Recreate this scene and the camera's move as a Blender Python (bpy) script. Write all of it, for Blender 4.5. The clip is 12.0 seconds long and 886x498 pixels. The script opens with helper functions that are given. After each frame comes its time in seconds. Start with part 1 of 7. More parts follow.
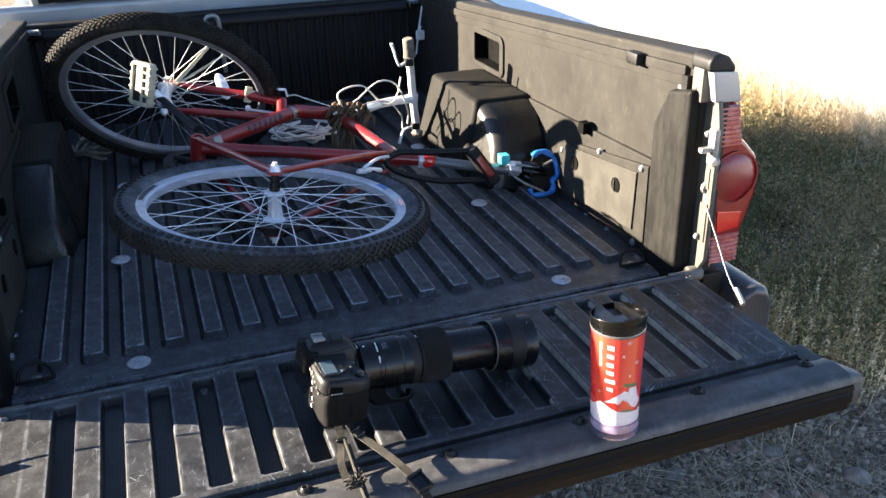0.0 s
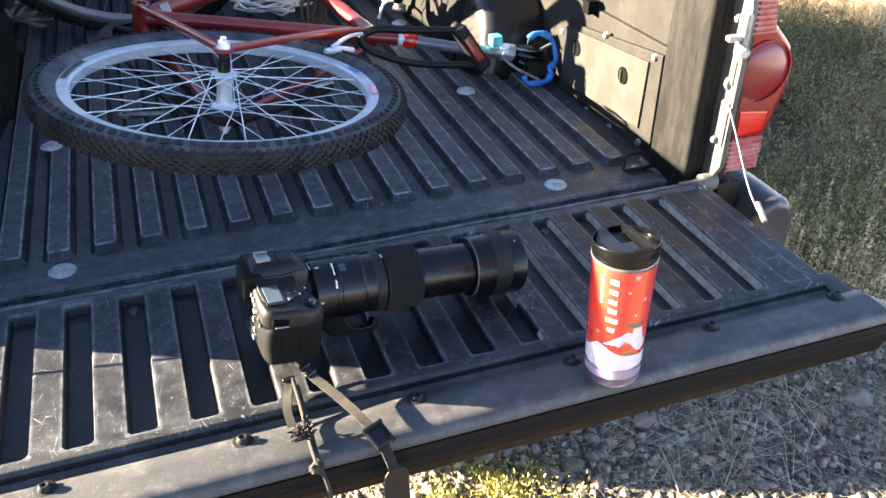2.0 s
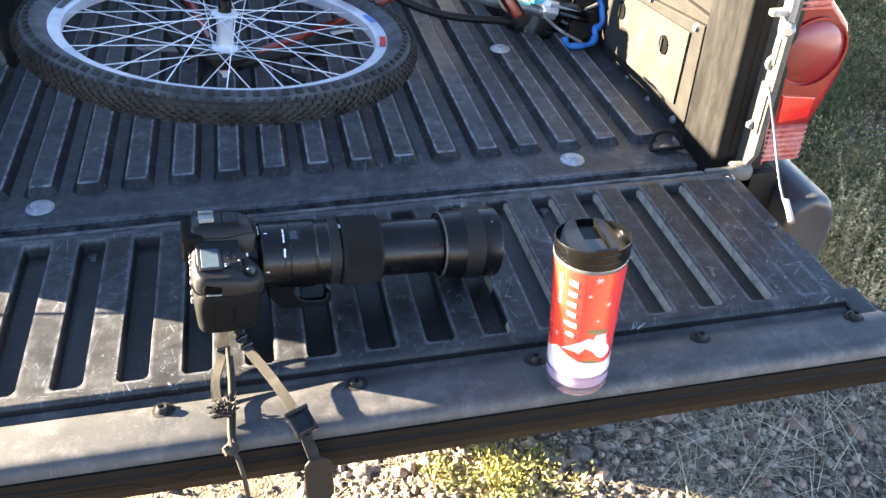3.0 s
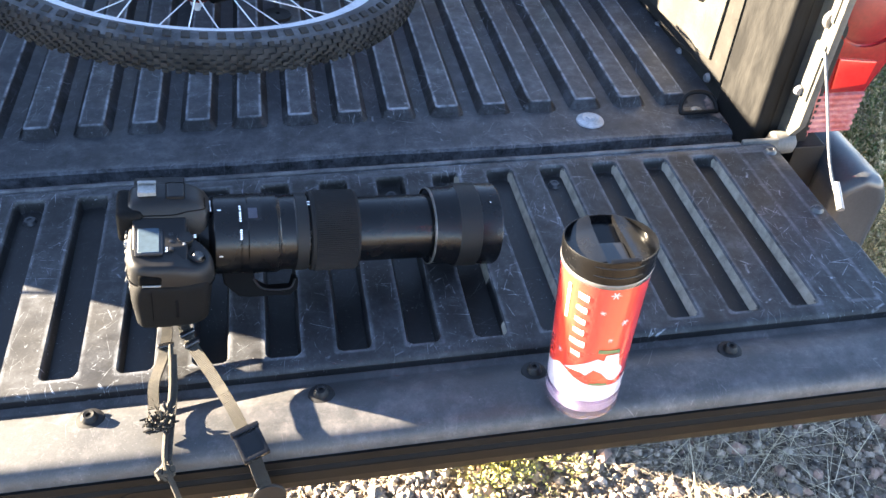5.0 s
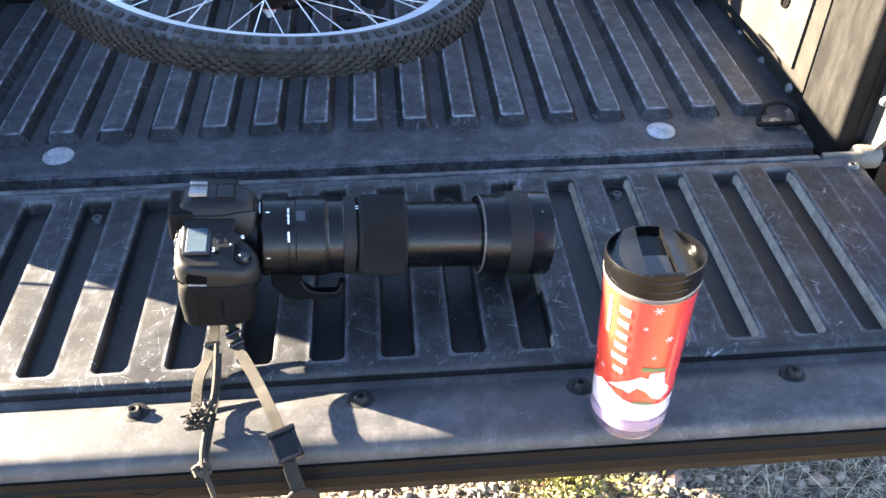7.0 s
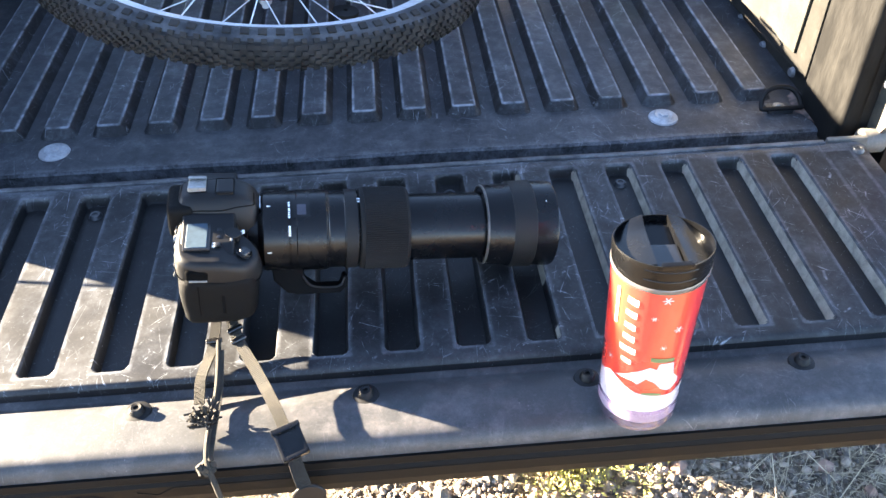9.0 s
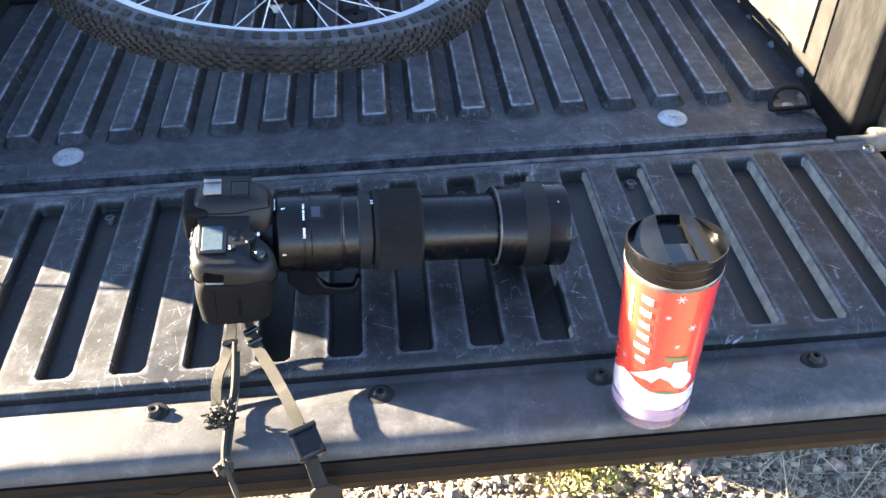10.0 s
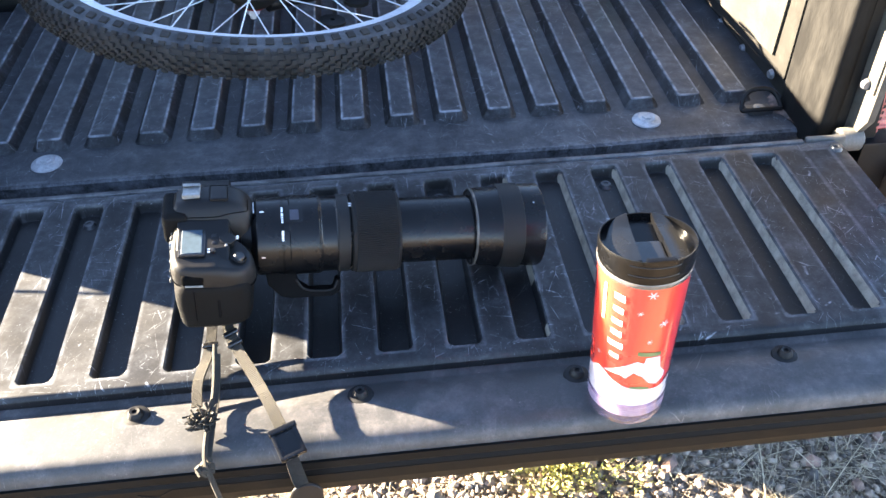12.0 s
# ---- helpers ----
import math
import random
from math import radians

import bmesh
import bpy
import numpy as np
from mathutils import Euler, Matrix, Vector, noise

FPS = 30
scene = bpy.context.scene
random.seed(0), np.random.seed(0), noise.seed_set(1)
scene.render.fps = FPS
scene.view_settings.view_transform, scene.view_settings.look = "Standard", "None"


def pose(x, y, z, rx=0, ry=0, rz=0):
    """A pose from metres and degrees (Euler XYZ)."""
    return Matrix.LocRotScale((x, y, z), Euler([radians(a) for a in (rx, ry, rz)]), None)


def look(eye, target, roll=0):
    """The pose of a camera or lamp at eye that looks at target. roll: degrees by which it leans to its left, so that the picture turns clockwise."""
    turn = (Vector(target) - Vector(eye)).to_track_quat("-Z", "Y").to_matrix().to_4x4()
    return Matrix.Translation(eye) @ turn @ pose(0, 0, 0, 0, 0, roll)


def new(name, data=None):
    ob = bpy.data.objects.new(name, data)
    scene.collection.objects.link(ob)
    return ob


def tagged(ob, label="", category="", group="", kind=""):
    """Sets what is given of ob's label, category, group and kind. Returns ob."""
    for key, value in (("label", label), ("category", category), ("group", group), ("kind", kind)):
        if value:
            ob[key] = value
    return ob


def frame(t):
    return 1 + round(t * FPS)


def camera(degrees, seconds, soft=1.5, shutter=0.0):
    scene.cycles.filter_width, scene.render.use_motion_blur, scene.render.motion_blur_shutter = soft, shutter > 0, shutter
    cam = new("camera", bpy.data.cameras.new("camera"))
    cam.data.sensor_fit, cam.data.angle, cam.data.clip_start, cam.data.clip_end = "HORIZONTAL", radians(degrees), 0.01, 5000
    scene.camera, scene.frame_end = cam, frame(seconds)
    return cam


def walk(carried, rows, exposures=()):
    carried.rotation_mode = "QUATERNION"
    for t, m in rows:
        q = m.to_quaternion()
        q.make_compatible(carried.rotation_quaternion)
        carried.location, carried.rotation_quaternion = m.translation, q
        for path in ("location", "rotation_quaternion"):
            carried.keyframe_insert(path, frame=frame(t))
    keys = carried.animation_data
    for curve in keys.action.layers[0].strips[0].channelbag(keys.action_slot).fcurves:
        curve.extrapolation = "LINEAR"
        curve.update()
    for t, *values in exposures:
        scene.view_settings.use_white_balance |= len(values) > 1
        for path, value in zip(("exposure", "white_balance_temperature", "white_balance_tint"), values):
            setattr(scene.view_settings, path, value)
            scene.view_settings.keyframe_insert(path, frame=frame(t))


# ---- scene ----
cam = camera(55.0, 12.0)
PATH = [
    (0, (-0.346, -1.35, 1.648), (0.256, 0.357, 0.797), -1.4),
    (0.5, (-0.305, -1.367, 1.643), (0.261, 0.345, 0.778), -2.6),
    (1, (-0.28, -1.328, 1.626), (0.294, 0.357, 0.715), -2.2),
    (1.5, (-0.271, -1.214, 1.603), (0.341, 0.406, 0.603), -0.2),
    (2, (-0.252, -1.148, 1.576), (0.328, 0.423, 0.482), 0.6),
    (2.5, (-0.161, -1.117, 1.558), (0.348, 0.43, 0.397), 2.3),
    (3, (-0.076, -1.097, 1.554), (0.295, 0.464, 0.361), 1.9),
    (3.2, (-0.055, -1.099, 1.563), (0.273, 0.472, 0.369), 1.3),
    (4.8, (-0.033, -0.94, 1.5), (0.325, 0.523, 0.185), 3.7),
    (5, (-0.016, -0.937, 1.503), (0.314, 0.526, 0.18), 3.8),
    (5.5, (0.013, -0.934, 1.495), (0.244, 0.543, 0.167), 2.1),
    (6, (0.031, -0.931, 1.492), (0.206, 0.566, 0.177), 0.5),
    (6.5, (0.032, -0.931, 1.492), (0.173, 0.574, 0.181), 0.0),
    (7, (0.031, -0.934, 1.492), (0.149, 0.573, 0.183), 0.1),
    (9, (0.027, -0.924, 1.486), (0.147, 0.568, 0.159), -0.7),
    (9.5, (0.025, -0.923, 1.487), (0.138, 0.569, 0.16), -1.0),
    (10, (0.019, -0.929, 1.489), (0.126, 0.568, 0.167), -1.4),
    (10.5, (0.021, -0.936, 1.489), (0.133, 0.566, 0.174), -1.8),
    (11, (0.023, -0.939, 1.492), (0.147, 0.563, 0.177), -1.5),
    (11.5, (0.021, -0.941, 1.494), (0.154, 0.56, 0.179), -1.2),
    (12, (0.023, -0.942, 1.494), (0.172, 0.559, 0.181), -1.0),
]
walk(cam, [(t, look(eye, target, roll)) for t, eye, target, roll in PATH],
     exposures=[(0, 3.48, 6850, 10), (0.5, 3.55, 6900, 10), (1.0, 3.78, 7000, 10), (1.5, 3.98, 7150, 10), (2.5, 4.40, 7350, 10), (3.2, 4.55, 7350, 10), (5.0, 4.75, 7200, 10), (12, 4.75, 7150, 10)])

# ---- world, sun ----
SUN_EL, SUN_AZ = radians(15.4), math.atan2(-0.413, 0.911)   # height of the sun, the way its light travels
to_sun = Vector((-math.cos(SUN_AZ) * math.cos(SUN_EL), -math.sin(SUN_AZ) * math.cos(SUN_EL), math.sin(SUN_EL)))
world = bpy.data.worlds.new("sky")
scene.world = world
world.use_nodes = True
wn = world.node_tree.nodes
sky = wn.new("ShaderNodeTexSky")
sky.sky_type, sky.sun_disc = "NISHITA", False
sky.sun_elevation, sky.sun_rotation = SUN_EL, math.atan2(to_sun.x, to_sun.y)
sky.air_density, sky.dust_density, sky.altitude = 0.55, 0.3, 1500
world.node_tree.links.new(sky.outputs[0], wn["Background"].inputs[0])
wn["Background"].inputs[1].default_value = 0.050
sun = new("sun", bpy.data.lights.new("sun", "SUN"))
sun.data.energy, sun.data.angle, sun.data.color = 4.65, radians(0.55), (1.0, 0.87, 0.70)
sun.matrix_world = look((0, 0, 6), tuple(Vector((0, 0, 6)) - to_sun))

# ---- materials ----


def surface(name, base, base2=None, rough=0.5, rough2=None, metal=0.0, scale=6.0, grain=180.0, bump=0.15, depth=0.001,
            spec=0.5, coat=0.0, stretch=(1, 1, 1), low=0.4, high=0.65, vary=0.0, trans=0.0, ior=1.5):
    """Principled surface: stains of base2 over base at one scale, grain and relief at another."""
    m = bpy.data.materials.new(name)
    m.use_nodes = True
    nt = m.node_tree
    n, l = nt.nodes, nt.links
    b = n["Principled BSDF"]
    base2 = base2 or tuple(min(1, c * 1.35 + 0.004) for c in base)
    tc = n.new("ShaderNodeTexCoord")
    mp = n.new("ShaderNodeMapping")
    mp.inputs["Scale"].default_value = stretch
    l.new(tc.outputs["Object"], mp.inputs[0])
    big = n.new("ShaderNodeTexNoise")
    big.inputs["Scale"].default_value, big.inputs["Detail"].default_value, big.inputs["Roughness"].default_value = scale, 6, 0.62
    l.new(mp.outputs[0], big.inputs["Vector"])
    fine = n.new("ShaderNodeTexNoise")
    fine.inputs["Scale"].default_value, fine.inputs["Detail"].default_value = grain, 4
    l.new(mp.outputs[0], fine.inputs["Vector"])
    ramp = n.new("ShaderNodeMapRange")
    ramp.inputs["From Min"].default_value, ramp.inputs["From Max"].default_value = low, high
    l.new(big.outputs["Fac"], ramp.inputs["Value"])
    mix = n.new("ShaderNodeMix")
    mix.data_type = "RGBA"
    mix.inputs["A"].default_value, mix.inputs["B"].default_value = (*base, 1), (*base2, 1)
    l.new(ramp.outputs[0], mix.inputs["Factor"])
    out = mix.outputs["Result"]
    g = n.new("ShaderNodeMix")
    g.data_type, g.blend_type = "RGBA", "OVERLAY"
    g.inputs["Factor"].default_value = 0.35
    l.new(out, g.inputs["A"])
    l.new(fine.outputs["Fac"], g.inputs["B"])
    out = g.outputs["Result"]
    if vary:
        info = n.new("ShaderNodeNewGeometry")
        hsv = n.new("ShaderNodeHueSaturation")
        rr = n.new("ShaderNodeMapRange")
        rr.inputs["To Min"].default_value, rr.inputs["To Max"].default_value = 1 - vary, 1 + vary
        l.new(info.outputs["Random Per Island"], rr.inputs["Value"])
        l.new(rr.outputs[0], hsv.inputs["Value"])
        l.new(out, hsv.inputs["Color"])
        out = hsv.outputs[0]
    l.new(out, b.inputs["Base Color"])
    rm = n.new("ShaderNodeMapRange")
    rm.inputs["To Min"].default_value, rm.inputs["To Max"].default_value = rough, rough2 if rough2 is not None else min(1, rough + 0.15)
    l.new(ramp.outputs[0], rm.inputs["Value"])
    l.new(rm.outputs[0], b.inputs["Roughness"])
    b.inputs["Metallic"].default_value, b.inputs["Specular IOR Level"].default_value = metal, spec
    b.inputs["Coat Weight"].default_value, b.inputs["Coat Roughness"].default_value = coat, 0.08
    b.inputs["Transmission Weight"].default_value, b.inputs["IOR"].default_value = trans, ior
    if bump:
        bp = n.new("ShaderNodeBump")
        bp.inputs["Strength"].default_value, bp.inputs["Distance"].default_value = bump, depth
        l.new(fine.outputs["Fac"], bp.inputs["Height"])
        l.new(bp.outputs[0], b.inputs["Normal"])
    return m


def scuffed_plastic(name, base, dust, rough, wear=0.5, scratch=0.6, pitch=0.0, shift=0.0, edge_at=0.0, edge=0.0, top=None, tops=0.0, spec=0.35, low_cut=0.60, ends=(), specks=0.5, even=0.0, far_shade=None, groove_gain=1.0, slope=1.0, rubbed=()):
    """Black moulded liner plastic: dusty patches, crossing families of pale scratches, and ribs whose tops and edges are scuffed.
    pitch, shift: spacing and place of the ribs along x; edge_at: half their width; top: height above which they are worn; ends: where they begin and end."""
    m = surface(name, base, tuple(c * 1.25 + 0.001 for c in base), rough=rough, rough2=rough + 0.16, scale=7, grain=620, bump=0.15, depth=0.0006, spec=spec)
    nt = m.node_tree
    n, l = nt.nodes, nt.links
    b = n["Principled BSDF"]
    under = b.inputs["Base Color"].links[0].from_socket
    tc = n.new("ShaderNodeTexCoord")
    pos = tc.outputs["Object"]

    def math_(op, a, c, clamp=False):
        q = n.new("ShaderNodeMath")
        q.operation, q.use_clamp = op, clamp
        for s_, v in zip(q.inputs, (a, c)):
            if isinstance(v, (int, float)):
                s_.default_value = v
            elif v is not None:
                l.new(v, s_)
        return q.outputs[0]

    def ramp(v, a, c, hi=1.0, lo=0.0):
        q = n.new("ShaderNodeMapRange")
        q.inputs["From Min"].default_value, q.inputs["From Max"].default_value = a, c
        q.inputs["To Min"].default_value, q.inputs["To Max"].default_value = lo, hi
        l.new(v, q.inputs["Value"])
        return q.outputs[0]

    def cloud(scale, detail, vec=None, rough_=0.6):
        q = n.new("ShaderNodeTexNoise")
        q.inputs["Scale"].default_value, q.inputs["Detail"].default_value, q.inputs["Roughness"].default_value = scale, detail, rough_
        l.new(vec or pos, q.inputs["Vector"])
        return q

    if slope < 1:      # steep faces get a darker base colour
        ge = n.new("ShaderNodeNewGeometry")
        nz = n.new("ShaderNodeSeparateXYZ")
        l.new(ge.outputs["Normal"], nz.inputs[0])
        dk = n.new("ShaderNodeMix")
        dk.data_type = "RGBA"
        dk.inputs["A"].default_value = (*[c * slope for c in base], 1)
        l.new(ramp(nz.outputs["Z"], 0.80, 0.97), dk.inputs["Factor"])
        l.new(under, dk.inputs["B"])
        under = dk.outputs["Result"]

    where = ramp(cloud(6, 5).outputs["Fac"], 0.40, 0.62)
    total = math_("MULTIPLY", ramp(cloud(15, 10, None, 0.80).outputs["Fac"], 0.46, 0.68), wear)
    for turn, along, across, width, keep in ((0.35, 7, 54, 0.0150, 0.545), (-0.75, 5, 40, 0.0115, 0.555), (1.35, 9, 60, 0.0165, 0.54), (2.3, 7, 46, 0.0130, 0.56), (1.75, 16, 80, 0.0200, 0.54), (0.05, 4, 34, 0.0090, 0.565)):
        mp = n.new("ShaderNodeMapping")
        mp.inputs["Rotation"].default_value = (0, 0, turn)
        l.new(pos, mp.inputs[0])
        wm = n.new("ShaderNodeVectorMath")
        wm.operation = "MULTIPLY_ADD"
        wm.inputs[1].default_value = (0.030, 0.030, 0.0)
        l.new(cloud(5, 2, mp.outputs[0]).outputs["Color"], wm.inputs[0])
        l.new(mp.outputs[0], wm.inputs[2])
        sc = n.new("ShaderNodeVectorMath")
        sc.operation = "MULTIPLY"
        sc.inputs[1].default_value = (along, across, along)
        l.new(wm.outputs[0], sc.inputs[0])
        vo = n.new("ShaderNodeTexVoronoi")
        vo.voronoi_dimensions, vo.feature = "2D", "DISTANCE_TO_EDGE"
        vo.inputs["Scale"].default_value = 1.0
        l.new(sc.outputs[0], vo.inputs["Vector"])
        line = ramp(vo.outputs["Distance"], width * 0.25, width, 0.0, scratch)
        broken = ramp(cloud(26, 4, mp.outputs[0], 0.7).outputs["Fac"], keep + low_cut - 0.62, keep + low_cut - 0.56)
        total = math_("ADD", total, math_("MULTIPLY", math_("MULTIPLY", line, broken), ramp(where, 0.0, 1.0, 1.0, 0.15)))
    pits = ramp(cloud(240, 6, None, 0.85).outputs["Fac"], 0.54, 0.68, 0.55 * wear)
    total = math_("ADD", total, math_("MULTIPLY", pits, where))
    sep = n.new("ShaderNodeSeparateXYZ")
    l.new(pos, sep.inputs[0])
    worn = ramp(cloud(38, 6, None, 0.7).outputs["Fac"], 0.36, 0.66)
    if pitch:
        f = math_("FRACT", math_("ADD", math_("DIVIDE", math_("SUBTRACT", sep.outputs["X"], shift), pitch), 0.5), None)
        d = math_("MULTIPLY", math_("ABSOLUTE", math_("SUBTRACT", f, 0.5), None), pitch)
        near = ramp(math_("ABSOLUTE", math_("SUBTRACT", d, edge_at), None), 0.0010, 0.0040, 0.0, edge)
        if top is not None:
            lift = ramp(sep.outputs["Z"], top - 0.002, top)
            near = math_("MULTIPLY", near, lift)
            rub = math_("MULTIPLY", math_("ADD", ramp(cloud(26, 8, None, 0.75).outputs["Fac"], 0.42, 0.72, tops), even), 1.0)
            total = math_("ADD", total, math_("MULTIPLY", rub, lift))
        y = sep.outputs["Y"]
        inside = math_("MULTIPLY", ramp(y, ends[0] - 0.002, ends[0]), ramp(y, ends[1], ends[1] + 0.002, 0.0, 1.0))
        cross = ramp(math_("MINIMUM", math_("ABSOLUTE", math_("SUBTRACT", y, ends[0]), None), math_("ABSOLUTE", math_("SUBTRACT", y, ends[1]), None)), 0.0008, 0.0034, 0.0, edge)
        cross = math_("MULTIPLY", math_("MULTIPLY", cross, ramp(d, edge_at + 0.001, edge_at + 0.003, 0.0, 1.0)), lift)
        unshaded = ramp(y, far_shade[0], far_shade[1], 0.10, 1.0) if far_shade else 1.0
        rims = math_("MULTIPLY", math_("MAXIMUM", math_("MULTIPLY", near, inside), cross), worn)
        # scuffs weaken below the level of the tops
        if groove_gain < 1:
            total = math_("MULTIPLY", total, ramp(sep.outputs["Z"], top - 0.006, top, 1.0, groove_gain))
        rims, total = math_("MULTIPLY", rims, unshaded), math_("MULTIPLY", total, unshaded)      # scuffs thin out forward, putting the far floor's shade into the colour
    total = math_("MULTIPLY", total, ramp(cloud(55, 5).outputs["Fac"], 0.25, 0.65), True)
    spot = math_("MULTIPLY", ramp(cloud(330, 3, None, 0.7).outputs["Fac"], 0.66, 0.72, specks), ramp(cloud(16, 4).outputs["Fac"], 0.42, 0.62))
    total = math_("ADD", total, spot, True)
    if pitch:
        total = math_("ADD", total, rims, True)
    for y0, y1, gain in rubbed:      # strips along the sill where loads drag across
        band = ramp(sep.outputs["Y"], y0, y1, gain)
        total = math_("ADD", total, math_("MULTIPLY", band, ramp(cloud(30, 9, None, 0.8).outputs["Fac"], 0.36, 0.66)), True)
    mix = n.new("ShaderNodeMix")
    mix.data_type = "RGBA"
    mix.inputs["B"].default_value = (*dust, 1)
    l.new(total, mix.inputs["Factor"])
    l.new(under, mix.inputs["A"])
    l.new(mix.outputs["Result"], b.inputs["Base Color"])
    return m


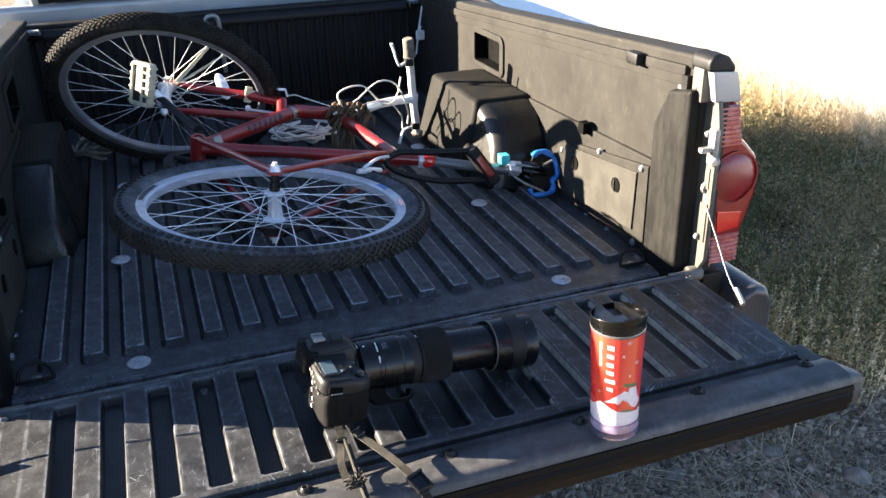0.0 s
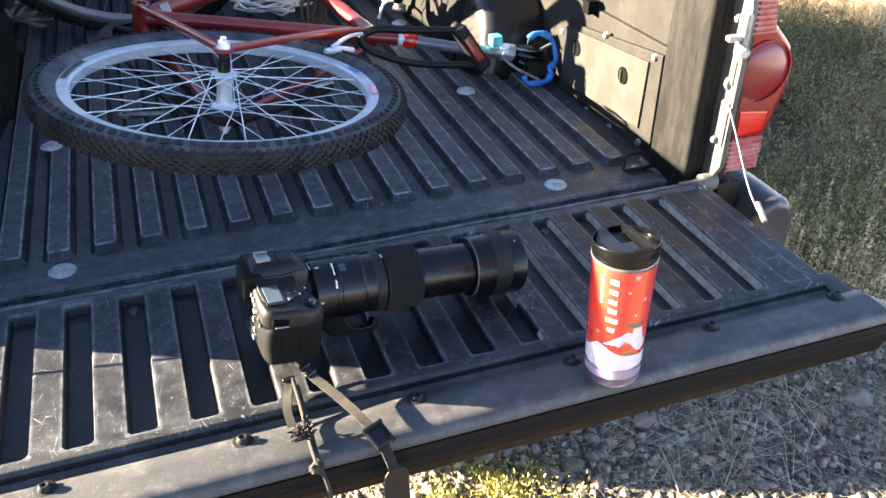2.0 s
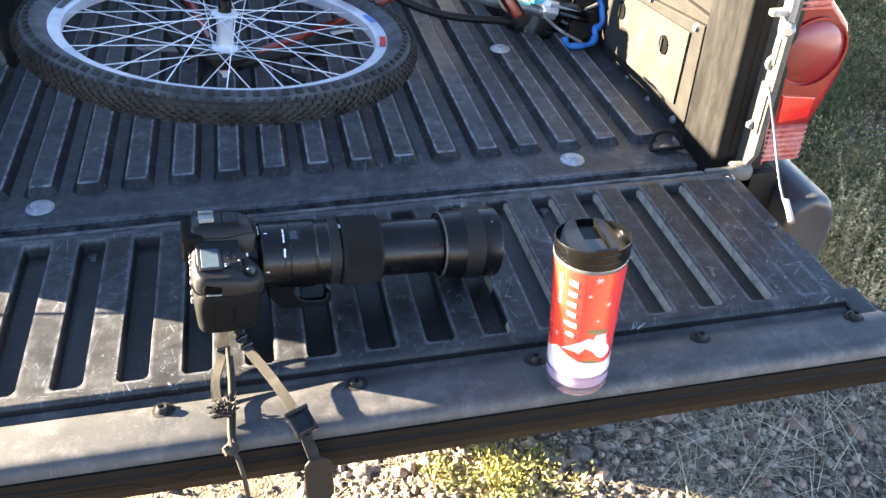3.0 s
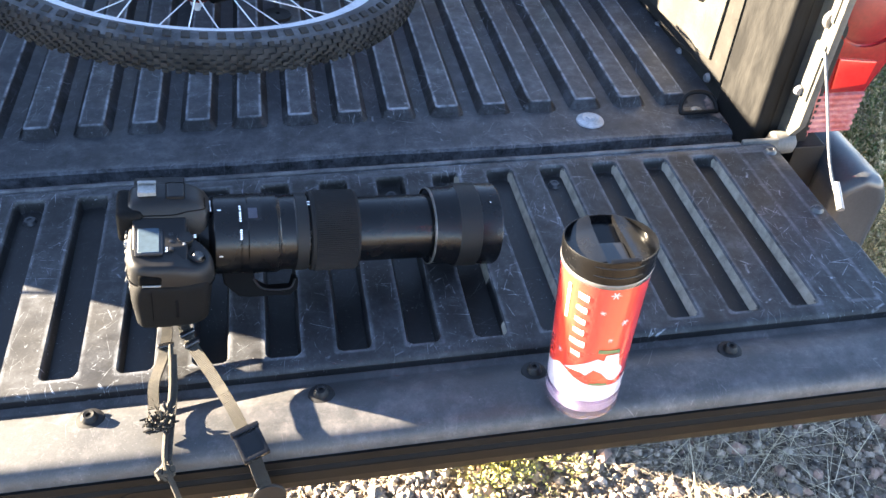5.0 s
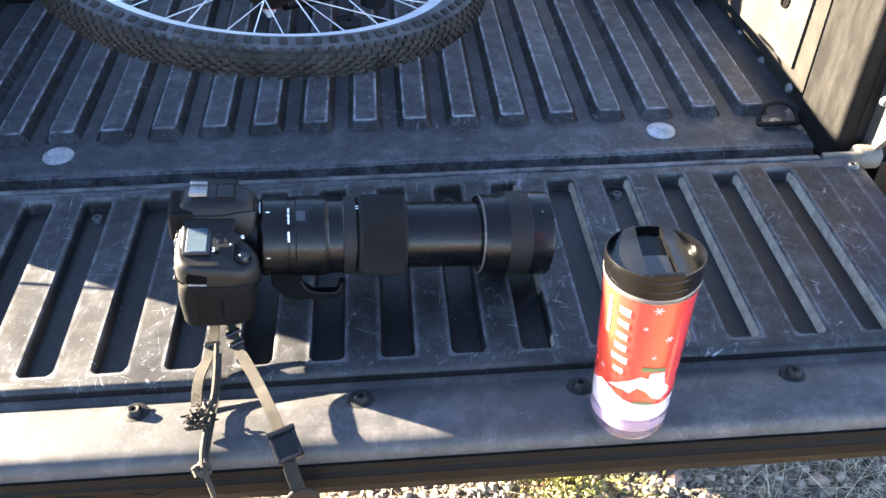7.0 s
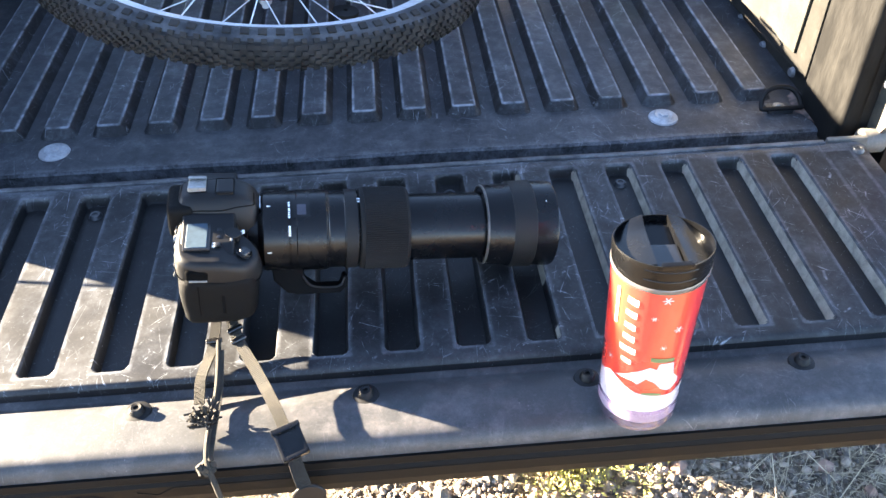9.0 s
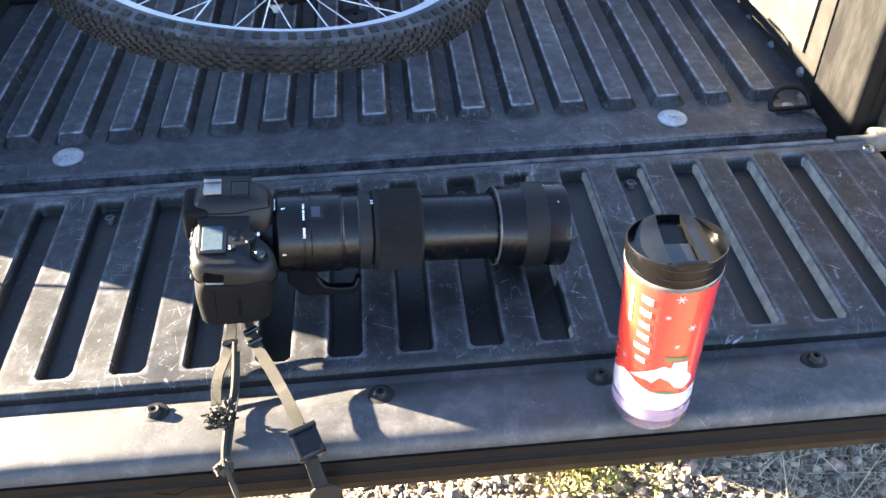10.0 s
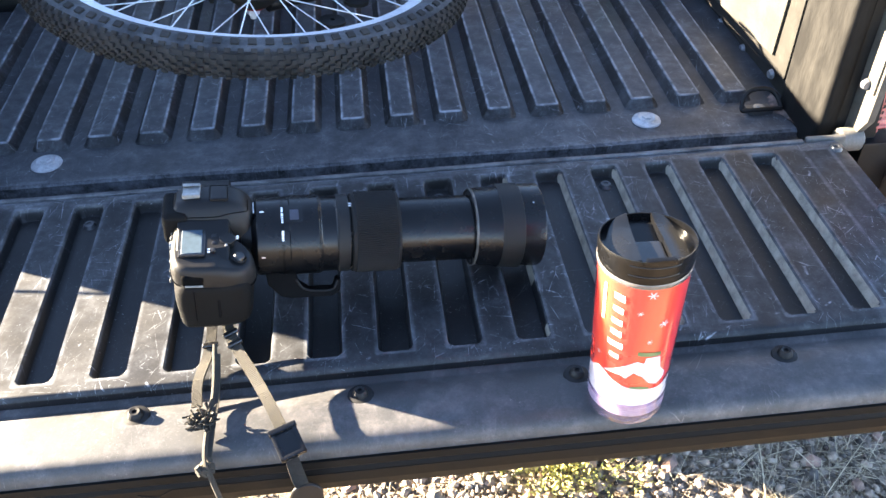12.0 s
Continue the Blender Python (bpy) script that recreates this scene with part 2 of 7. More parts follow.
M = dict(
    liner=scuffed_plastic("liner_plastic", (0.0285, 0.0307, 0.0355), (0.37, 0.40, 0.45), 0.45, 0.18, 0.75, 0.0732, 0.0, 0.0168, 0.85, 0.8145, 0.22, spec=0.38, low_cut=0.62, ends=(0.1452, 1.705), even=0.025, far_shade=(0.55, 1.15), slope=0.28, rubbed=((0.150, 0.120, 0.095), (0.066, 0.052, 0.30))),
    gate_liner=scuffed_plastic("gate_liner_plastic", (0.0068, 0.0072, 0.0082), (0.36, 0.385, 0.43), 0.43, 0.11, 0.95, 0.0726, -0.3315, 0.0188, 0.26, 0.839, 0.10, spec=0.38, low_cut=0.62, ends=(-0.350, -0.057), even=0.013, specks=0.9, groove_gain=0.20, rubbed=((-0.060, -0.050, 0.24), (-0.046, -0.038, 0.30))),
    ledge_liner=surface("dusty_ledge_plastic", (0.0085, 0.0082, 0.0076), (0.014, 0.0134, 0.0122), spec=0.12, rough=0.6, scale=14, grain=420, bump=0.15),
    dome_liner=surface("glossy_arch_plastic", (0.010, 0.0098, 0.0095), (0.016, 0.0155, 0.015), rough=0.24, rough2=0.34, scale=9, grain=600, bump=0.10, spec=0.42),
    ribbed=surface("headboard_plastic", (0.006, 0.006, 0.0065), (0.010, 0.010, 0.011), rough=0.6, spec=0.2, scale=12, grain=300, bump=0.1),
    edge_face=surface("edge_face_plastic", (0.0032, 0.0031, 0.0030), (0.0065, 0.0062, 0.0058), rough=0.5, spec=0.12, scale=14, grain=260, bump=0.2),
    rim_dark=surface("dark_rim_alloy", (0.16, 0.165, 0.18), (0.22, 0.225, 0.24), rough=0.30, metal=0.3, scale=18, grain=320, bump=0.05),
    wall_liner=scuffed_plastic("wall_liner_plastic", (0.0190, 0.0183, 0.0168), (0.090, 0.084, 0.074), 0.58, 0.16, 0.75, low_cut=0.65, specks=0.9, spec=0.10),
    post_liner=surface("scraped_post_plastic", (0.0050, 0.0049, 0.0048), (0.015, 0.0145, 0.0135), spec=0.12, rough=0.6, scale=30, grain=240, stretch=(1, 1, 0.25), bump=0.3),
    hatch=surface("hatch_plastic", (0.032, 0.0305, 0.027), (0.046, 0.044, 0.039), spec=0.15, rough=0.6, scale=14, grain=300, bump=0.2),
    lip=scuffed_plastic("gate_edge_plastic", (0.034, 0.0355, 0.038), (0.26, 0.24, 0.245), 0.44, 0.40, 0.60, spec=0.5, low_cut=0.65),
    black=surface("black_plastic", (0.006, 0.006, 0.0065), (0.010, 0.010, 0.0105), rough=0.45, spec=0.28, scale=20, grain=500, bump=0.1),
    black_gloss=surface("glossy_black_plastic", (0.004, 0.004, 0.0045), rough=0.18, scale=20, bump=0.0),
    dark_hole=surface("dark_cavity", (0.004, 0.004, 0.004), rough=1.0, bump=0, spec=0.0),
    paint=surface("silver_paint", (0.31, 0.315, 0.32), (0.37, 0.37, 0.37), rough=0.32, metal=0.35, coat=0.5, scale=4, grain=900, bump=0.04),
    dirty_paint=surface("dusty_cream_paint", (0.085, 0.078, 0.064), (0.03, 0.027, 0.023), rough=0.5, rough2=0.8, scale=16, grain=220, low=0.45, high=0.75, bump=0.2),
    steel=surface("galvanised_steel", (0.33, 0.33, 0.32), (0.22, 0.215, 0.205), rough=0.4, metal=0.6, scale=30, grain=300, bump=0.08),
    washer_zinc=surface("pale_zinc_washer", (0.50, 0.52, 0.55), (0.34, 0.35, 0.37), rough=0.45, metal=0.3, scale=60, grain=300, bump=0.1),
    alu=surface("brushed_aluminium", (0.76, 0.77, 0.79), (0.66, 0.68, 0.72), rough=0.30, metal=0.35, scale=25, grain=260, bump=0.05),
    rim=surface("rim_alloy", (0.60, 0.62, 0.66), (0.46, 0.48, 0.53), rough=0.33, metal=0.3, scale=18, grain=320, bump=0.05),
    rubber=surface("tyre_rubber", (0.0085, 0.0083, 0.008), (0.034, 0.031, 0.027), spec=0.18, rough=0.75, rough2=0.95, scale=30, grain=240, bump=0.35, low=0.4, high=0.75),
    rubber_dusty=surface("dusty_tyre_rubber", (0.028, 0.0295, 0.033), (0.135, 0.140, 0.152), spec=0.3, rough=0.7, rough2=0.95, scale=22, grain=240, bump=0.35, low=0.40, high=0.74),
    tread=surface("tread_rubber", (0.0105, 0.0103, 0.0102), (0.040, 0.038, 0.037), spec=0.3, rough=0.7, rough2=0.95, scale=26, grain=240, bump=0.4, low=0.38, high=0.70),
    grip_rubber=surface("grip_rubber", (0.10, 0.085, 0.07), (0.20, 0.17, 0.14), rough=0.85, scale=60, grain=300, bump=0.4),
    red_paint=surface("red_frame_paint", (0.21, 0.009, 0.009), (0.27, 0.020, 0.015), rough=0.28, coat=0.6, scale=12, grain=400, bump=0.03),
    grey_mark=surface("dark_grey_marking", (0.025, 0.027, 0.040), rough=0.5, bump=0),
    white_plastic=surface("white_plastic", (0.78, 0.78, 0.76), rough=0.4, scale=15, bump=0.05),
    cream=surface("cream_plastic", (0.42, 0.385, 0.28), (0.30, 0.275, 0.20), rough=0.5, scale=25, bump=0.1),
    blue=surface("blue_plastic", (0.015, 0.17, 0.55), (0.02, 0.22, 0.62), rough=0.3, scale=20, coat=0.3, bump=0.03),
    cyan=surface("cyan_plastic", (0.05, 0.48, 0.58), rough=0.3, scale=20, bump=0.03),
    tail_red=surface("red_lamp_lens", (0.21, 0.004, 0.007), (0.27, 0.008, 0.010), rough=0.12, coat=0.5, scale=10, bump=0.0),
    tail_bright=surface("bright_red_lamp_lens", (0.60, 0.010, 0.008), rough=0.1, coat=1.0, scale=10, bump=0.0),
    tail_amber=surface("amber_lamp_lens", (0.23, 0.014, 0.013), (0.18, 0.009, 0.010), rough=0.32, coat=0.35, scale=12, bump=0.0),
    tail_clear=surface("clear_lamp_lens", (0.42, 0.10, 0.085), (0.55, 0.22, 0.20), rough=0.1, coat=1.0, scale=40, bump=0.0),
    bumper=surface("grey_bumper_plastic", (0.036, 0.039, 0.044), (0.050, 0.053, 0.058), rough=0.30, scale=10, grain=350, bump=0.12),
    glass=surface("cab_glass", (0.012, 0.014, 0.016), rough=0.06, coat=1.0, scale=3, bump=0),
    cam_body=surface("camera_body_plastic", (0.0055, 0.0055, 0.006), (0.008, 0.008, 0.0085), rough=0.42, spec=0.30, scale=30, grain=900, bump=0.25, depth=0.0004),
    foot_black=surface("matt_black_foot", (0.0030, 0.0030, 0.0033), (0.0042, 0.0042, 0.0045), rough=0.6, spec=0.06, scale=20, grain=500, bump=0.1),
    cam_rubber=surface("camera_grip_rubber", (0.0046, 0.0046, 0.0046), (0.0064, 0.0065, 0.0068), rough=0.60, spec=0.10, scale=25, grain=1400, bump=0.55, depth=0.0006),
    barrel=surface("lens_barrel_satin", (0.0035, 0.0035, 0.004), (0.005, 0.005, 0.0055), spec=0.36, rough=0.24, rough2=0.30, scale=20, grain=900, bump=0.05),
    barrel_matt=surface("lens_barrel_matt", (0.008, 0.008, 0.0085), (0.011, 0.011, 0.011), spec=0.3, rough=0.5, scale=20, grain=900, bump=0.15),
    ring_rubber=surface("zoom_ring_rubber", (0.0065, 0.0063, 0.0063), (0.010, 0.0097, 0.0097), spec=0.25, rough=0.65, scale=30, grain=600, bump=0.2),
    hood_edge=surface("worn_hood_edge", (0.06, 0.057, 0.055), (0.15, 0.14, 0.13), rough=0.35, metal=0.4, scale=60, bump=0.0),
    lcd=surface("pale_lcd", (0.046, 0.074, 0.100), (0.038, 0.064, 0.090), rough=0.55, spec=0.15, coat=0.0, scale=8, bump=0.0),
    mark_white=surface("white_print", (0.75, 0.76, 0.78), rough=0.5, bump=0),
    webbing=surface("dusty_webbing", (0.020, 0.0178, 0.0135), (0.042, 0.037, 0.028), rough=0.85, scale=60, grain=700, bump=0.6, depth=0.0008),
    webbing_dark=surface("dark_webbing", (0.016, 0.014, 0.011), (0.04, 0.035, 0.026), rough=0.85, scale=60, grain=700, bump=0.6, depth=0.0008),
    rope=surface("brown_rope", (0.075, 0.042, 0.020), (0.17, 0.11, 0.058), rough=0.9, scale=40, grain=500, bump=0.6, depth=0.001),
    cord=surface("grey_cord", (0.62, 0.62, 0.60), (0.42, 0.42, 0.40), rough=0.8, scale=40, grain=500, bump=0.5),
    cable=surface("pale_cable", (0.55, 0.53, 0.48), rough=0.45, scale=20, bump=0.05),
    mug_cream=surface("cream_paper_print", (0.66, 0.52, 0.42), (0.68, 0.56, 0.48), rough=0.25, coat=1.0, scale=20, bump=0.0),
    mug_white=surface("white_paper_print", (0.66, 0.62, 0.65), (0.60, 0.56, 0.61), rough=0.25, coat=1.0, scale=20, bump=0.0),
    mug_green=surface("green_paper_print", (0.06, 0.13, 0.05), rough=0.3, coat=1.0, bump=0),
    mug_base=surface("violet_clear_plastic", (0.78, 0.66, 0.90), (0.70, 0.58, 0.86), rough=0.05, coat=0.6, trans=0.92, bump=0.0),
    mug_wall=surface("clear_plastic_rim", (0.08, 0.076, 0.076), rough=0.15, coat=1.0, trans=0.2, bump=0.0),
    lid=surface("mug_lid_plastic", (0.0020, 0.0021, 0.0024), (0.0032, 0.0033, 0.0037), spec=0.28, rough=0.20, rough2=0.28, scale=30, grain=500, bump=0.06),
    worn_edge=surface("worn_sill_plastic", (0.035, 0.037, 0.041), (0.17, 0.175, 0.185), rough=0.55, scale=34, grain=300, low=0.35, high=0.68, bump=0.3),
    hinge=surface("pale_hinge_metal", (0.14, 0.134, 0.122), (0.09, 0.085, 0.077), rough=0.5, scale=30, grain=260, bump=0.15),
    # grit made paler to hold the skylight on the groove walls
    grit_skylit=surface("tan_grit_and_skylight", (0.34, 0.305, 0.245), (0.20, 0.18, 0.145), rough=0.95, scale=60, grain=900, bump=0.6),
    pink_strip=surface("pink_strip", (0.20, 0.135, 0.115), (0.055, 0.046, 0.043), rough=0.95, scale=90, grain=700, low=0.35, high=0.6, bump=0.6),
    soil=surface("gravelly_soil", (0.21, 0.162, 0.115), (0.10, 0.078, 0.057), rough=0.95, scale=14, grain=150, bump=0.9, depth=0.012),
    stone=surface("gravel_stone", (0.29, 0.232, 0.180), (0.088, 0.073, 0.061), rough=0.85, scale=25, grain=160, bump=0.4, depth=0.002, vary=0.75),
    stone_brown=surface("reddish_brown_pebble", (0.26, 0.165, 0.125), (0.14, 0.10, 0.085), rough=0.8, scale=25, grain=160, bump=0.4, depth=0.002, vary=0.6),
    stone_big=surface("field_stone", (0.23, 0.200, 0.172), (0.11, 0.098, 0.087), rough=0.85, scale=18, grain=120, bump=0.6, depth=0.003),
    stone_red=surface("reddish_stone", (0.30, 0.195, 0.155), (0.19, 0.13, 0.11), rough=0.85, scale=18, grain=120, bump=0.6, depth=0.003),
    weed=surface("green_weed_leaf", (0.095, 0.122, 0.034), (0.17, 0.165, 0.060), rough=0.7, scale=9, grain=60, bump=0, vary=0.22),
    weed_brown=surface("brown_weed_leaf", (0.42, 0.315, 0.165), (0.27, 0.20, 0.105), rough=0.8, scale=9, grain=60, bump=0, vary=0.22),
    weed_spike=surface("olive_seed_spikes", (0.26, 0.24, 0.11), (0.17, 0.16, 0.065), rough=0.8, scale=9, grain=60, bump=0, vary=0.22),
    straw=surface("dry_straw", (0.62, 0.52, 0.36), (0.42, 0.34, 0.22), rough=0.75, scale=9, grain=80, bump=0, vary=0.22),
    pale_seed=surface("pale_seed_heads", (0.82, 0.66, 0.42), (0.60, 0.46, 0.28), rough=0.85, scale=9, grain=90, bump=0, vary=0.22),
    lime=surface("yellow_green_weed", (0.24, 0.24, 0.055), (0.32, 0.28, 0.09), rough=0.75, scale=9, grain=80, bump=0, vary=0.22),
)


def water_material():
    m = bpy.data.materials.new("lake_sky_glare")
    m.use_nodes = True
    n, l = m.node_tree.nodes, m.node_tree.links
    b = n["Principled BSDF"]
    # near-white base: the bright sky's glare on the lake, painted as colour
    b.inputs["Base Color"].default_value = (0.80, 0.77, 0.72, 1)
    b.inputs["Roughness"].default_value, b.inputs["IOR"].default_value = 0.35, 1.33
    tc = n.new("ShaderNodeTexCoord")
    tx = n.new("ShaderNodeTexNoise")
    tx.inputs["Scale"].default_value, tx.inputs["Detail"].default_value = 2.2, 4
    l.new(tc.outputs["Object"], tx.inputs["Vector"])
    bp = n.new("ShaderNodeBump")
    bp.inputs["Strength"].default_value, bp.inputs["Distance"].default_value = 0.06, 0.03
    l.new(tx.outputs["Fac"], bp.inputs["Height"])
    l.new(bp.outputs[0], b.inputs["Normal"])
    return m


M["water"] = water_material()


def mug_print(cx, cy):
    """Printed sleeve: bands of red, orange and yellow run round it, with fine upright streaks."""
    m = surface("mug_print", (0.6, 0.02, 0.02), rough=0.22, coat=1.0, bump=0.0)
    n, l = m.node_tree.nodes, m.node_tree.links
    b = n["Principled BSDF"]
    tc = n.new("ShaderNodeTexCoord")
    sep = n.new("ShaderNodeSeparateXYZ")
    mp = n.new("ShaderNodeMapping")
    mp.inputs["Location"].default_value = (-cx, -cy, 0)
    l.new(tc.outputs["Object"], mp.inputs[0])
    mp2 = n.new("ShaderNodeMapping")
    mp2.inputs["Rotation"].default_value = (0, 0, radians(115))
    l.new(mp.outputs[0], mp2.inputs[0])
    l.new(mp2.outputs[0], sep.inputs[0])
    at = n.new("ShaderNodeMath")
    at.operation = "ARCTAN2"
    l.new(sep.outputs["Y"], at.inputs[0])
    l.new(sep.outputs["X"], at.inputs[1])
    st = n.new("ShaderNodeMapping")
    st.inputs["Scale"].default_value = (260, 260, 4)
    l.new(tc.outputs["Object"], st.inputs[0])
    tx = n.new("ShaderNodeTexNoise")
    tx.inputs["Scale"].default_value, tx.inputs["Detail"].default_value = 1.0, 3
    l.new(st.outputs[0], tx.inputs["Vector"])
    ma = n.new("ShaderNodeMapRange")
    ma.inputs["From Min"].default_value, ma.inputs["From Max"].default_value = -math.pi, math.pi
    l.new(at.outputs[0], ma.inputs["Value"])
    wob = n.new("ShaderNodeMath")
    wob.operation = "MULTIPLY_ADD"
    wob.inputs[1].default_value = 0.050
    l.new(tx.outputs["Fac"], wob.inputs[0])
    l.new(ma.outputs[0], wob.inputs[2])
    cr = n.new("ShaderNodeValToRGB")
    e = cr.color_ramp.elements
    stops = ((-180, (0.60, 0.03, 0.03)), (-78, (0.62, 0.03, 0.03)), (-64, (0.62, 0.04, 0.03)), (-54, (0.64, 0.048, 0.028)), (-42, (0.67, 0.070, 0.030)), (-32, (0.65, 0.048, 0.028)), (-24, (0.66, 0.035, 0.024)), (4, (0.64, 0.028, 0.024)),
             (16, (0.65, 0.055, 0.028)), (34, (0.67, 0.075, 0.030)), (48, (0.62, 0.035, 0.026)), (62, (0.60, 0.025, 0.028)), (180, (0.60, 0.03, 0.03)))
    while len(e) < len(stops):
        e.new(0.5)
    for q, (deg, col) in zip(e, stops):
        q.position, q.color = (deg + 180) / 360 + 0.025, (*col, 1)
    l.new(wob.outputs[0], cr.inputs[0])
    l.new(cr.outputs[0], b.inputs["Base Color"])
    return m


M["mug_print"] = mug_print(0.246, -0.431)

# ---- building helpers ----
BASE = {}


def thing(name, at, label, category, group="", kind=""):
    ob = new(name)
    ob.location = at
    ob.empty_display_size = 0.05
    BASE[ob.name] = Matrix.Translation(at)
    return tagged(ob, label, category, group, kind)


def settle(bm, name, material, angle=38):
    me = bpy.data.meshes.new(name)
    bmesh.ops.recalc_face_normals(bm, faces=bm.faces)
    bm.to_mesh(me)
    bm.free()
    for p in me.polygons:
        p.use_smooth = True
    me.set_sharp_from_angle(angle=radians(angle))
    me.materials.append(M[material])
    return me


def hang(ob, parent):
    ob.parent = parent
    if parent.name in BASE:
        ob.matrix_parent_inverse = BASE[parent.name].inverted()
    return ob


def part(name, bm, material, parent, label="", angle=38):
    ob = hang(new(name, settle(bm, name, material, angle)), parent)
    even = ob.modifiers.new("even_normals", "WEIGHTED_NORMAL")       # flat faces stay flat beside rounded edges
    even.keep_sharp, even.weight = True, 100
    return tagged(ob, label)


def piece(name, me, parent, m=None, label=""):
    """One more object on a shared mesh."""
    ob = hang(new(name, me), parent)
    if m is not None:
        ob.matrix_basis = m
    return tagged(ob, label)


def solid(name, bm, material, label, category, kind="", group="", angle=38):
    return tagged(new(name, settle(bm, name, material, angle)), label, category, group, kind)


def box(bm, lo, hi, bevel=0.0, seg=2, m=None):
    b = bmesh.new()
    bmesh.ops.create_cube(b, size=1)
    c, s = [(a + d) / 2 for a, d in zip(lo, hi)], [d - a for a, d in zip(lo, hi)]
    for v in b.verts:
        v.co = Vector([v.co[i] * s[i] + c[i] for i in range(3)])
    if bevel:
        bmesh.ops.bevel(b, geom=list(b.edges), offset=bevel, segments=seg, affect="EDGES", profile=0.6)
    merge(bm, b, m)
    return bm


def merge(bm, b, m=None):
    if m is not None:
        bmesh.ops.transform(b, matrix=m, verts=b.verts)
    me = bpy.data.meshes.new("tmp")
    b.to_mesh(me)
    b.free()
    bm.from_mesh(me)
    bpy.data.meshes.remove(me)


def prism(bm, outline, lo, hi, axes="xzy", bevel=0.0, seg=2, m=None):
    """A flat outline in the first two of axes, given thickness from lo to hi along the third."""
    i, j, k = ("xyz".index(a) for a in axes)
    b = bmesh.new()

    def ring(w):
        vs = []
        for u, v in outline:
            p = [0, 0, 0]
            p[i], p[j], p[k] = u, v, w
            vs.append(b.verts.new(p))
        return vs
    a, c = ring(lo), ring(hi)
    b.faces.new(a)
    b.faces.new(c[::-1])
    for q in range(len(a)):
        b.faces.new((a[q], c[q], c[(q + 1) % len(a)], a[(q + 1) % len(a)]))
    if bevel:
        bmesh.ops.recalc_face_normals(b, faces=b.faces)
        edges = [e for e in b.edges if len(e.link_faces) == 2 and e.calc_face_angle(0) > 0.6]
        bmesh.ops.bevel(b, geom=edges, offset=bevel, segments=seg, affect="EDGES", profile=0.6, clamp_overlap=True)
    merge(bm, b, m)
    return bm


def smooth_path(pts, per=6):
    """A Catmull-Rom curve through the points."""
    p = [Vector(a) for a in pts]
    if len(p) < 3 or per < 2:
        return p
    q = [2 * p[0] - p[1], *p, 2 * p[-1] - p[-2]]
    out = []
    for i in range(1, len(q) - 2):
        a, b, c, d = q[i - 1], q[i], q[i + 1], q[i + 2]
        for k in range(per):
            t = k / per
            out.append(0.5 * (2 * b + (c - a) * t + (2 * a - 5 * b + 4 * c - d) * t * t + (3 * b - a - 3 * c + d) * t ** 3))
    return out + [p[-1]]


def tube(bm, pts, r, seg=10, cap=True, flat=1.0, side=None):
    """A round (or, with flat, oval) tube along the points; r may be a list, one radius a point."""
    pts = [Vector(a) for a in pts]
    rs = r if isinstance(r, (list, tuple)) else [r] * len(pts)
    up = Vector(side) if side else None
    rings, ref = [], None
    for i, p in enumerate(pts):
        d = (pts[min(i + 1, len(pts) - 1)] - pts[max(i - 1, 0)]).normalized()
        if ref is None:
            ref = up if up else (Vector((0, 0, 1)) if abs(d.z) < 0.9 else Vector((1, 0, 0)))
        u = (ref - d * ref.dot(d)).normalized()
        v = d.cross(u)
        if not up:
            ref = u
        rings.append([bm.verts.new(p + rs[i] * (math.cos(a) * v + flat * math.sin(a) * u)) for a in (2 * math.pi * k / seg for k in range(seg))])
    for a, b in zip(rings, rings[1:]):
        for k in range(seg):
            bm.faces.new((a[k], a[(k + 1) % seg], b[(k + 1) % seg], b[k]))
    if cap:
        bm.faces.new(rings[0][::-1])
        bm.faces.new(rings[-1])
    return bm


def lathe(bm, profile, seg=40, m=None, closed=False):
    """Turns a profile of (radius, height) round z."""
    b = bmesh.new()
    rings = []
    for r, z in profile:
        if r < 1e-6:
            rings.append([b.verts.new((0, 0, z))])
        else:
            rings.append([b.verts.new((r * math.cos(2 * math.pi * k / seg), r * math.sin(2 * math.pi * k / seg), z)) for k in range(seg)])
    pairs = list(zip(rings, rings[1:]))
    if closed:
        pairs.append((rings[-1], rings[0]))
    for p, q in pairs:
        for k in range(seg):
            k2 = (k + 1) % seg
            if len(p) == 1 and len(q) == 1:
                continue
            if len(p) == 1:
                b.faces.new((p[0], q[k], q[k2]))
            elif len(q) == 1:
                b.faces.new((p[k], p[k2], q[0]))
            else:
                b.faces.new((p[k], p[k2], q[k2], q[k]))
    merge(bm, b, m)
    return bm


def axis_matrix(origin, z, x=(1, 0, 0)):
    z = Vector(z).normalized()
    x = Vector(x)
    if abs(z.dot(x)) > 0.999 * x.length:
        x = Vector((0, 1, 0))
    x = (x - z * x.dot(z)).normalized()
    y = z.cross(x)
    return Matrix.Translation(origin) @ Matrix((x, y, z)).transposed().to_4x4()


def height_sheet(bm, xs, ys, f, skirt=None):
    grid = [[bm.verts.new((x, y, f(x, y))) for x in xs] for y in ys]
    for j in range(len(ys) - 1):
        for i in range(len(xs) - 1):
            bm.faces.new((grid[j][i], grid[j][i + 1], grid[j + 1][i + 1], grid[j + 1][i]))
    if skirt is not None:
        rim = grid[0] + [r[-1] for r in grid[1:]] + grid[-1][-2::-1] + [r[0] for r in grid[-2:0:-1]]
        low = [bm.verts.new((v.co.x, v.co.y, skirt)) for v in rim]
        for k in range(len(rim)):
            k2 = (k + 1) % len(rim)
            bm.faces.new((rim[k2], rim[k], low[k], low[k2]))
        bm.faces.new(low)
    return bm


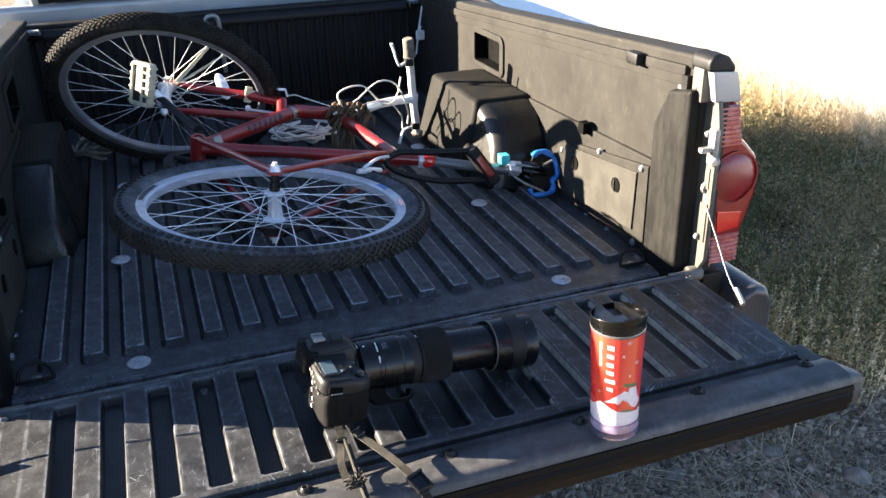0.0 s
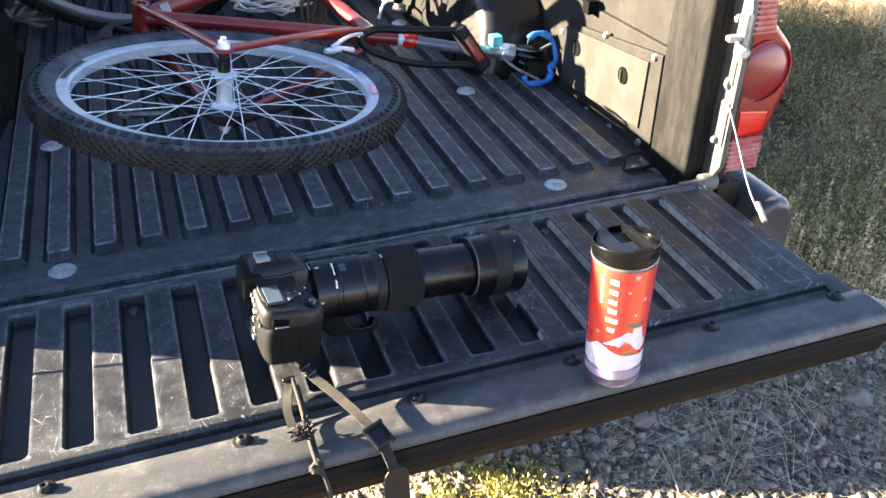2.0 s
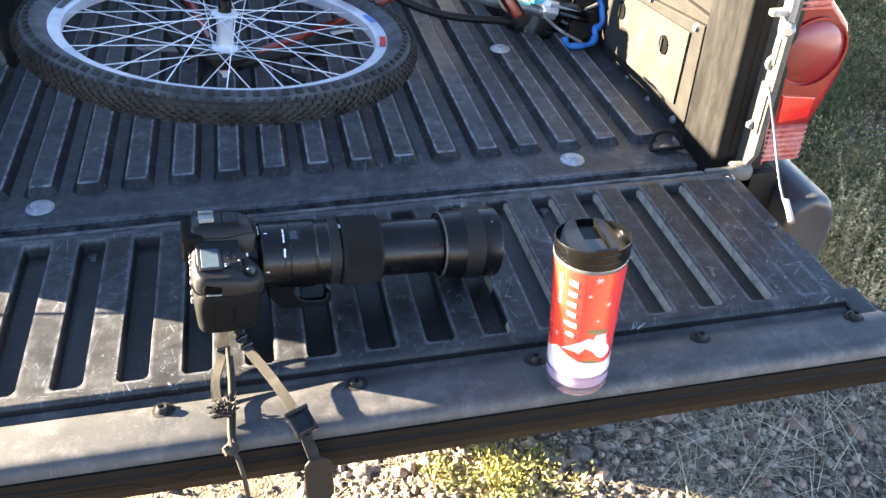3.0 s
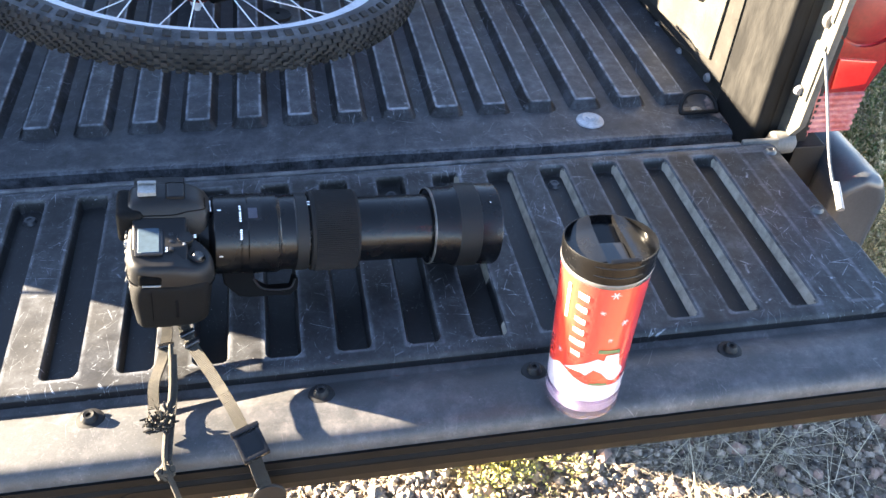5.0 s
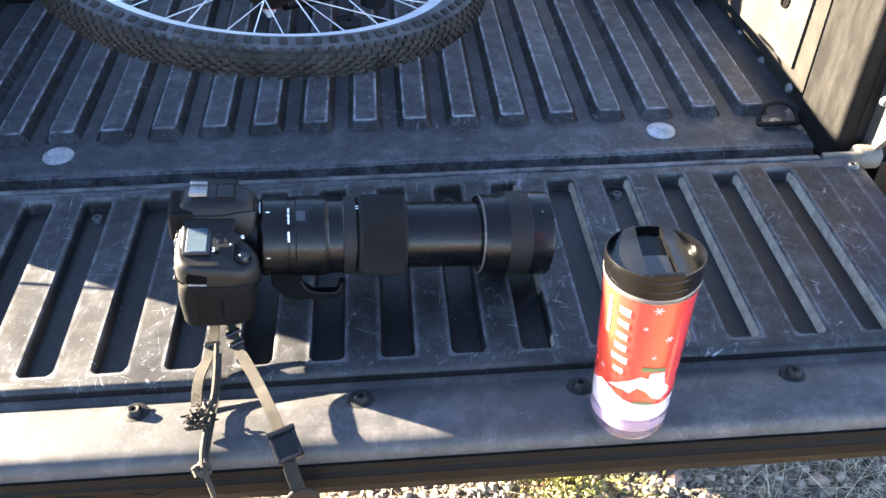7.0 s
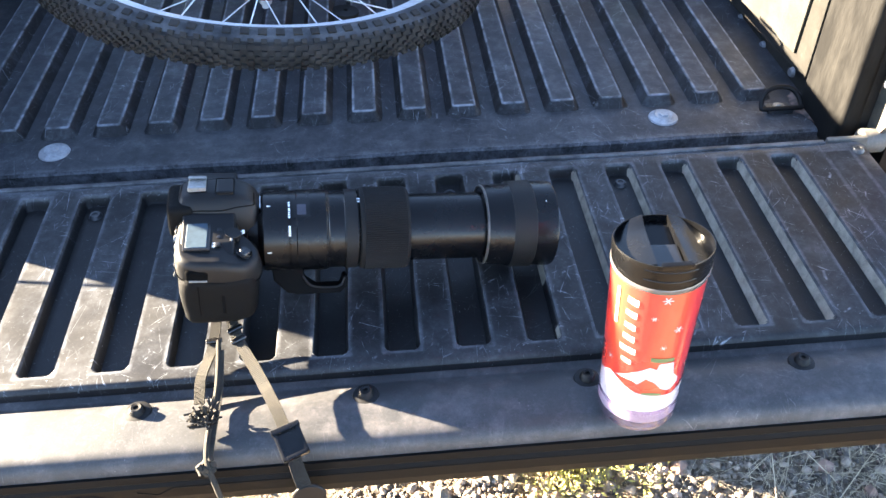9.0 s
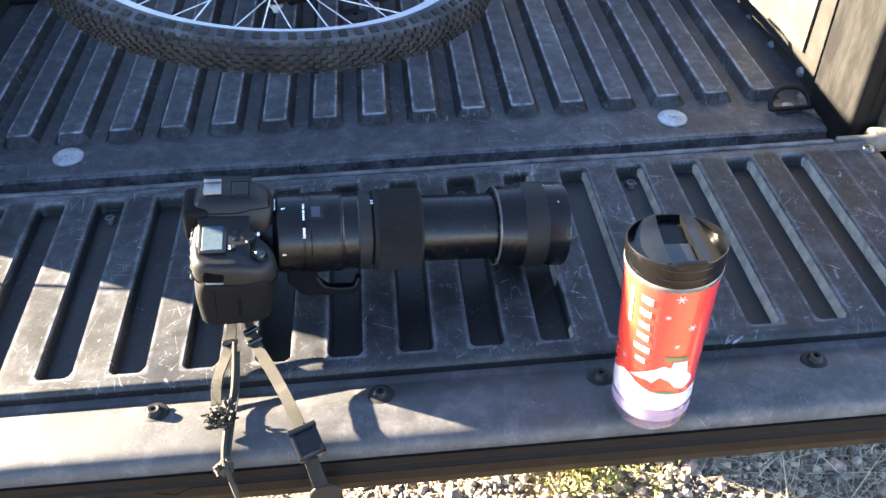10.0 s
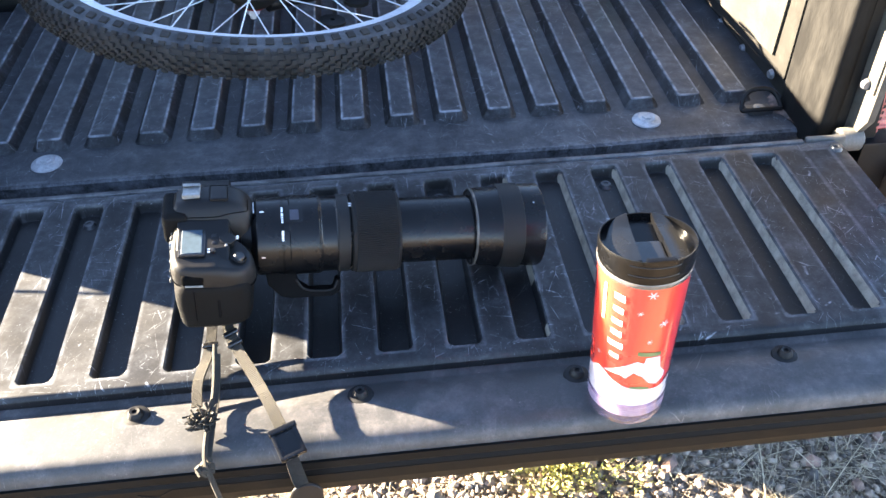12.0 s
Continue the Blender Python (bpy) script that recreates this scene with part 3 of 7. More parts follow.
def lines(*groups):
    return sorted({round(v, 5) for g in groups for v in g})


def span(a, b, step):
    k = max(1, round((b - a) / step))
    return [a + (b - a) * i / k for i in range(k + 1)]


def bm_():
    return bmesh.new()

# ---- ground, lake ----
FLOOR, GATE, LIP = 0.80, 0.842, 0.838        # bed floor, tailgate panel and tailgate edge above the ground
BANK = 4.05                                   # the bank falls to the lake beyond this x


def ground_height(x, y):
    d = x - (BANK + 0.25 * noise.noise(Vector((y * 0.5, 3.1, 0))))
    fall = -1.6 / (1 + math.exp(-(d - 0.7) * 3.0)) if d > -2 else 0.0
    far = max(0.0, math.hypot(x, y) - 160) * 0.03 if x > 0 else 0.0
    near = math.hypot(x, y) < 9
    lump = 0.03 * noise.noise(Vector((x * 1.1, y * 1.1, 0.4))) + (0.012 * noise.noise(Vector((x * 6, y * 6, 1.4))) if near else 0)
    return fall + far + lump


gx = lines(span(-2.5, 6, 0.07), span(-12, -2.5, 0.8), span(6, 14, 0.8), (-400, -200, -100, -50, -25, 25, 50, 100, 150, 200, 300, 400))
gy = lines(span(-2, 6, 0.07), span(-10, -2, 0.8), span(6, 16, 0.8), (-400, -200, -100, -50, -25, 25, 50, 100, 150, 200, 300, 400))
solid("ground", height_sheet(bm_(), gx, gy, ground_height), "soil", "dry gravelly soil sloping down to a lake", "ground", "structure", angle=80)
b = height_sheet(bm_(), (BANK + 0.5, 30, 160), (-160, -20, 20, 160), lambda x, y: -0.95)
solid("water", b, "water", "calm lake water beyond the grassy bank, sky glare put into its colour", "water", "structure")

# ---- pickup truck ----
HB = 1.750                                      # where the headboard stands
RIBS = [k * 0.0732 for k in range(-8, 9)]
RAIL = lambda y: 1.279 - 0.0625 * y                # height of the bed's side rails along the truck
truck = thing("pickup_truck", (0, 0.9, 0), "silver pickup truck with black-lined open bed and lowered tailgate", "truck")


def floor_height(x, y):
    h = 0.0
    for c in RIBS:
        if abs(x - c) < 0.032:
            qx, qy = abs(x - c) - (0.0262 - 0.0135), max(0.1352 - y, y - 1.7148) + 0.0135
            e = math.hypot(max(qx, 0), max(qy, 0)) + min(max(qx, qy), 0) - 0.0135
            h = 0.015 * min(1, max(0, -e / 0.0095))
    return FLOOR + h


fx_ = lines((-0.672, 0.672), *[[c] + [c + q * w for w in (0.0270, 0.0262, 0.0240, 0.0205, 0.0172, 0.0162, 0.0125) for q in (-1, 1)] for c in RIBS])
fy_ = lines((0.051, 0.055), span(0.064, 0.130, 0.022), (0.1345, 0.1352, 0.1372, 0.1400, 0.1425, 0.1448, 0.1462, 0.149, 0.153), span(0.16, 1.68, 0.08), (1.69, 1.698, 1.704, 1.710), (1.745,))
b = height_sheet(bm_(), fx_, fy_, floor_height, skirt=0.775)
for v in b.verts:
    if v.co.y < 0.057:      # the liner's cut end wavers a little and rolls over
        v.co.z -= 0.003 * (v.co.y < 0.053)
        v.co.y += 0.0035 * noise.noise(Vector((v.co.x * 4.5, 0.3, 0)))
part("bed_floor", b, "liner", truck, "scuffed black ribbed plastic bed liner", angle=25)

# underbody so that light passes only below the bed
b = box(bm_(), (-0.70, 0.045, 0.62), (0.70, 1.85, 0.773), 0.01)
box(b, (-0.45, -0.01, 0.50), (-0.36, 3.5, 0.62), 0.008)
box(b, (0.36, -0.01, 0.50), (0.45, 3.5, 0.62), 0.008)
# black strip added under the tailgate gap so that it stays dark
box(b, (-0.66, -0.030, 0.752), (0.66, 0.045, 0.772))
part("chassis", b, "dark_hole", truck)
b = tube(bm_(), [(-0.60, 0.97, 0.372), (0.60, 0.97, 0.372)], 0.045, 14)
part("rear_axle", b, "black", truck)
part("rear_bumper", box(bm_(), (-0.74, 0.02, 0.50), (0.74, 0.14, 0.66), 0.02, 3), "bumper", truck, "grey rear bumper below the tailgate")


def ribbed(x0, x1, z0, n, pitch, grow):
    """A lamp lens moulded in shallow level ribs."""
    o = [(-0.007, z0)]
    for k in range(n):
        o += [(-0.0125, z0 - k * pitch - 0.0005), (-0.0165, z0 - k * pitch - pitch * 0.3), (-0.0165, z0 - k * pitch - pitch * 0.65), (-0.0125, z0 - (k + 1) * pitch + 0.0005)]
    o.append((-0.007, z0 - n * pitch))
    bb = prism(bm_(), o, x0, x1, "yzx")
    for v in bb.verts:
        if v.co.x > (x0 + x1) / 2:
            v.co.x += grow * (z0 - v.co.z) / pitch
        else:
            v.co.x += 0.0006 * (z0 - v.co.z) / pitch
    return bb


for s in (1, -1):
    # inner liner wall with its square pocket hole, built as slabs round the opening
    b = bm_()
    Y0, Y1, Z0, Z1 = 0.972, 1.168, 1.040, 1.126
    X0, X1 = 0.672, 0.690
    for y0, y1, zlo, zhi in ((0.012, Y0, 0.775, None), (Y1, HB, 0.775, None), (Y0, Y1, 0.775, Z0), (Y0, Y1, Z1, None)):
        prism(b, [(y0, zlo), (y1, zlo), (y1, zhi or RAIL(y1) - 0.028), (y0, zhi or RAIL(y0) - 0.028)], X0, X1, "yzx")
    # lower half of the wall stands proud, ending in a ledge
    prism(b, [(0.125, 0.78), (1.06, 0.78), (1.06, 1.005), (0.42, 1.022), (0.125, 1.03)], 0.662, 0.675, "yzx", 0.005)
    # end post of the liner
    prism(b, [(0.010, 0.782), (0.034, 0.782), (0.030, 1.20), (0.010, 1.225)], 0.662, 0.694, "yzx", 0.006)
    # raised, rounded surround of the pocket
    outer, inner = [], []
    for k, (cy, cz) in enumerate(((Y1, Z1), (Y0, Z1), (Y0, Z0), (Y1, Z0))):
        for a in span(90 * k, 90 * k + 90, 18):
            ca, sa = math.cos(radians(a)), math.sin(radians(a))
            sy, sz = (-1 if cy == Y1 else 1), (-1 if cz == Z1 else 1)
            outer.append((cy + sy * 0.008 + 0.030 * ca, cz + sz * 0.008 + 0.026 * sa))
            inner.append((cy + sy * 0.010 + 0.011 * ca, cz + sz * 0.010 + 0.011 * sa))
    bb = bm_()
    loops = [[bb.verts.new((x, y, z)) for y, z in o] for x, o in ((0.673, outer), (0.666, outer), (0.664, [(y * 0.8 + q * 0.2, z * 0.8 + w * 0.2) for (y, z), (q, w) in zip(outer, inner)]), (0.664, inner), (0.700, inner))]
    for p, q in zip(loops, loops[1:]):
        for k in range(len(p)):
            bb.faces.new((p[k], p[(k + 1) % len(p)], q[(k + 1) % len(p)], q[k]))
    merge(b, bb)
    # lip just under the rail
    prism(b, [(0.05, RAIL(0.05) - 0.045), (1.74, RAIL(1.74) - 0.045), (1.74, RAIL(1.74) - 0.022), (0.05, RAIL(0.05) - 0.022)], 0.660, 0.676, "yzx", 0.006)
    prism(b, [(0.05, RAIL(0.05) - 0.066), (1.74, RAIL(1.74) - 0.066), (1.74, RAIL(1.74) - 0.043), (0.05, RAIL(0.05) - 0.043)], 0.6655, 0.676, "yzx", 0.004)
    wall = part("liner_wall", b, "wall_liner", truck, "dusty black plastic bed wall liner", angle=30)
    b = prism(bm_(), [(0.006, 0.785), (0.126, 0.785), (0.126, 1.118), (0.080, 1.200), (0.006, 1.216)], 0.647, 0.677, "yzx", 0.010, 4)
    post = part("liner_post", b, "post_liner", truck, "scraped black end post of the bed liner", angle=40)
    # wheel arch: a ledge that sweeps back to the wall, and a rounded dome before it
    b = bm_()
    prism(b, [(1.150, 0.79), (1.134, 1.000), (1.122, 1.022), (0.765, 1.022), (0.745, 0.79)], 0.500, 0.676, "yzx", 0.020, 5)
    d_ = prism(bm_(), [(0.612, 0.79), (0.628, 0.880), (0.655, 0.940), (0.700, 0.985), (0.760, 1.012), (0.800, 1.016), (0.800, 0.79)], 0.512, 0.675, "yzx", 0.030, 6)
    for q in (b, d_):
        for v in q.verts:
            if v.co.x < 0.60:
                v.co.x -= max(0, 1.0 - v.co.z) * 0.25 - max(0, 0.74 - v.co.y) * 0.25
    if s < 0:
        for q in (b, d_):
            for v in q.verts:
                v.co.x = 0.674 - (0.674 - v.co.x) * 0.62
                v.co.z = 0.79 + (v.co.z - 0.79) * 0.92
    arch = part("wheel_arch", b, "ledge_liner", truck, "dusty ledge of the bed liner over the wheel", angle=32)
    dome = part("arch_dome", d_, "dome_liner", truck, "glossy rounded wheel arch dome", angle=60)
    # hatch with its finger holes
    b = prism(bm_(), [(0.135, 0.832), (0.530, 0.802), (0.530, 0.962), (0.135, 1.018)], 0.652, 0.663, "yzx", 0.005)
    hatch = part("hatch_surround", b, "wall_liner", truck, angle=30)
    b = bm_()
    o = [(0.178, 0.852), (0.510, 0.826), (0.510, 0.955), (0.172, 0.992)]
    prism(b, o, 0.647, 0.653, "yzx", 0.003)
    cover = part("hatch_cover", b, "hatch", hatch, "pale grey plastic access cover", angle=30)
    holes = []
    for y, z in ((0.252, 0.936), (0.451, 0.925)):
        b = lathe(bm_(), [(0, 0), (0.0175, 0), (0.0175, 0.004), (0, 0.004)], 24, axis_matrix((0.6485, y, z), (-1, 0, 0)))
        holes.append(part("finger_hole", b, "dark_hole", hatch))
        b = box(bm_(), (0.641, y + 0.001, z - 0.014), (0.6455, y + 0.006, z + 0.012), 0.002)
        holes.append(part("latch", b, "wall_liner", hatch))
    b = box(bm_(), (0.640, 0.405, 1.012), (0.663, 0.432, 1.040), 0.002)
    slot = part("slot", b, "dark_hole", truck)
    b = box(bm_(), (0.640, 0.195, 1.222), (0.664, 0.240, 1.250), 0.008)
    clip = part("rail_clip", b, "black", truck, "black plastic rail clip", angle=50)
    # pocket behind the square hole
    b = box(bm_(), (0.705, Y0 - 0.02, Z0 - 0.02), (0.720, Y1 + 0.02, Z1 + 0.02))
    for lo, hi in (((0.667, Y0 - 0.002, Z0 + 0.001), (0.706, Y0 + 0.001, Z1 - 0.001)), ((0.667, Y1 - 0.001, Z0 + 0.001), (0.706, Y1 + 0.002, Z1 - 0.001)),
                   ((0.667, Y0, Z0 - 0.002), (0.706, Y1, Z0 + 0.001)), ((0.667, Y0, Z1 - 0.001), (0.706, Y1, Z1 + 0.002))):
        box(b, lo, hi)
    pocket = part("pocket", b, "dark_hole", truck)
    # painted bed side, rail and cap
    b = prism(bm_(), [(0.03, 0.60), (0.50, 0.585), (0.56, 0.66), (0.75, 0.85), (1.15, 0.85), (1.35, 0.65), (1.45, 0.40), (3.6, 0.40), (3.6, RAIL(1.85) - 0.02), (1.85, RAIL(1.85) - 0.04), (0.03, RAIL(0) - 0.04)],
              0.722, 0.770, "yzx", 0.018)
    side = part("bed_side", b, "paint", truck, "silver painted outer bed side")
    b = prism(bm_(), [(0.035, RAIL(0.035) - 0.030), (1.83, RAIL(1.83) - 0.030), (1.83, RAIL(1.83)), (0.035, RAIL(0.035))], 0.668, 0.732, "yzx", 0.008, 3)
    rail = part("bed_rail", b, "wall_liner", truck, "grey rail cap along the bed side")
    # rear column with striker, and the corner cap
    b = prism(bm_(), [(-0.010, 0.822), (-0.034, 0.862), (-0.036, 1.150), (-0.022, 1.205), (-0.016, 1.246), (0.040, 1.246), (0.040, 0.822)], 0.690, 0.702, "yzx", 0.004)
    box(b, (0.664, -0.004, 1.19), (0.692, 0.03, 1.258), 0.006)
    box(b, (0.6865, -0.030, 0.90), (0.692, -0.006, 0.985), 0.003)
    box(b, (0.6870, -0.026, 1.015), (0.692, -0.012, 1.060), 0.003)
    column = part("rear_column", b, "dirty_paint", truck, "dusty cream metal rear column")
    # black boxes added to stand for the dark gaps beside the column
    b = box(bm_(), (0.658, 0.036, 0.80), (0.682, 0.055, 1.235))
    box(b, (0.7025, -0.016, 0.80), (0.7235, 0.05, 1.235), 0.003)
    box(b, (0.700, -0.030, 0.50), (0.750, 0.10, 0.824), 0.004)
    gap = part("column_gap_fill", b, "black", truck, "black filler added for the dark gaps beside the column")
    b = prism(bm_(), [(0.664, 1.254), (0.664, 1.272), (0.670, 1.283), (0.688, 1.289), (0.708, 1.281), (0.724, 1.262), (0.726, 1.250)], -0.022, 0.04, "xzy", 0.007, 3)
    cap = part("corner_cap", b, "black", truck, "black plastic corner cap")
    b = prism(bm_(), [(0.684, 1.194), (0.746, 1.190), (0.730, 1.250), (0.672, 1.256)], -0.024, 0.06, "xzy", 0.004)
    panel = part("corner_panel", b, "paint", truck, "pale silver painted corner")
    b = box(bm_(), (0.656, -0.036, 1.098), (0.692, -0.022, 1.109), 0.004)
    box(b, (0.680, -0.040, 1.07), (0.694, -0.018, 1.145), 0.006)
    lathe(b, [(0, 0), (0.010, 0), (0.010, 0.012), (0.006, 0.016), (0, 0.016)], 14, axis_matrix((0.686, -0.038, 1.082), (-0.6, -1, 0)))
    striker = part("striker", b, "steel", truck, "zinc tailgate striker")
    # tail lamp: housing and its four coloured lenses
    o = [(0.705, 1.190), (0.711, 1.05), (0.720, 0.92), (0.729, 0.828), (0.797, 0.842), (0.803, 0.905), (0.817, 0.945), (0.829, 0.99), (0.829, 1.035),
         (0.817, 1.070), (0.796, 1.092), (0.778, 1.110), (0.766, 1.145), (0.757, 1.186)]
    lamp = part("tail_lamp", prism(bm_(), o, -0.012, 0.060, "xzy", 0.010, 4), "tail_red", truck, "red tail lamp with amber round lens")
    b = tube(bm_(), [(0.7065, -0.013, 1.188), (0.712, -0.014, 1.05), (0.721, -0.014, 0.92), (0.730, -0.013, 0.832)], 0.0028, 8)
    rim_ = part("lamp_edge", b, "tail_clear", lamp, "pinkish clear lamp edge")
    b = ribbed(0.7115, 0.758, 1.181, 9, 0.0095, 0.0018)
    upper = part("upper_lens", b, "tail_clear", lamp, "ribbed pinkish clear lens")
    b = bm_()
    lathe(b, [(0.0, 0.013), (0.020, 0.012), (0.038, 0.009), (0.049, 0.004), (0.054, 0.0), (0.0, -0.001)], 40, axis_matrix((0.766, -0.010, 1.028), (0, -1, 0)))
    amber = part("round_lens", b, "tail_amber", lamp, "amber domed indicator lens", angle=60)
    b = lathe(bm_(), [(0.0535, -0.002), (0.0545, 0.006), (0.0575, 0.006), (0.0585, -0.002)], 40, axis_matrix((0.766, -0.010, 1.028), (0, -1, 0)), closed=True)
    ring_ = part("lens_ring", b, "tail_red", lamp)
    b = prism(bm_(), [(0.740, 0.908), (0.792, 0.914), (0.796, 0.950), (0.735, 0.957)], -0.015, -0.008, "xzy", 0.003)
    red = part("brake_lens", b, "tail_bright", lamp, "bright red brake lens")
    b = ribbed(0.7235, 0.796, 0.902, 7, 0.0095, 0.0)
    lower = part("lower_lens", b, "tail_clear", lamp, "ribbed pinkish clear lens")
    for q in (lamp, rim_, upper, amber, ring_, red, lower):
        q.data.transform(Matrix.Translation((-0.008, 0, 0)))
    # bumper corner
    b = prism(bm_(), [(0.752, 0.48), (0.752, 0.785), (0.790, 0.806), (0.825, 0.796), (0.842, 0.762), (0.842, 0.58), (0.820, 0.48)], -0.090, 0.16, "xzy", 0.030, 4)
    bump = part("bumper_corner", b, "bumper", truck, "grey plastic rounded bumper corner", angle=60)
    b = lathe(bm_(), [(0, -0.02), (0.014, -0.02), (0.017, -0.017), (0.017, 0.010), (0.013, 0.014), (0.010, 0.014), (0.009, 0.008), (0, 0.008)], 24, axis_matrix((0.690, -0.012, 0.822), (1, 0, 0)))
    hinge = part("hinge_sleeve", b, "hinge", truck, "pale metal hinge sleeve", angle=50)
    # tie-down ring and its plate
    b = bm_()
    ring = [Vector((0.609 + 0.030 * math.copysign(abs(math.cos(a)) ** 0.8, math.cos(a)), 0.100 + 0.018 * max(-0.15, math.sin(a)), 0.809 + 0.024 * max(0, math.sin(a)))) for a in span(0, 2 * math.pi, 0.2)]
    tube(b, ring, 0.0036, 8, cap=False)
    tie = part("tie_down_ring", b, "black", truck, "black wire tie-down ring")
    b = box(bm_(), (0.590, 0.096, 0.800), (0.628, 0.118, 0.806), 0.002)
    plate = part("tie_down_plate", b, "bumper", truck)
    b = lathe(bm_(), [(0, 0.004), (0.003, 0.004), (0.004, 0.0025), (0.0085, 0.002), (0.009, 0)], 18, Matrix.Translation((0.609, 0.107, 0.8062)))
    tie_bolt = part("tie_down_bolt", b, "steel", truck, "zinc bolt of the tie-down")
    # wheel
    b = lathe(bm_(), [(0, -0.04), (0.19, -0.05), (0.20, -0.095), (0.33, -0.105), (0.365, -0.08), (0.370, 0), (0.365, 0.08), (0.33, 0.105), (0.20, 0.095), (0.19, 0.05), (0, 0.04)], 40, axis_matrix((0.64, 0.97, 0.372), (1, 0, 0)))
    wheel = part("rear_tyre", b, "rubber", truck, "black truck tyre", angle=50)
    # gate cable
    b = bm_()
    tube(b, smooth_path([(0.690, -0.022, 0.985), (0.685, -0.075, 0.93), (0.676, -0.135, 0.875), (0.669, -0.185, 0.848)]), 0.0019, 8)
    strand = part("gate_cable", b, "bumper", truck, "steel tailgate stay cable")
    b = tube(bm_(), [(0.694, -0.014, 1.005), (0.690, -0.028, 0.968)], [0.0045, 0.004], 10)
    lathe(b, [(0.005, -0.004), (0.012, -0.004), (0.014, 0), (0.012, 0.004), (0.005, 0.004)], 18, axis_matrix((0.694, -0.014, 1.016), (0, -1, 0)), closed=True)
    ferrule = part("cable_eye", b, "steel", strand, "zinc cable eye")
    b = tube(bm_(), [(0.673, -0.165, 0.864), (0.667, -0.198, 0.846)], [0.004, 0.0052], 10)
    ferrule2 = part("cable_ferrule", b, "steel", strand, "pale crimped ferrule")
    if s < 0:   # mirror this side's parts to the truck's other side
        for o in (wall, post, arch, dome, hatch, cover, *holes, slot, clip, pocket, side, rail, column, gap, cap, panel, striker, lamp, rim_, upper, amber, ring_, red, lower,
                  bump, hinge, tie, plate, tie_bolt, wheel, strand, ferrule, ferrule2):
            o.data.transform(Matrix.Diagonal((-1, 1, 1, 1)))
            if o in (lamp, rim_, upper, amber, ring_, red, lower):      # set a little deeper on this side
                o.data.transform(Matrix.Translation((0, 0.036, 0)))
            o.data.flip_normals()

# headboard with upright ribs, its rail, and the cab behind
b = box(bm_(), (-0.690, HB, 0.79), (0.690, HB + 0.015, 1.120))
board = part("headboard_liner", b, "ribbed", truck, "black upright-ribbed headboard liner")
upright = settle(box(bm_(), (0, HB - 0.010, 0.80), (0.017, HB + 0.001, 1.108), 0.004, 1), "upright_rib", "ribbed")
for k in range(38):
    piece("upright_rib", upright, board, Matrix.Translation((-0.655 + k * 0.0345, 0, 0)))
b = prism(bm_(), [(HB - 0.022, 1.112), (HB - 0.022, 1.130), (HB - 0.010, 1.142), (HB + 0.05, 1.142), (HB + 0.05, 1.112)], -0.70, 0.70, "yzx", 0.006)
box(b, (-0.70, HB + 0.012, 1.140), (0.70, HB + 0.06, 1.156), 0.006)
part("headboard_rail", b, "black", truck, "black plastic headboard rail")
CB = HB + 0.17                                  # back of the cab
b = box(bm_(), (-0.78, CB, 0.45), (0.78, CB + 0.06, 1.195), 0.02, 3)
box(b, (-0.66, CB + 0.01, 1.18), (-0.575, CB + 0.06, 1.66), 0.02, 3)
box(b, (0.575, CB + 0.01, 1.18), (0.66, CB + 0.06, 1.66), 0.02, 3)
box(b, (-0.66, CB + 0.01, 1.62), (0.66, 3.6, 1.72), 0.04, 3)
part("cab_back", b, "paint", truck, "silver rear wall of the cab")
b = box(bm_(), (-0.585, CB + 0.028, 1.185), (0.585, CB + 0.034, 1.63))
part("rear_window", b, "glass", truck, "dark tinted cab rear window")
b = bm_()
tube(b, smooth_path([(-0.570, CB + 0.006, 1.60), (-0.570, CB + 0.006, 1.245), (-0.54, CB + 0.002, 1.216), (0.54, CB + 0.002, 1.216), (0.570, CB + 0.006, 1.245), (0.570, CB + 0.006, 1.60)], 3), 0.013, 8)
part("window_seal", b, "black", truck)
for s in (1, -1):
    b = box(bm_(), (s * 0.655 - 0.035, HB - 0.05, 1.115), (s * 0.655 + 0.035, HB, 1.148), 0.010)
    tube(b, [(s * 0.635, HB - 0.052, 1.135), (s * 0.695, HB - 0.052, 1.135)], 0.010, 12)
    part("corner_bracket", b, "black_gloss", truck, "black corner latch bracket")

# large washers that hold the bed liner down
b = lathe(bm_(), [(0, 0.0085), (0.006, 0.0085), (0.007, 0.006), (0.009, 0.0055), (0.0125, 0.0065), (0.0145, 0.004), (0.0205, 0.0025), (0.0215, 0.0)], 28)
lathe(b, [(0.003, 0.0088), (0.0075, 0.0088), (0.008, 0.0055)], 6)
washer = settle(b, "washer", "washer_zinc", 50)
for x, y in ((-0.435, 0.103), (0.435, 0.103), (-0.456, 0.549), (0.425, 0.546), (0.425, 1.05), (-0.435, 1.05)):
    piece("liner_bolt", washer, truck, Matrix.Translation((x, y, FLOOR + (0.0155 if any(abs(x - c) < 0.02 for c in RIBS) and y > 0.15 else 0.0005))), "broad zinc bolt washer")
b = lathe(bm_(), [(0, 0.006), (0.006, 0.0055), (0.008, 0.0)], 14)
stud = settle(b, "stud", "rim_dark", 50)
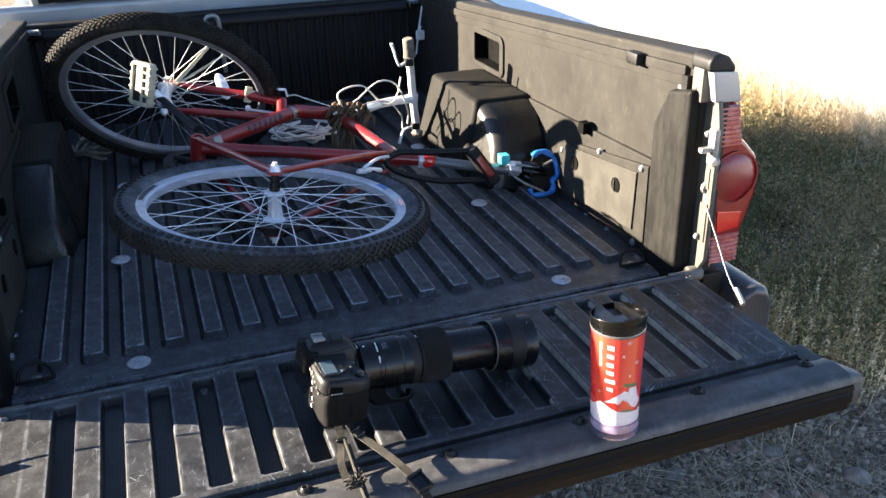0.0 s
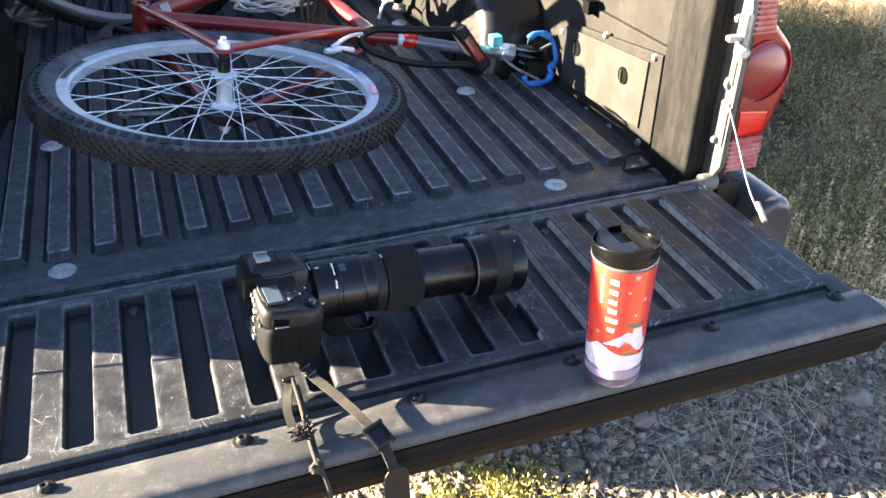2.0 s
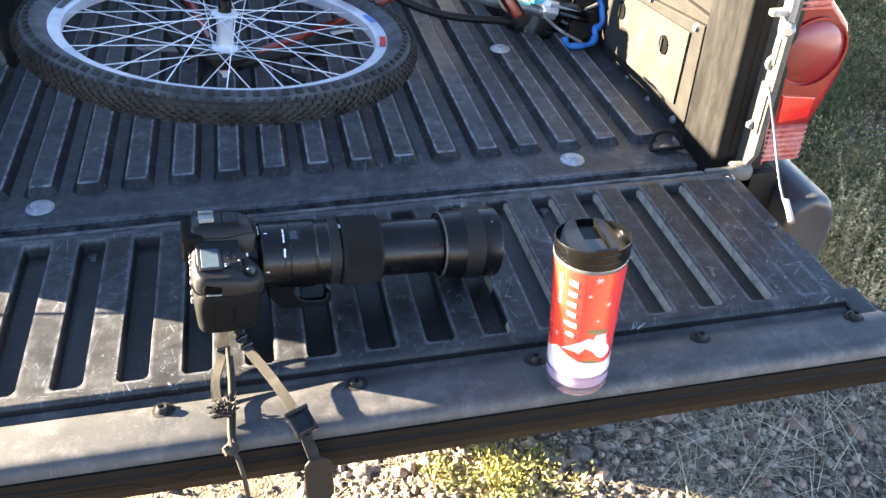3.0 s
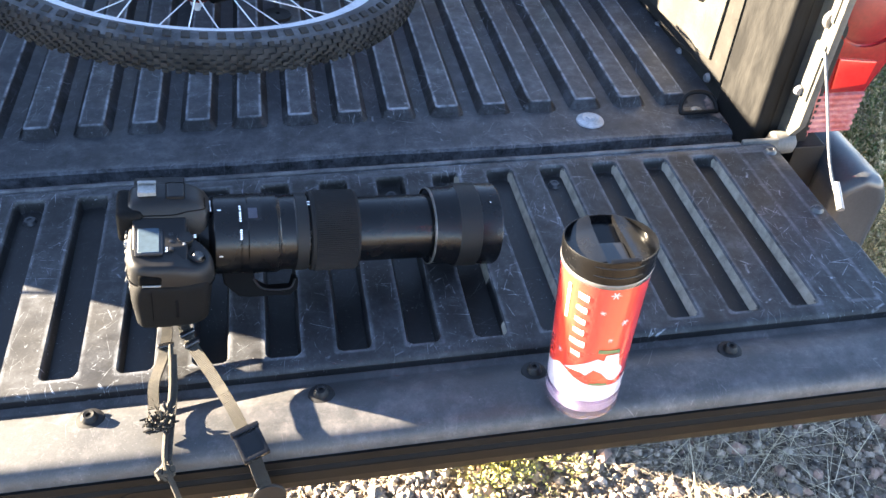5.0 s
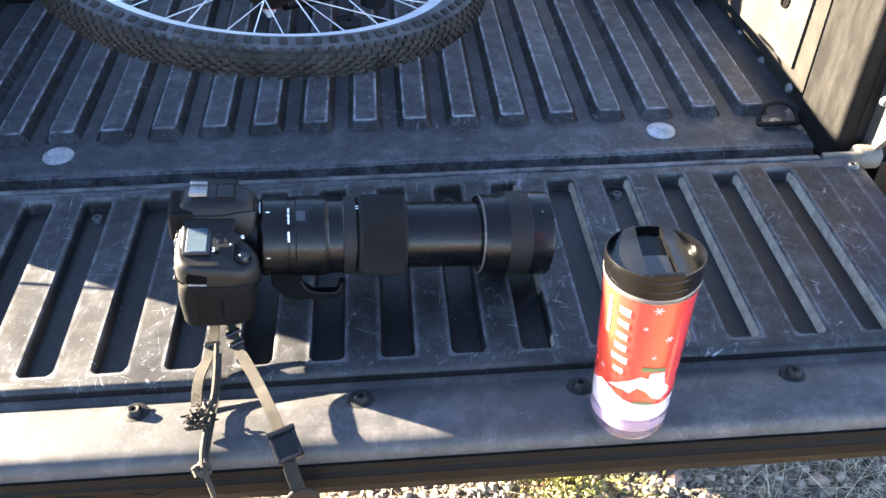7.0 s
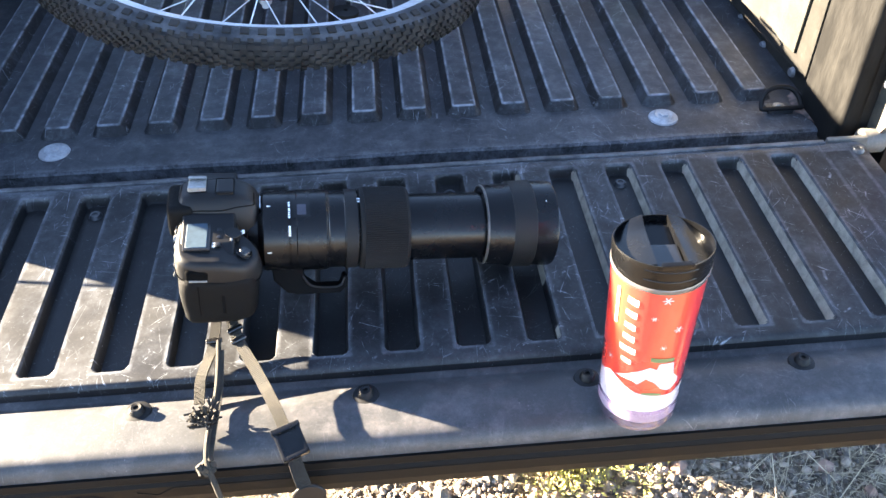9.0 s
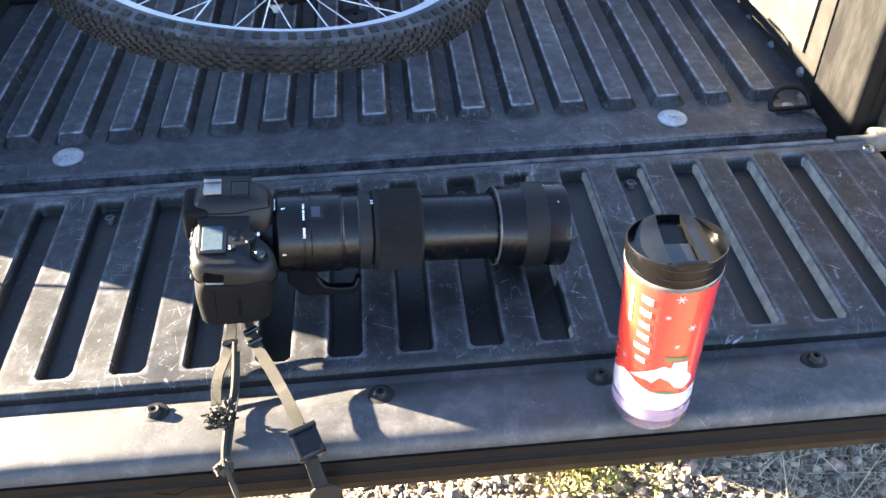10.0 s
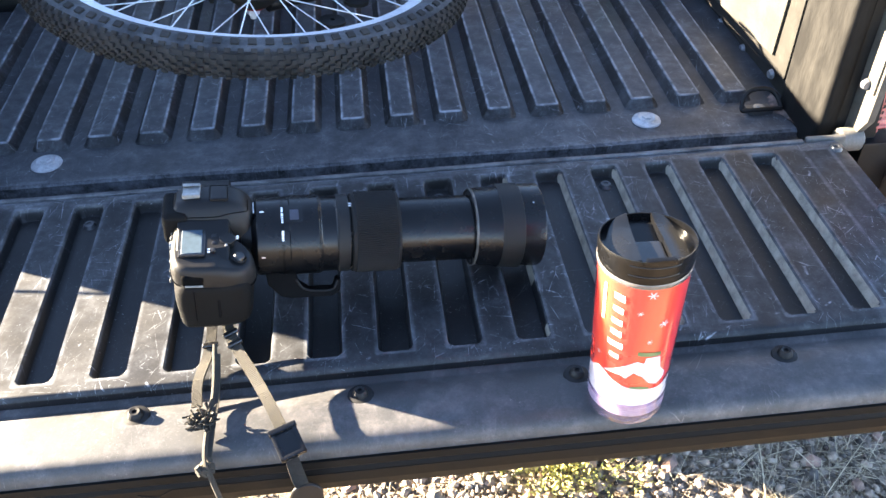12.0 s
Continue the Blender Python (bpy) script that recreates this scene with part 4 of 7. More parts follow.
for s in (1, -1):
    for y, z, x in ((0.341, 0.989, 0.652), (0.158, 1.006, 0.652), (0.404, 0.797, 0.661), (0.172, 0.824, 0.652), (0.30, 0.800, 0.661), (0.49, 0.792, 0.661), (0.545, 0.93, 0.661), (0.070, 1.205, 0.671)):
        piece("wall_screw", stud, truck, axis_matrix((s * x, y, z), (-s, 0, 0)))
    for z in (0.93, 1.15):
        piece("wall_screw", stud, truck, axis_matrix((s * 0.684, -0.012, z - 0.02), (0, -1, 0)))

rnd = random.Random(8)
for s in (1, -1):
    b = bm_()
    rows = []
    for k in range(15):
        y = 0.062 + 0.0062 * k
        w = 0.018 * math.sin(math.pi * (k + 0.6) / 15.6) + rnd.uniform(-0.003, 0.003)
        rows.append([b.verts.new((s * (0.645 - w * u + 0.012 * (1 - k / 14) * u), y, FLOOR + 0.0008 + 0.004 * (1 - u) ** 2)) for u in (0, 0.4, 0.8, 1)])
    for p, q in zip(rows, rows[1:]):
        for i in range(3):
            b.faces.new((p[i], p[i + 1], q[i + 1], q[i]))
    part("corner_strip", b, "pink_strip", truck, "narrow pinkish strip in the floor corner")

# ---- tailgate ----
GROOVES = [-0.3315 + 0.0726 * k for k in range(-3, 13)]


def gate_height(x, y):
    d = 1.0
    for c in GROOVES:
        qx, qy = abs(x - c) - (0.0184 - 0.010), abs(y + 0.2035) - (0.1457 - 0.010)
        e = math.hypot(max(qx, 0), max(qy, 0)) + min(max(qx, qy), 0) - 0.010
        d = min(d, e)
    depth = 0.0150
    t = min(1, max(0, -d / 0.0042))
    edge = 0.004 * max(0, (y + 0.045) / 0.010) ** 2 if y > -0.045 else 0.005 * max(0, (-0.3615 - y) / 0.006) ** 2
    return GATE - depth * t - edge


# the gate is the truck's part; what is fixed to it hangs under it
b = bm_()
gx_ = lines(span(-0.652, 0.652, 0.012), *[[c + q * w for w in (0.0190, 0.0184, 0.0175, 0.0163, 0.0152, 0.0142, 0.0130, 0.0085) for q in (-1, 1)] for c in GROOVES])
gy_ = lines(span(-0.3535, -0.034, 0.014), (-0.3675, -0.3665, -0.365, -0.3635, -0.3615, -0.358), (-0.3500, -0.3492, -0.3475, -0.3455, -0.3440, -0.3415, -0.3392), (-0.0678, -0.0650, -0.0630, -0.0615, -0.0595, -0.0580, -0.0570))
height_sheet(b, gx_, gy_, gate_height, skirt=0.80)
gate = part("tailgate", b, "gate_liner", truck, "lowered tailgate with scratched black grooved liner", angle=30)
gate.data.materials.append(M["grit_skylit"])
for f in gate.data.polygons:        # lake-side groove walls: tan grit, with the sky's light painted in as paleness
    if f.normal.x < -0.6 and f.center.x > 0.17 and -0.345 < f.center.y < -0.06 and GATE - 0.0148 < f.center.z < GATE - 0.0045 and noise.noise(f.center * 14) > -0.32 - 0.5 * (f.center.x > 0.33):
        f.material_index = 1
o = [(-0.355, 0.800), (-0.362, 0.829), (-0.370, 0.8275), (-0.3745, 0.8262), (-0.378, 0.8270), (-0.384, 0.8300), (-0.394, 0.8345), (-0.403, 0.8370), (-0.412, LIP), (-0.438, LIP), (-0.447, 0.8365), (-0.4535, 0.831), (-0.457, 0.821),
     (-0.457, 0.812), (-0.459, 0.808), (-0.459, 0.790), (-0.456, 0.786), (-0.452, 0.770), (-0.430, 0.755), (-0.355, 0.750)]
b = prism(bm_(), o, -0.690, 0.690, "yzx", 0.0)
# tapered ends of the edge moulding
for s in (1, -1):
    bb = bm_()
    prism(bb, o, 0.690, 0.716, "yzx")
    for v in bb.verts:
        if v.co.x > 0.70:
            v.co.y = -0.452 + (v.co.y + 0.452) * 0.45
            v.co.z = 0.795 + (v.co.z - 0.795) * 0.8
        v.co.x *= s
    merge(b, bb)
part("gate_edge", b, "lip", gate, "worn grey-black plastic tailgate edge", angle=35)
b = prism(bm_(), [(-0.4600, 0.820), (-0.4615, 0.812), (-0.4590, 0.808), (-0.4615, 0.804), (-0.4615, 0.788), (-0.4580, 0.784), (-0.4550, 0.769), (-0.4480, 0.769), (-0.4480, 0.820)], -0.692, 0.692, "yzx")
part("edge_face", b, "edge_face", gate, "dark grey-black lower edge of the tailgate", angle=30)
for x0, x1 in ((-0.690, -0.262), (-0.222, 0.690)):      # thin moulded beads that step down at the joint
    b = bm_()
    for z in (0.7985,):
        tube(b, [(x0, -0.4615, z), (x1 if x0 < -0.5 else x0 + 0.018, -0.4615, z if x0 < -0.5 else z - 0.006)] + ([(x1 + 0.022, -0.4615, z - 0.012)] if x0 < -0.5 else [(x0 + 0.034, -0.4615, z + 0.004), (x1, -0.4615, z + 0.004)]), 0.0007, 6)
    part("edge_bead", b, "edge_face", gate, "thin moulded line")
b = box(bm_(), (-0.675, -0.40, 0.745), (0.675, -0.030, 0.798), 0.008)
part("gate_shell", b, "dirty_paint", gate, "painted steel tailgate shell")
for s in (1, -1):
    b = bm_()
    for lo, hi in (((0.652, -0.20, 0.80), (0.664, -0.045, 0.830)), ((0.652, -0.345, 0.80), (0.676, -0.235, 0.826)), ((0.652, -0.40, 0.80), (0.688, -0.335, 0.832))):
        a, c = sorted((s * lo[0], s * hi[0]))
        box(b, (a, lo[1], lo[2]), (c, hi[1], hi[2]), 0.004)
    part("side_flange", b, "gate_liner", gate)
b = bm_()
rows = []
for x in span(-0.650, 0.606, 0.012):
    w = 0.0016 * noise.noise(Vector((x * 7, 2.0, 0))) + 0.0006 * noise.noise(Vector((x * 40, 5.0, 0)))
    rows.append([b.verts.new((x, y + w, z)) for y, z in ((-0.0385, 0.826), (-0.0385, 0.8412), (-0.0372, 0.8420), (-0.0310, 0.8412), (-0.0282, 0.8385), (-0.0278, 0.826))])
for p, q in zip(rows, rows[1:]):
    for i in range(5):
        b.faces.new((p[i], p[i + 1], q[i + 1], q[i]))
for end in (rows[0], rows[-1]):
    b.faces.new(end)
part("gate_back_edge", b, "worn_edge", gate, "pale worn back edge of the tailgate liner")
for s in (1, -1):
    b = box(bm_(), (min(s * 0.612, s * 0.668), -0.034, 0.826), (max(s * 0.612, s * 0.668), -0.026, 0.8425), 0.003)
    part("hinge_bracket", b, "hinge", gate, "pale metal hinge bracket")
b = lathe(bm_(), [(0, 0.0055), (0.0022, 0.0055), (0.0026, 0.0075), (0.0050, 0.0080), (0.0062, 0.0065), (0.0072, 0.0045), (0.0078, 0.002), (0.0125, 0.001), (0.0135, -0.001)], 22)
bolt = settle(b, "bolt", "black", 45)
for k in range(-3, 4):
    piece("edge_bolt", bolt, gate, Matrix.Translation((-0.007 + 0.2165 * k, -0.398, LIP - 0.0015)))
b = lathe(bm_(), [(0, 0.003), (0.003, 0.003), (0.0035, 0.0045), (0.006, 0.0045), (0.0085, 0.0)], 16)
screw = settle(b, "screw", "bumper", 45)
for x in (GROOVES[3], GROOVES[6], GROOVES[9], GROOVES[12]):
    piece("groove_screw", screw, gate, Matrix.Translation((x, -0.082, GATE - 0.0150)))
for s in (1, -1):
    for y in (-0.06, -0.19):
        piece("groove_screw", screw, gate, Matrix.Translation((s * 0.640, y, GATE)))

# ---- bicycle ----
bike = thing("bicycle", (0.0, 0.6, 0.815), "red mountain bicycle lying on its side in the truck bed", "bicycle")
R_AX = Vector((0.117, 0.035, 1)).normalized()
R_C = Vector((-0.1296, 0.300, 0.988))
F_AX = Vector((-0.201, -0.777, -0.596)).normalized()
F_C = Vector((-0.288, 1.090, 1.047))


def build_wheel(name, c, axis, axle, seed, label):
    m = axis_matrix(c, axis)
    rnd = random.Random(seed)
    # rim
    b = lathe(bm_(), [(0.2505, -0.008), (0.2505, 0.008), (0.255, 0.0115), (0.270, 0.0125), (0.2715, 0.0105), (0.266, 0.009), (0.266, -0.009), (0.2715, -0.0105), (0.270, -0.0125), (0.255, -0.0115)], 96, m, closed=True)
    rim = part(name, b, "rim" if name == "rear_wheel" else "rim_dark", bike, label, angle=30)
    # tyre carcass
    prof = [(0.268, 0.010), (0.273, 0.0160), (0.284, 0.0218), (0.296, 0.0226), (0.308, 0.0190), (0.3160, 0.010), (0.3180, 0), (0.3160, -0.010), (0.308, -0.0190),
            (0.296, -0.0226), (0.284, -0.0218), (0.273, -0.0160), (0.268, -0.010)]
    slim = (1.0, 1.0) if name == "rear_wheel" else (0.80, 0.86)      # the front tyre is the thinner one
    prof = [(0.268 + (r_ - 0.268) * slim[0], z_ * slim[1]) for r_, z_ in prof]
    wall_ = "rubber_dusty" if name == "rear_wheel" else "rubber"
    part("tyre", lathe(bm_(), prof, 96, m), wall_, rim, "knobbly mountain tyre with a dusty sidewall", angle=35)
    # tread: a shell over the carcass, flat shoulder blocks and staggered knobs
    shell = [(0.3118, 0.0160), (0.3135, 0.0146), (0.3168, 0.0105), (0.3188, 0), (0.3168, -0.0105), (0.3135, -0.0146), (0.3118, -0.0160)]
    b = lathe(bm_(), [(0.268 + (r_ - 0.268) * slim[0], z_ * slim[1]) for r_, z_ in shell], 96, m)
    for n, rows in ((92, ((0.2990, 0.0216, 68, 0.0050, 0.0044, 0.0030, 0.0), (0.2990, -0.0216, -68, 0.0050, 0.0044, 0.0030, 0.0))),
                    (128, ((0.3112, 0.0160, 36, 0.0034, 0.0028, 0.0040, 0.5), (0.3112, -0.0160, -36, 0.0034, 0.0028, 0.0040, 0.5), (0.3150, 0.0105, 22, 0.0032, 0.0024, 0.0048, 0.0), (0.3150, -0.0105, -22, 0.0032, 0.0024, 0.0048, 0.0), (0.3170, 0.0050, 10, 0.0032, 0.0024, 0.0048, 0.5), (0.3170, -0.0050, -10, 0.0032, 0.0024, 0.0048, 0.5), (0.3180, 0.0, 0, 0.0026, 0.0020, 0.0046, 0.0)))):
        for k in range(n):
            for rr, zz, tilt, sx, sy, sz, shift in rows:
                a = 2 * math.pi * (k + shift) / n
                q = m @ Matrix.Rotation(a, 4, "Z") @ Matrix.Translation((0.268 + (rr - 0.268) * slim[0], 0, zz * slim[1])) @ Matrix.Rotation(radians(-tilt), 4, "Y")
                box(b, (-0.004, -sx, -sy), (sz, sx, sy), m=q)
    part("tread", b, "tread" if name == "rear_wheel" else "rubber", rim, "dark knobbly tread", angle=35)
    # hub
    h0, h1 = axle
    f0, f1 = (-0.028, 0.031) if name == "rear_wheel" else (h0 + 0.024, h1 - 0.024)
    b = lathe(bm_(), [(0, f0 - 0.003), (0.0225, f0 - 0.002), (0.0225, f0 + 0.0015), (0.0165, f0 + 0.005), (0.0142, f0 + 0.010), (0.0132, (f0 + f1) / 2), (0.0142, f1 - 0.010), (0.0165, f1 - 0.005), (0.0215, f1 - 0.0015), (0.0215, f1 + 0.002), (0.0150, f1 + 0.004), (0, f1 + 0.005)], 32, m)
    part("hub", b, "alu", rim, "silver wheel hub", angle=40)
    b = lathe(bm_(), [(0, h0), (0.006, h0), (0.006, f0 - 0.010), (0.011, f0 - 0.009), (0.011, f1 + 0.014), (0.0105, f1 + 0.024), (0.008, f1 + 0.025), (0.0075, h1), (0, h1)], 20, m)
    part("axle", b, "black_gloss", rim, "dark axle and locknuts", angle=40)
    # spokes, crossed
    me = settle(tube(bm_(), [(0, 0, 0), (0, 0, 1)], 0.00095 if name == "rear_wheel" else 0.00075, 6), "spoke", "alu")
    for k in range(36):
        side = 1 if k % 2 else -1
        a = 2 * math.pi * k / 36
        lead = radians(52) * (1 if (k // 2) % 2 else -1)
        p = Vector((0.0215 * math.cos(a + lead), 0.0215 * math.sin(a + lead), f1 if side > 0 else f0))
        q = Vector((0.2515 * math.cos(a), 0.2515 * math.sin(a), 0.003 * side))
        piece("spoke", me, rim, m @ axis_matrix(p, q - p) @ Matrix.Diagonal((1, 1, (q - p).length, 1)))
    return rim, m


rear, RM = build_wheel("rear_wheel", R_C, R_AX, (-0.058, 0.082), 3, "silver alloy rear wheel lying flat")
build_wheel("front_wheel", F_C, F_AX, (-0.052, 0.052), 5, "alloy front wheel with knobbly tyre leaning in the bed")


def on(m, r, deg, z):
    return m @ Vector((r * math.cos(radians(deg)), r * math.sin(radians(deg)), z))


# coloured bars where the rim has its lettering
for d0, d1, mat in ((-14, -4, "tail_bright"), (12, 20, "blue"), (150, 172, "grey_mark")):
    b = bm_()
    vs = [(b.verts.new(on(RM, 0.2575, d, 0.0133)), b.verts.new(on(RM, 0.2675, d, 0.0137))) for d in span(d0, d1, 2)]
    for p, q in zip(vs, vs[1:]):
        b.faces.new((p[0], q[0], q[1], p[1]))
    part("rim_marking", b, mat, rear)
# cassette below the rear hub
for k in range(7):
    b = lathe(bm_(), [(0.018, 0), (0.055 - 0.005 * k, 0), (0.055 - 0.005 * k, 0.002), (0.018, 0.002)], 36, RM @ Matrix.Translation((0, 0, -0.030 - 0.0042 * k)), closed=True)
    part("sprocket", b, "black", rear)

HUB_T, HUB_B = R_C + R_AX * 0.074, R_C - R_AX * 0.058
BB = Vector((-0.242, 0.725, 1.000))
SEAT = Vector((0.245, 0.655, 0.928))
HEAD_LO, HEAD_HI = Vector((0.050, 0.985, 0.990)), Vector((0.188, 1.030, 0.952))
bn = (SEAT - BB).cross(HEAD_LO - BB).normalized()
if bn.z < 0:
    bn = -bn
b = bm_()
tube(b, [BB, SEAT + (SEAT - BB) * 0.12], 0.0165, 16)
tube(b, [BB, HEAD_LO], 0.0185, 16)
tube(b, [SEAT, HEAD_HI - (HEAD_HI - HEAD_LO) * 0.1], 0.0170, 16)
tube(b, [HEAD_LO - (HEAD_HI - HEAD_LO) * 0.08, HEAD_HI + (HEAD_HI - HEAD_LO) * 0.05], 0.0195, 16)
lathe(b, [(0.010, -0.031), (0.0180, -0.031), (0.0180, 0.031), (0.010, 0.031)], 22, axis_matrix(BB, bn), closed=True)
for sgn, hub in ((1, HUB_T), (-1, HUB_B)):
    off = bn * 0.028 * sgn
    tube(b, smooth_path([BB + off * 0.8, BB.lerp(hub, 0.45) + bn * 0.012 * sgn, hub]), 0.0085, 12)
    tube(b, smooth_path([SEAT + off * 0.6, SEAT.lerp(hub, 0.4) + bn * 0.016 * sgn, hub]), 0.0075, 12)
    lathe(b, [(0.004, -0.003), (0.017, -0.003), (0.017, 0.003), (0.004, 0.003)], 18, axis_matrix(hub, R_AX), closed=True)
part("bike_frame", b, "red_paint", bike, "scuffed red painted steel frame tubes", angle=45)
# grey lettering on the down tube, unreadable
ax = (HEAD_LO - BB).normalized()
sidev = (Vector((-0.35, -1.35, 1.648)) - BB)
sidev = (sidev - ax * sidev.dot(ax)).normalized()
b = bm_()
for k in range(7):
    c = BB.lerp(HEAD_LO, 0.45 + 0.055 * k) + sidev * 0.0183
    box(b, (-0.0062, -0.008, -0.0012), (0.0032, 0.008, 0.0010), 0, m=axis_matrix(c, sidev, ax) @ Matrix.Rotation(0.35, 4, "Z"))
part("tube_lettering", b, "grey_mark", bike, "dark grey lettering bars")
b = bm_()
box(b, (-0.013, -0.012, -0.002), (0.013, 0.012, 0.0008), 0.0005, 1, m=axis_matrix(BB.lerp(HEAD_LO, 0.14) + sidev * 0.0186, sidev, ax))
part("tube_sticker", b, "steel", bike, "silver tube sticker")
b = bm_()
lathe(b, [(0.0188, -0.008), (0.0208, -0.006), (0.0208, 0.006), (0.0188, 0.008)], 20, axis_matrix(BB.lerp(HEAD_LO, 0.93), ax), closed=True)
part("tube_band", b, "steel", bike, "silver tube band")
# axle nuts
for hub, d in ((HUB_T, 1), (HUB_B, -1)):
    b = lathe(bm_(), [(0, 0.018), (0.005, 0.018), (0.005, 0.011), (0.0095, 0.011), (0.0105, 0.003), (0.012, 0.0)], 6 if d < 0 else 20, axis_matrix(hub + R_AX * 0.003 * d, R_AX * d))
    part("axle_nut", b, "alu", bike, "silver axle nut")
# rear derailleur and chain
b = bm_()
D0 = Vector((0.069, 0.450, 0.905))
tube(b, [HUB_B + Vector((0.02, 0.015, -0.008)), Vector((0.0, 0.40, 0.905)), D0], [0.011, 0.010, 0.009], 10)
box(b, (-0.03, -0.014, -0.008), (0.03, 0.014, 0.008), 0.004, m=axis_matrix(D0, (0, 0, 1), (0.6, 0.4, 0)))
lathe(b, [(0.004, -0.004), (0.021, -0.003), (0.021, 0.003), (0.004, 0.004)], 12, axis_matrix(D0 + Vector((-0.05, -0.06, -0.02)), (0.1, 0, 1)), closed=True)
lathe(b, [(0.004, -0.004), (0.021, -0.003), (0.021, 0.003), (0.004, 0.004)], 12, axis_matrix(D0 + Vector((-0.09, -0.12, -0.025)), (0.1, 0, 1)), closed=True)
part("derailleur", b, "black", bike, "black rear derailleur")
b = tube(bm_(), [D0 + Vector((-0.01, -0.005, 0.006)), D0 + Vector((0.03, 0.012, 0.006))], 0.007, 10)
part("cable_adjuster", b, "alu", bike)
b = bm_()
cr = BB - bn * 0.040
for off in (0.045, -0.075):
    p, q = HUB_B + Vector((off * 0.3, 0.0, 0.012)) + (cr - HUB_B).cross(bn).normalized() * off * 0.5, cr + (cr - HUB_B).cross(bn).normalized() * off
    tube(b, smooth_path([p, p.lerp(q, 0.5) - Vector((0, 0, 0.012)), q]), 0.0042, 6, flat=1.4)
part("chain", b, "black", bike, "dark greasy chain")
b = lathe(bm_(), [(0.060, -0.002), (0.080, -0.002), (0.083, 0), (0.080, 0.002), (0.060, 0.002)], 44, axis_matrix(cr, bn), closed=True)
for k in range(5):
    tube(b, [cr, on(axis_matrix(cr, bn), 0.065, 72 * k, 0)], [0.012, 0.006], 8)
lathe(b, [(0.03, -0.008), (0.055, -0.008), (0.055, -0.006), (0.03, -0.006)], 36, axis_matrix(cr, bn), closed=True)
part("chainring", b, "black", bike, "dark triple chainring")
# cranks and pedals
PED = Vector((-0.343, 0.868, 1.136))
cl = BB + bn * 0.050
ce = PED + Vector((0.035, -0.005, -0.035))
b = tube(bm_(), smooth_path([cl, cl.lerp(ce, 0.5) + Vector((0, 0, -0.004)), ce]), [0.0135] + [0.0105] * 11 + [0.0125], 12, flat=0.6)
part("crank_arm", b, "black", bike, "dark grey crank arm")
b = lathe(bm_(), [(0, -0.016), (0.011, -0.016), (0.012, 0.012), (0.008, 0.020), (0, 0.020)], 16, axis_matrix(ce, (PED - ce)))
part("pedal_axle", b, "alu", bike, "silver pedal axle end")
pm = axis_matrix(PED, (-0.75, -0.60, 0.25), (0.1, 0.0, 1))
b = bm_()
for x0, x1, y0, y1 in ((-0.052, 0.052, -0.034, -0.026), (-0.052, 0.052, 0.026, 0.034), (-0.054, -0.044, -0.030, 0.030), (0.044, 0.054, -0.030, 0.030), (-0.046, 0.046, -0.010, -0.003)):
    box(b, (x0, y0, -0.011), (x1, y1, 0.011), 0.004, 3, pm)
for k in range(4):
    box(b, (-0.030 + 0.019 * k, -0.028, -0.010), (-0.0245 + 0.019 * k, -0.008, 0.010), 0.0015, 1, pm)
for k in range(6):      # teeth along both long edges
    for yy in (-0.034, 0.034):
        box(b, (-0.045 + 0.017 * k, yy - 0.003, -0.012), (-0.040 + 0.017 * k, yy + 0.003, 0.012), 0.001, 1, pm)
part("pedal", b, "cream", bike, "cream platform pedal")
b = box(bm_(), (-0.044, -0.028, -0.006), (0.044, 0.028, 0.006), 0.003, 2, pm)
part("pedal_core", b, "black", bike, "black pedal core")
cl2, ce2 = BB - bn * 0.060, BB - bn * 0.075 + (BB - PED).normalized() * 0.165
ce2.z = max(ce2.z, 0.87)
b = tube(bm_(), [cl2, ce2], [0.013, 0.011], 12, flat=0.6)
part("crank_arm", b, "black", bike)
b = box(bm_(), (-0.045, -0.030, -0.012), (0.045, 0.030, 0.012), 0.004, m=Matrix.Translation((ce2.x, ce2.y, 0.835)))
tube(b, [ce2, (ce2.x, ce2.y, 0.83)], 0.006, 8)
part("pedal", b, "black", bike)
# fork
CROWN = HEAD_LO - (HEAD_HI - HEAD_LO).normalized() * 0.045
b = bm_()
for d in (0.048, -0.048):
    e = F_C + F_AX * d
    top = CROWN + F_AX * (0.030 if d > 0 else -0.030)
    tube(b, smooth_path([top, top.lerp(e, 0.35), top.lerp(e, 0.75), e]), [0.0125] * 7 + [0.0110] * 6 + [0.0085] * 5 + [0.007], 12)
tube(b, [CROWN + F_AX * 0.034, CROWN - F_AX * 0.034], 0.015, 12)
part("fork", b, "red_paint", bike, "red painted front fork")
for d in (0.054, -0.054):
    e = F_C + F_AX * d
    b = lathe(bm_(), [(0, 0.012), (0.005, 0.012), (0.009, 0.006), (0.012, 0.0)], 14, axis_matrix(e, F_AX * (1 if d > 0 else -1)))
    part("axle_nut", b, "alu", bike)
# front brake arms, the link between them and its noodle
b = tube(bm_(), smooth_path([(-0.086, 1.0, 1.008), (-0.070, 0.998, 1.004), (-0.02, 0.99, 0.993), (0.018, 0.98, 0.984)]), [0.0085] * 4 + [0.0052] * 14 + [0.006], 10, flat=0.7)
lathe(b, [(0, 0.006), (0.006, 0.006), (0.0075, 0.003), (0.0075, -0.004), (0, -0.004)], 14, axis_matrix((-0.080, 0.998, 1.011), F_AX))
part("brake_arm", b, "alu", bike, "silver front brake arm")
b = tube(bm_(), [(-0.004, 1.0, 1.055), (0.028, 1.0, 1.050), (0.031, 0.998, 1.030)], 0.0042, 8)
part("brake_arm", b, "alu", bike, "silver front brake arm")
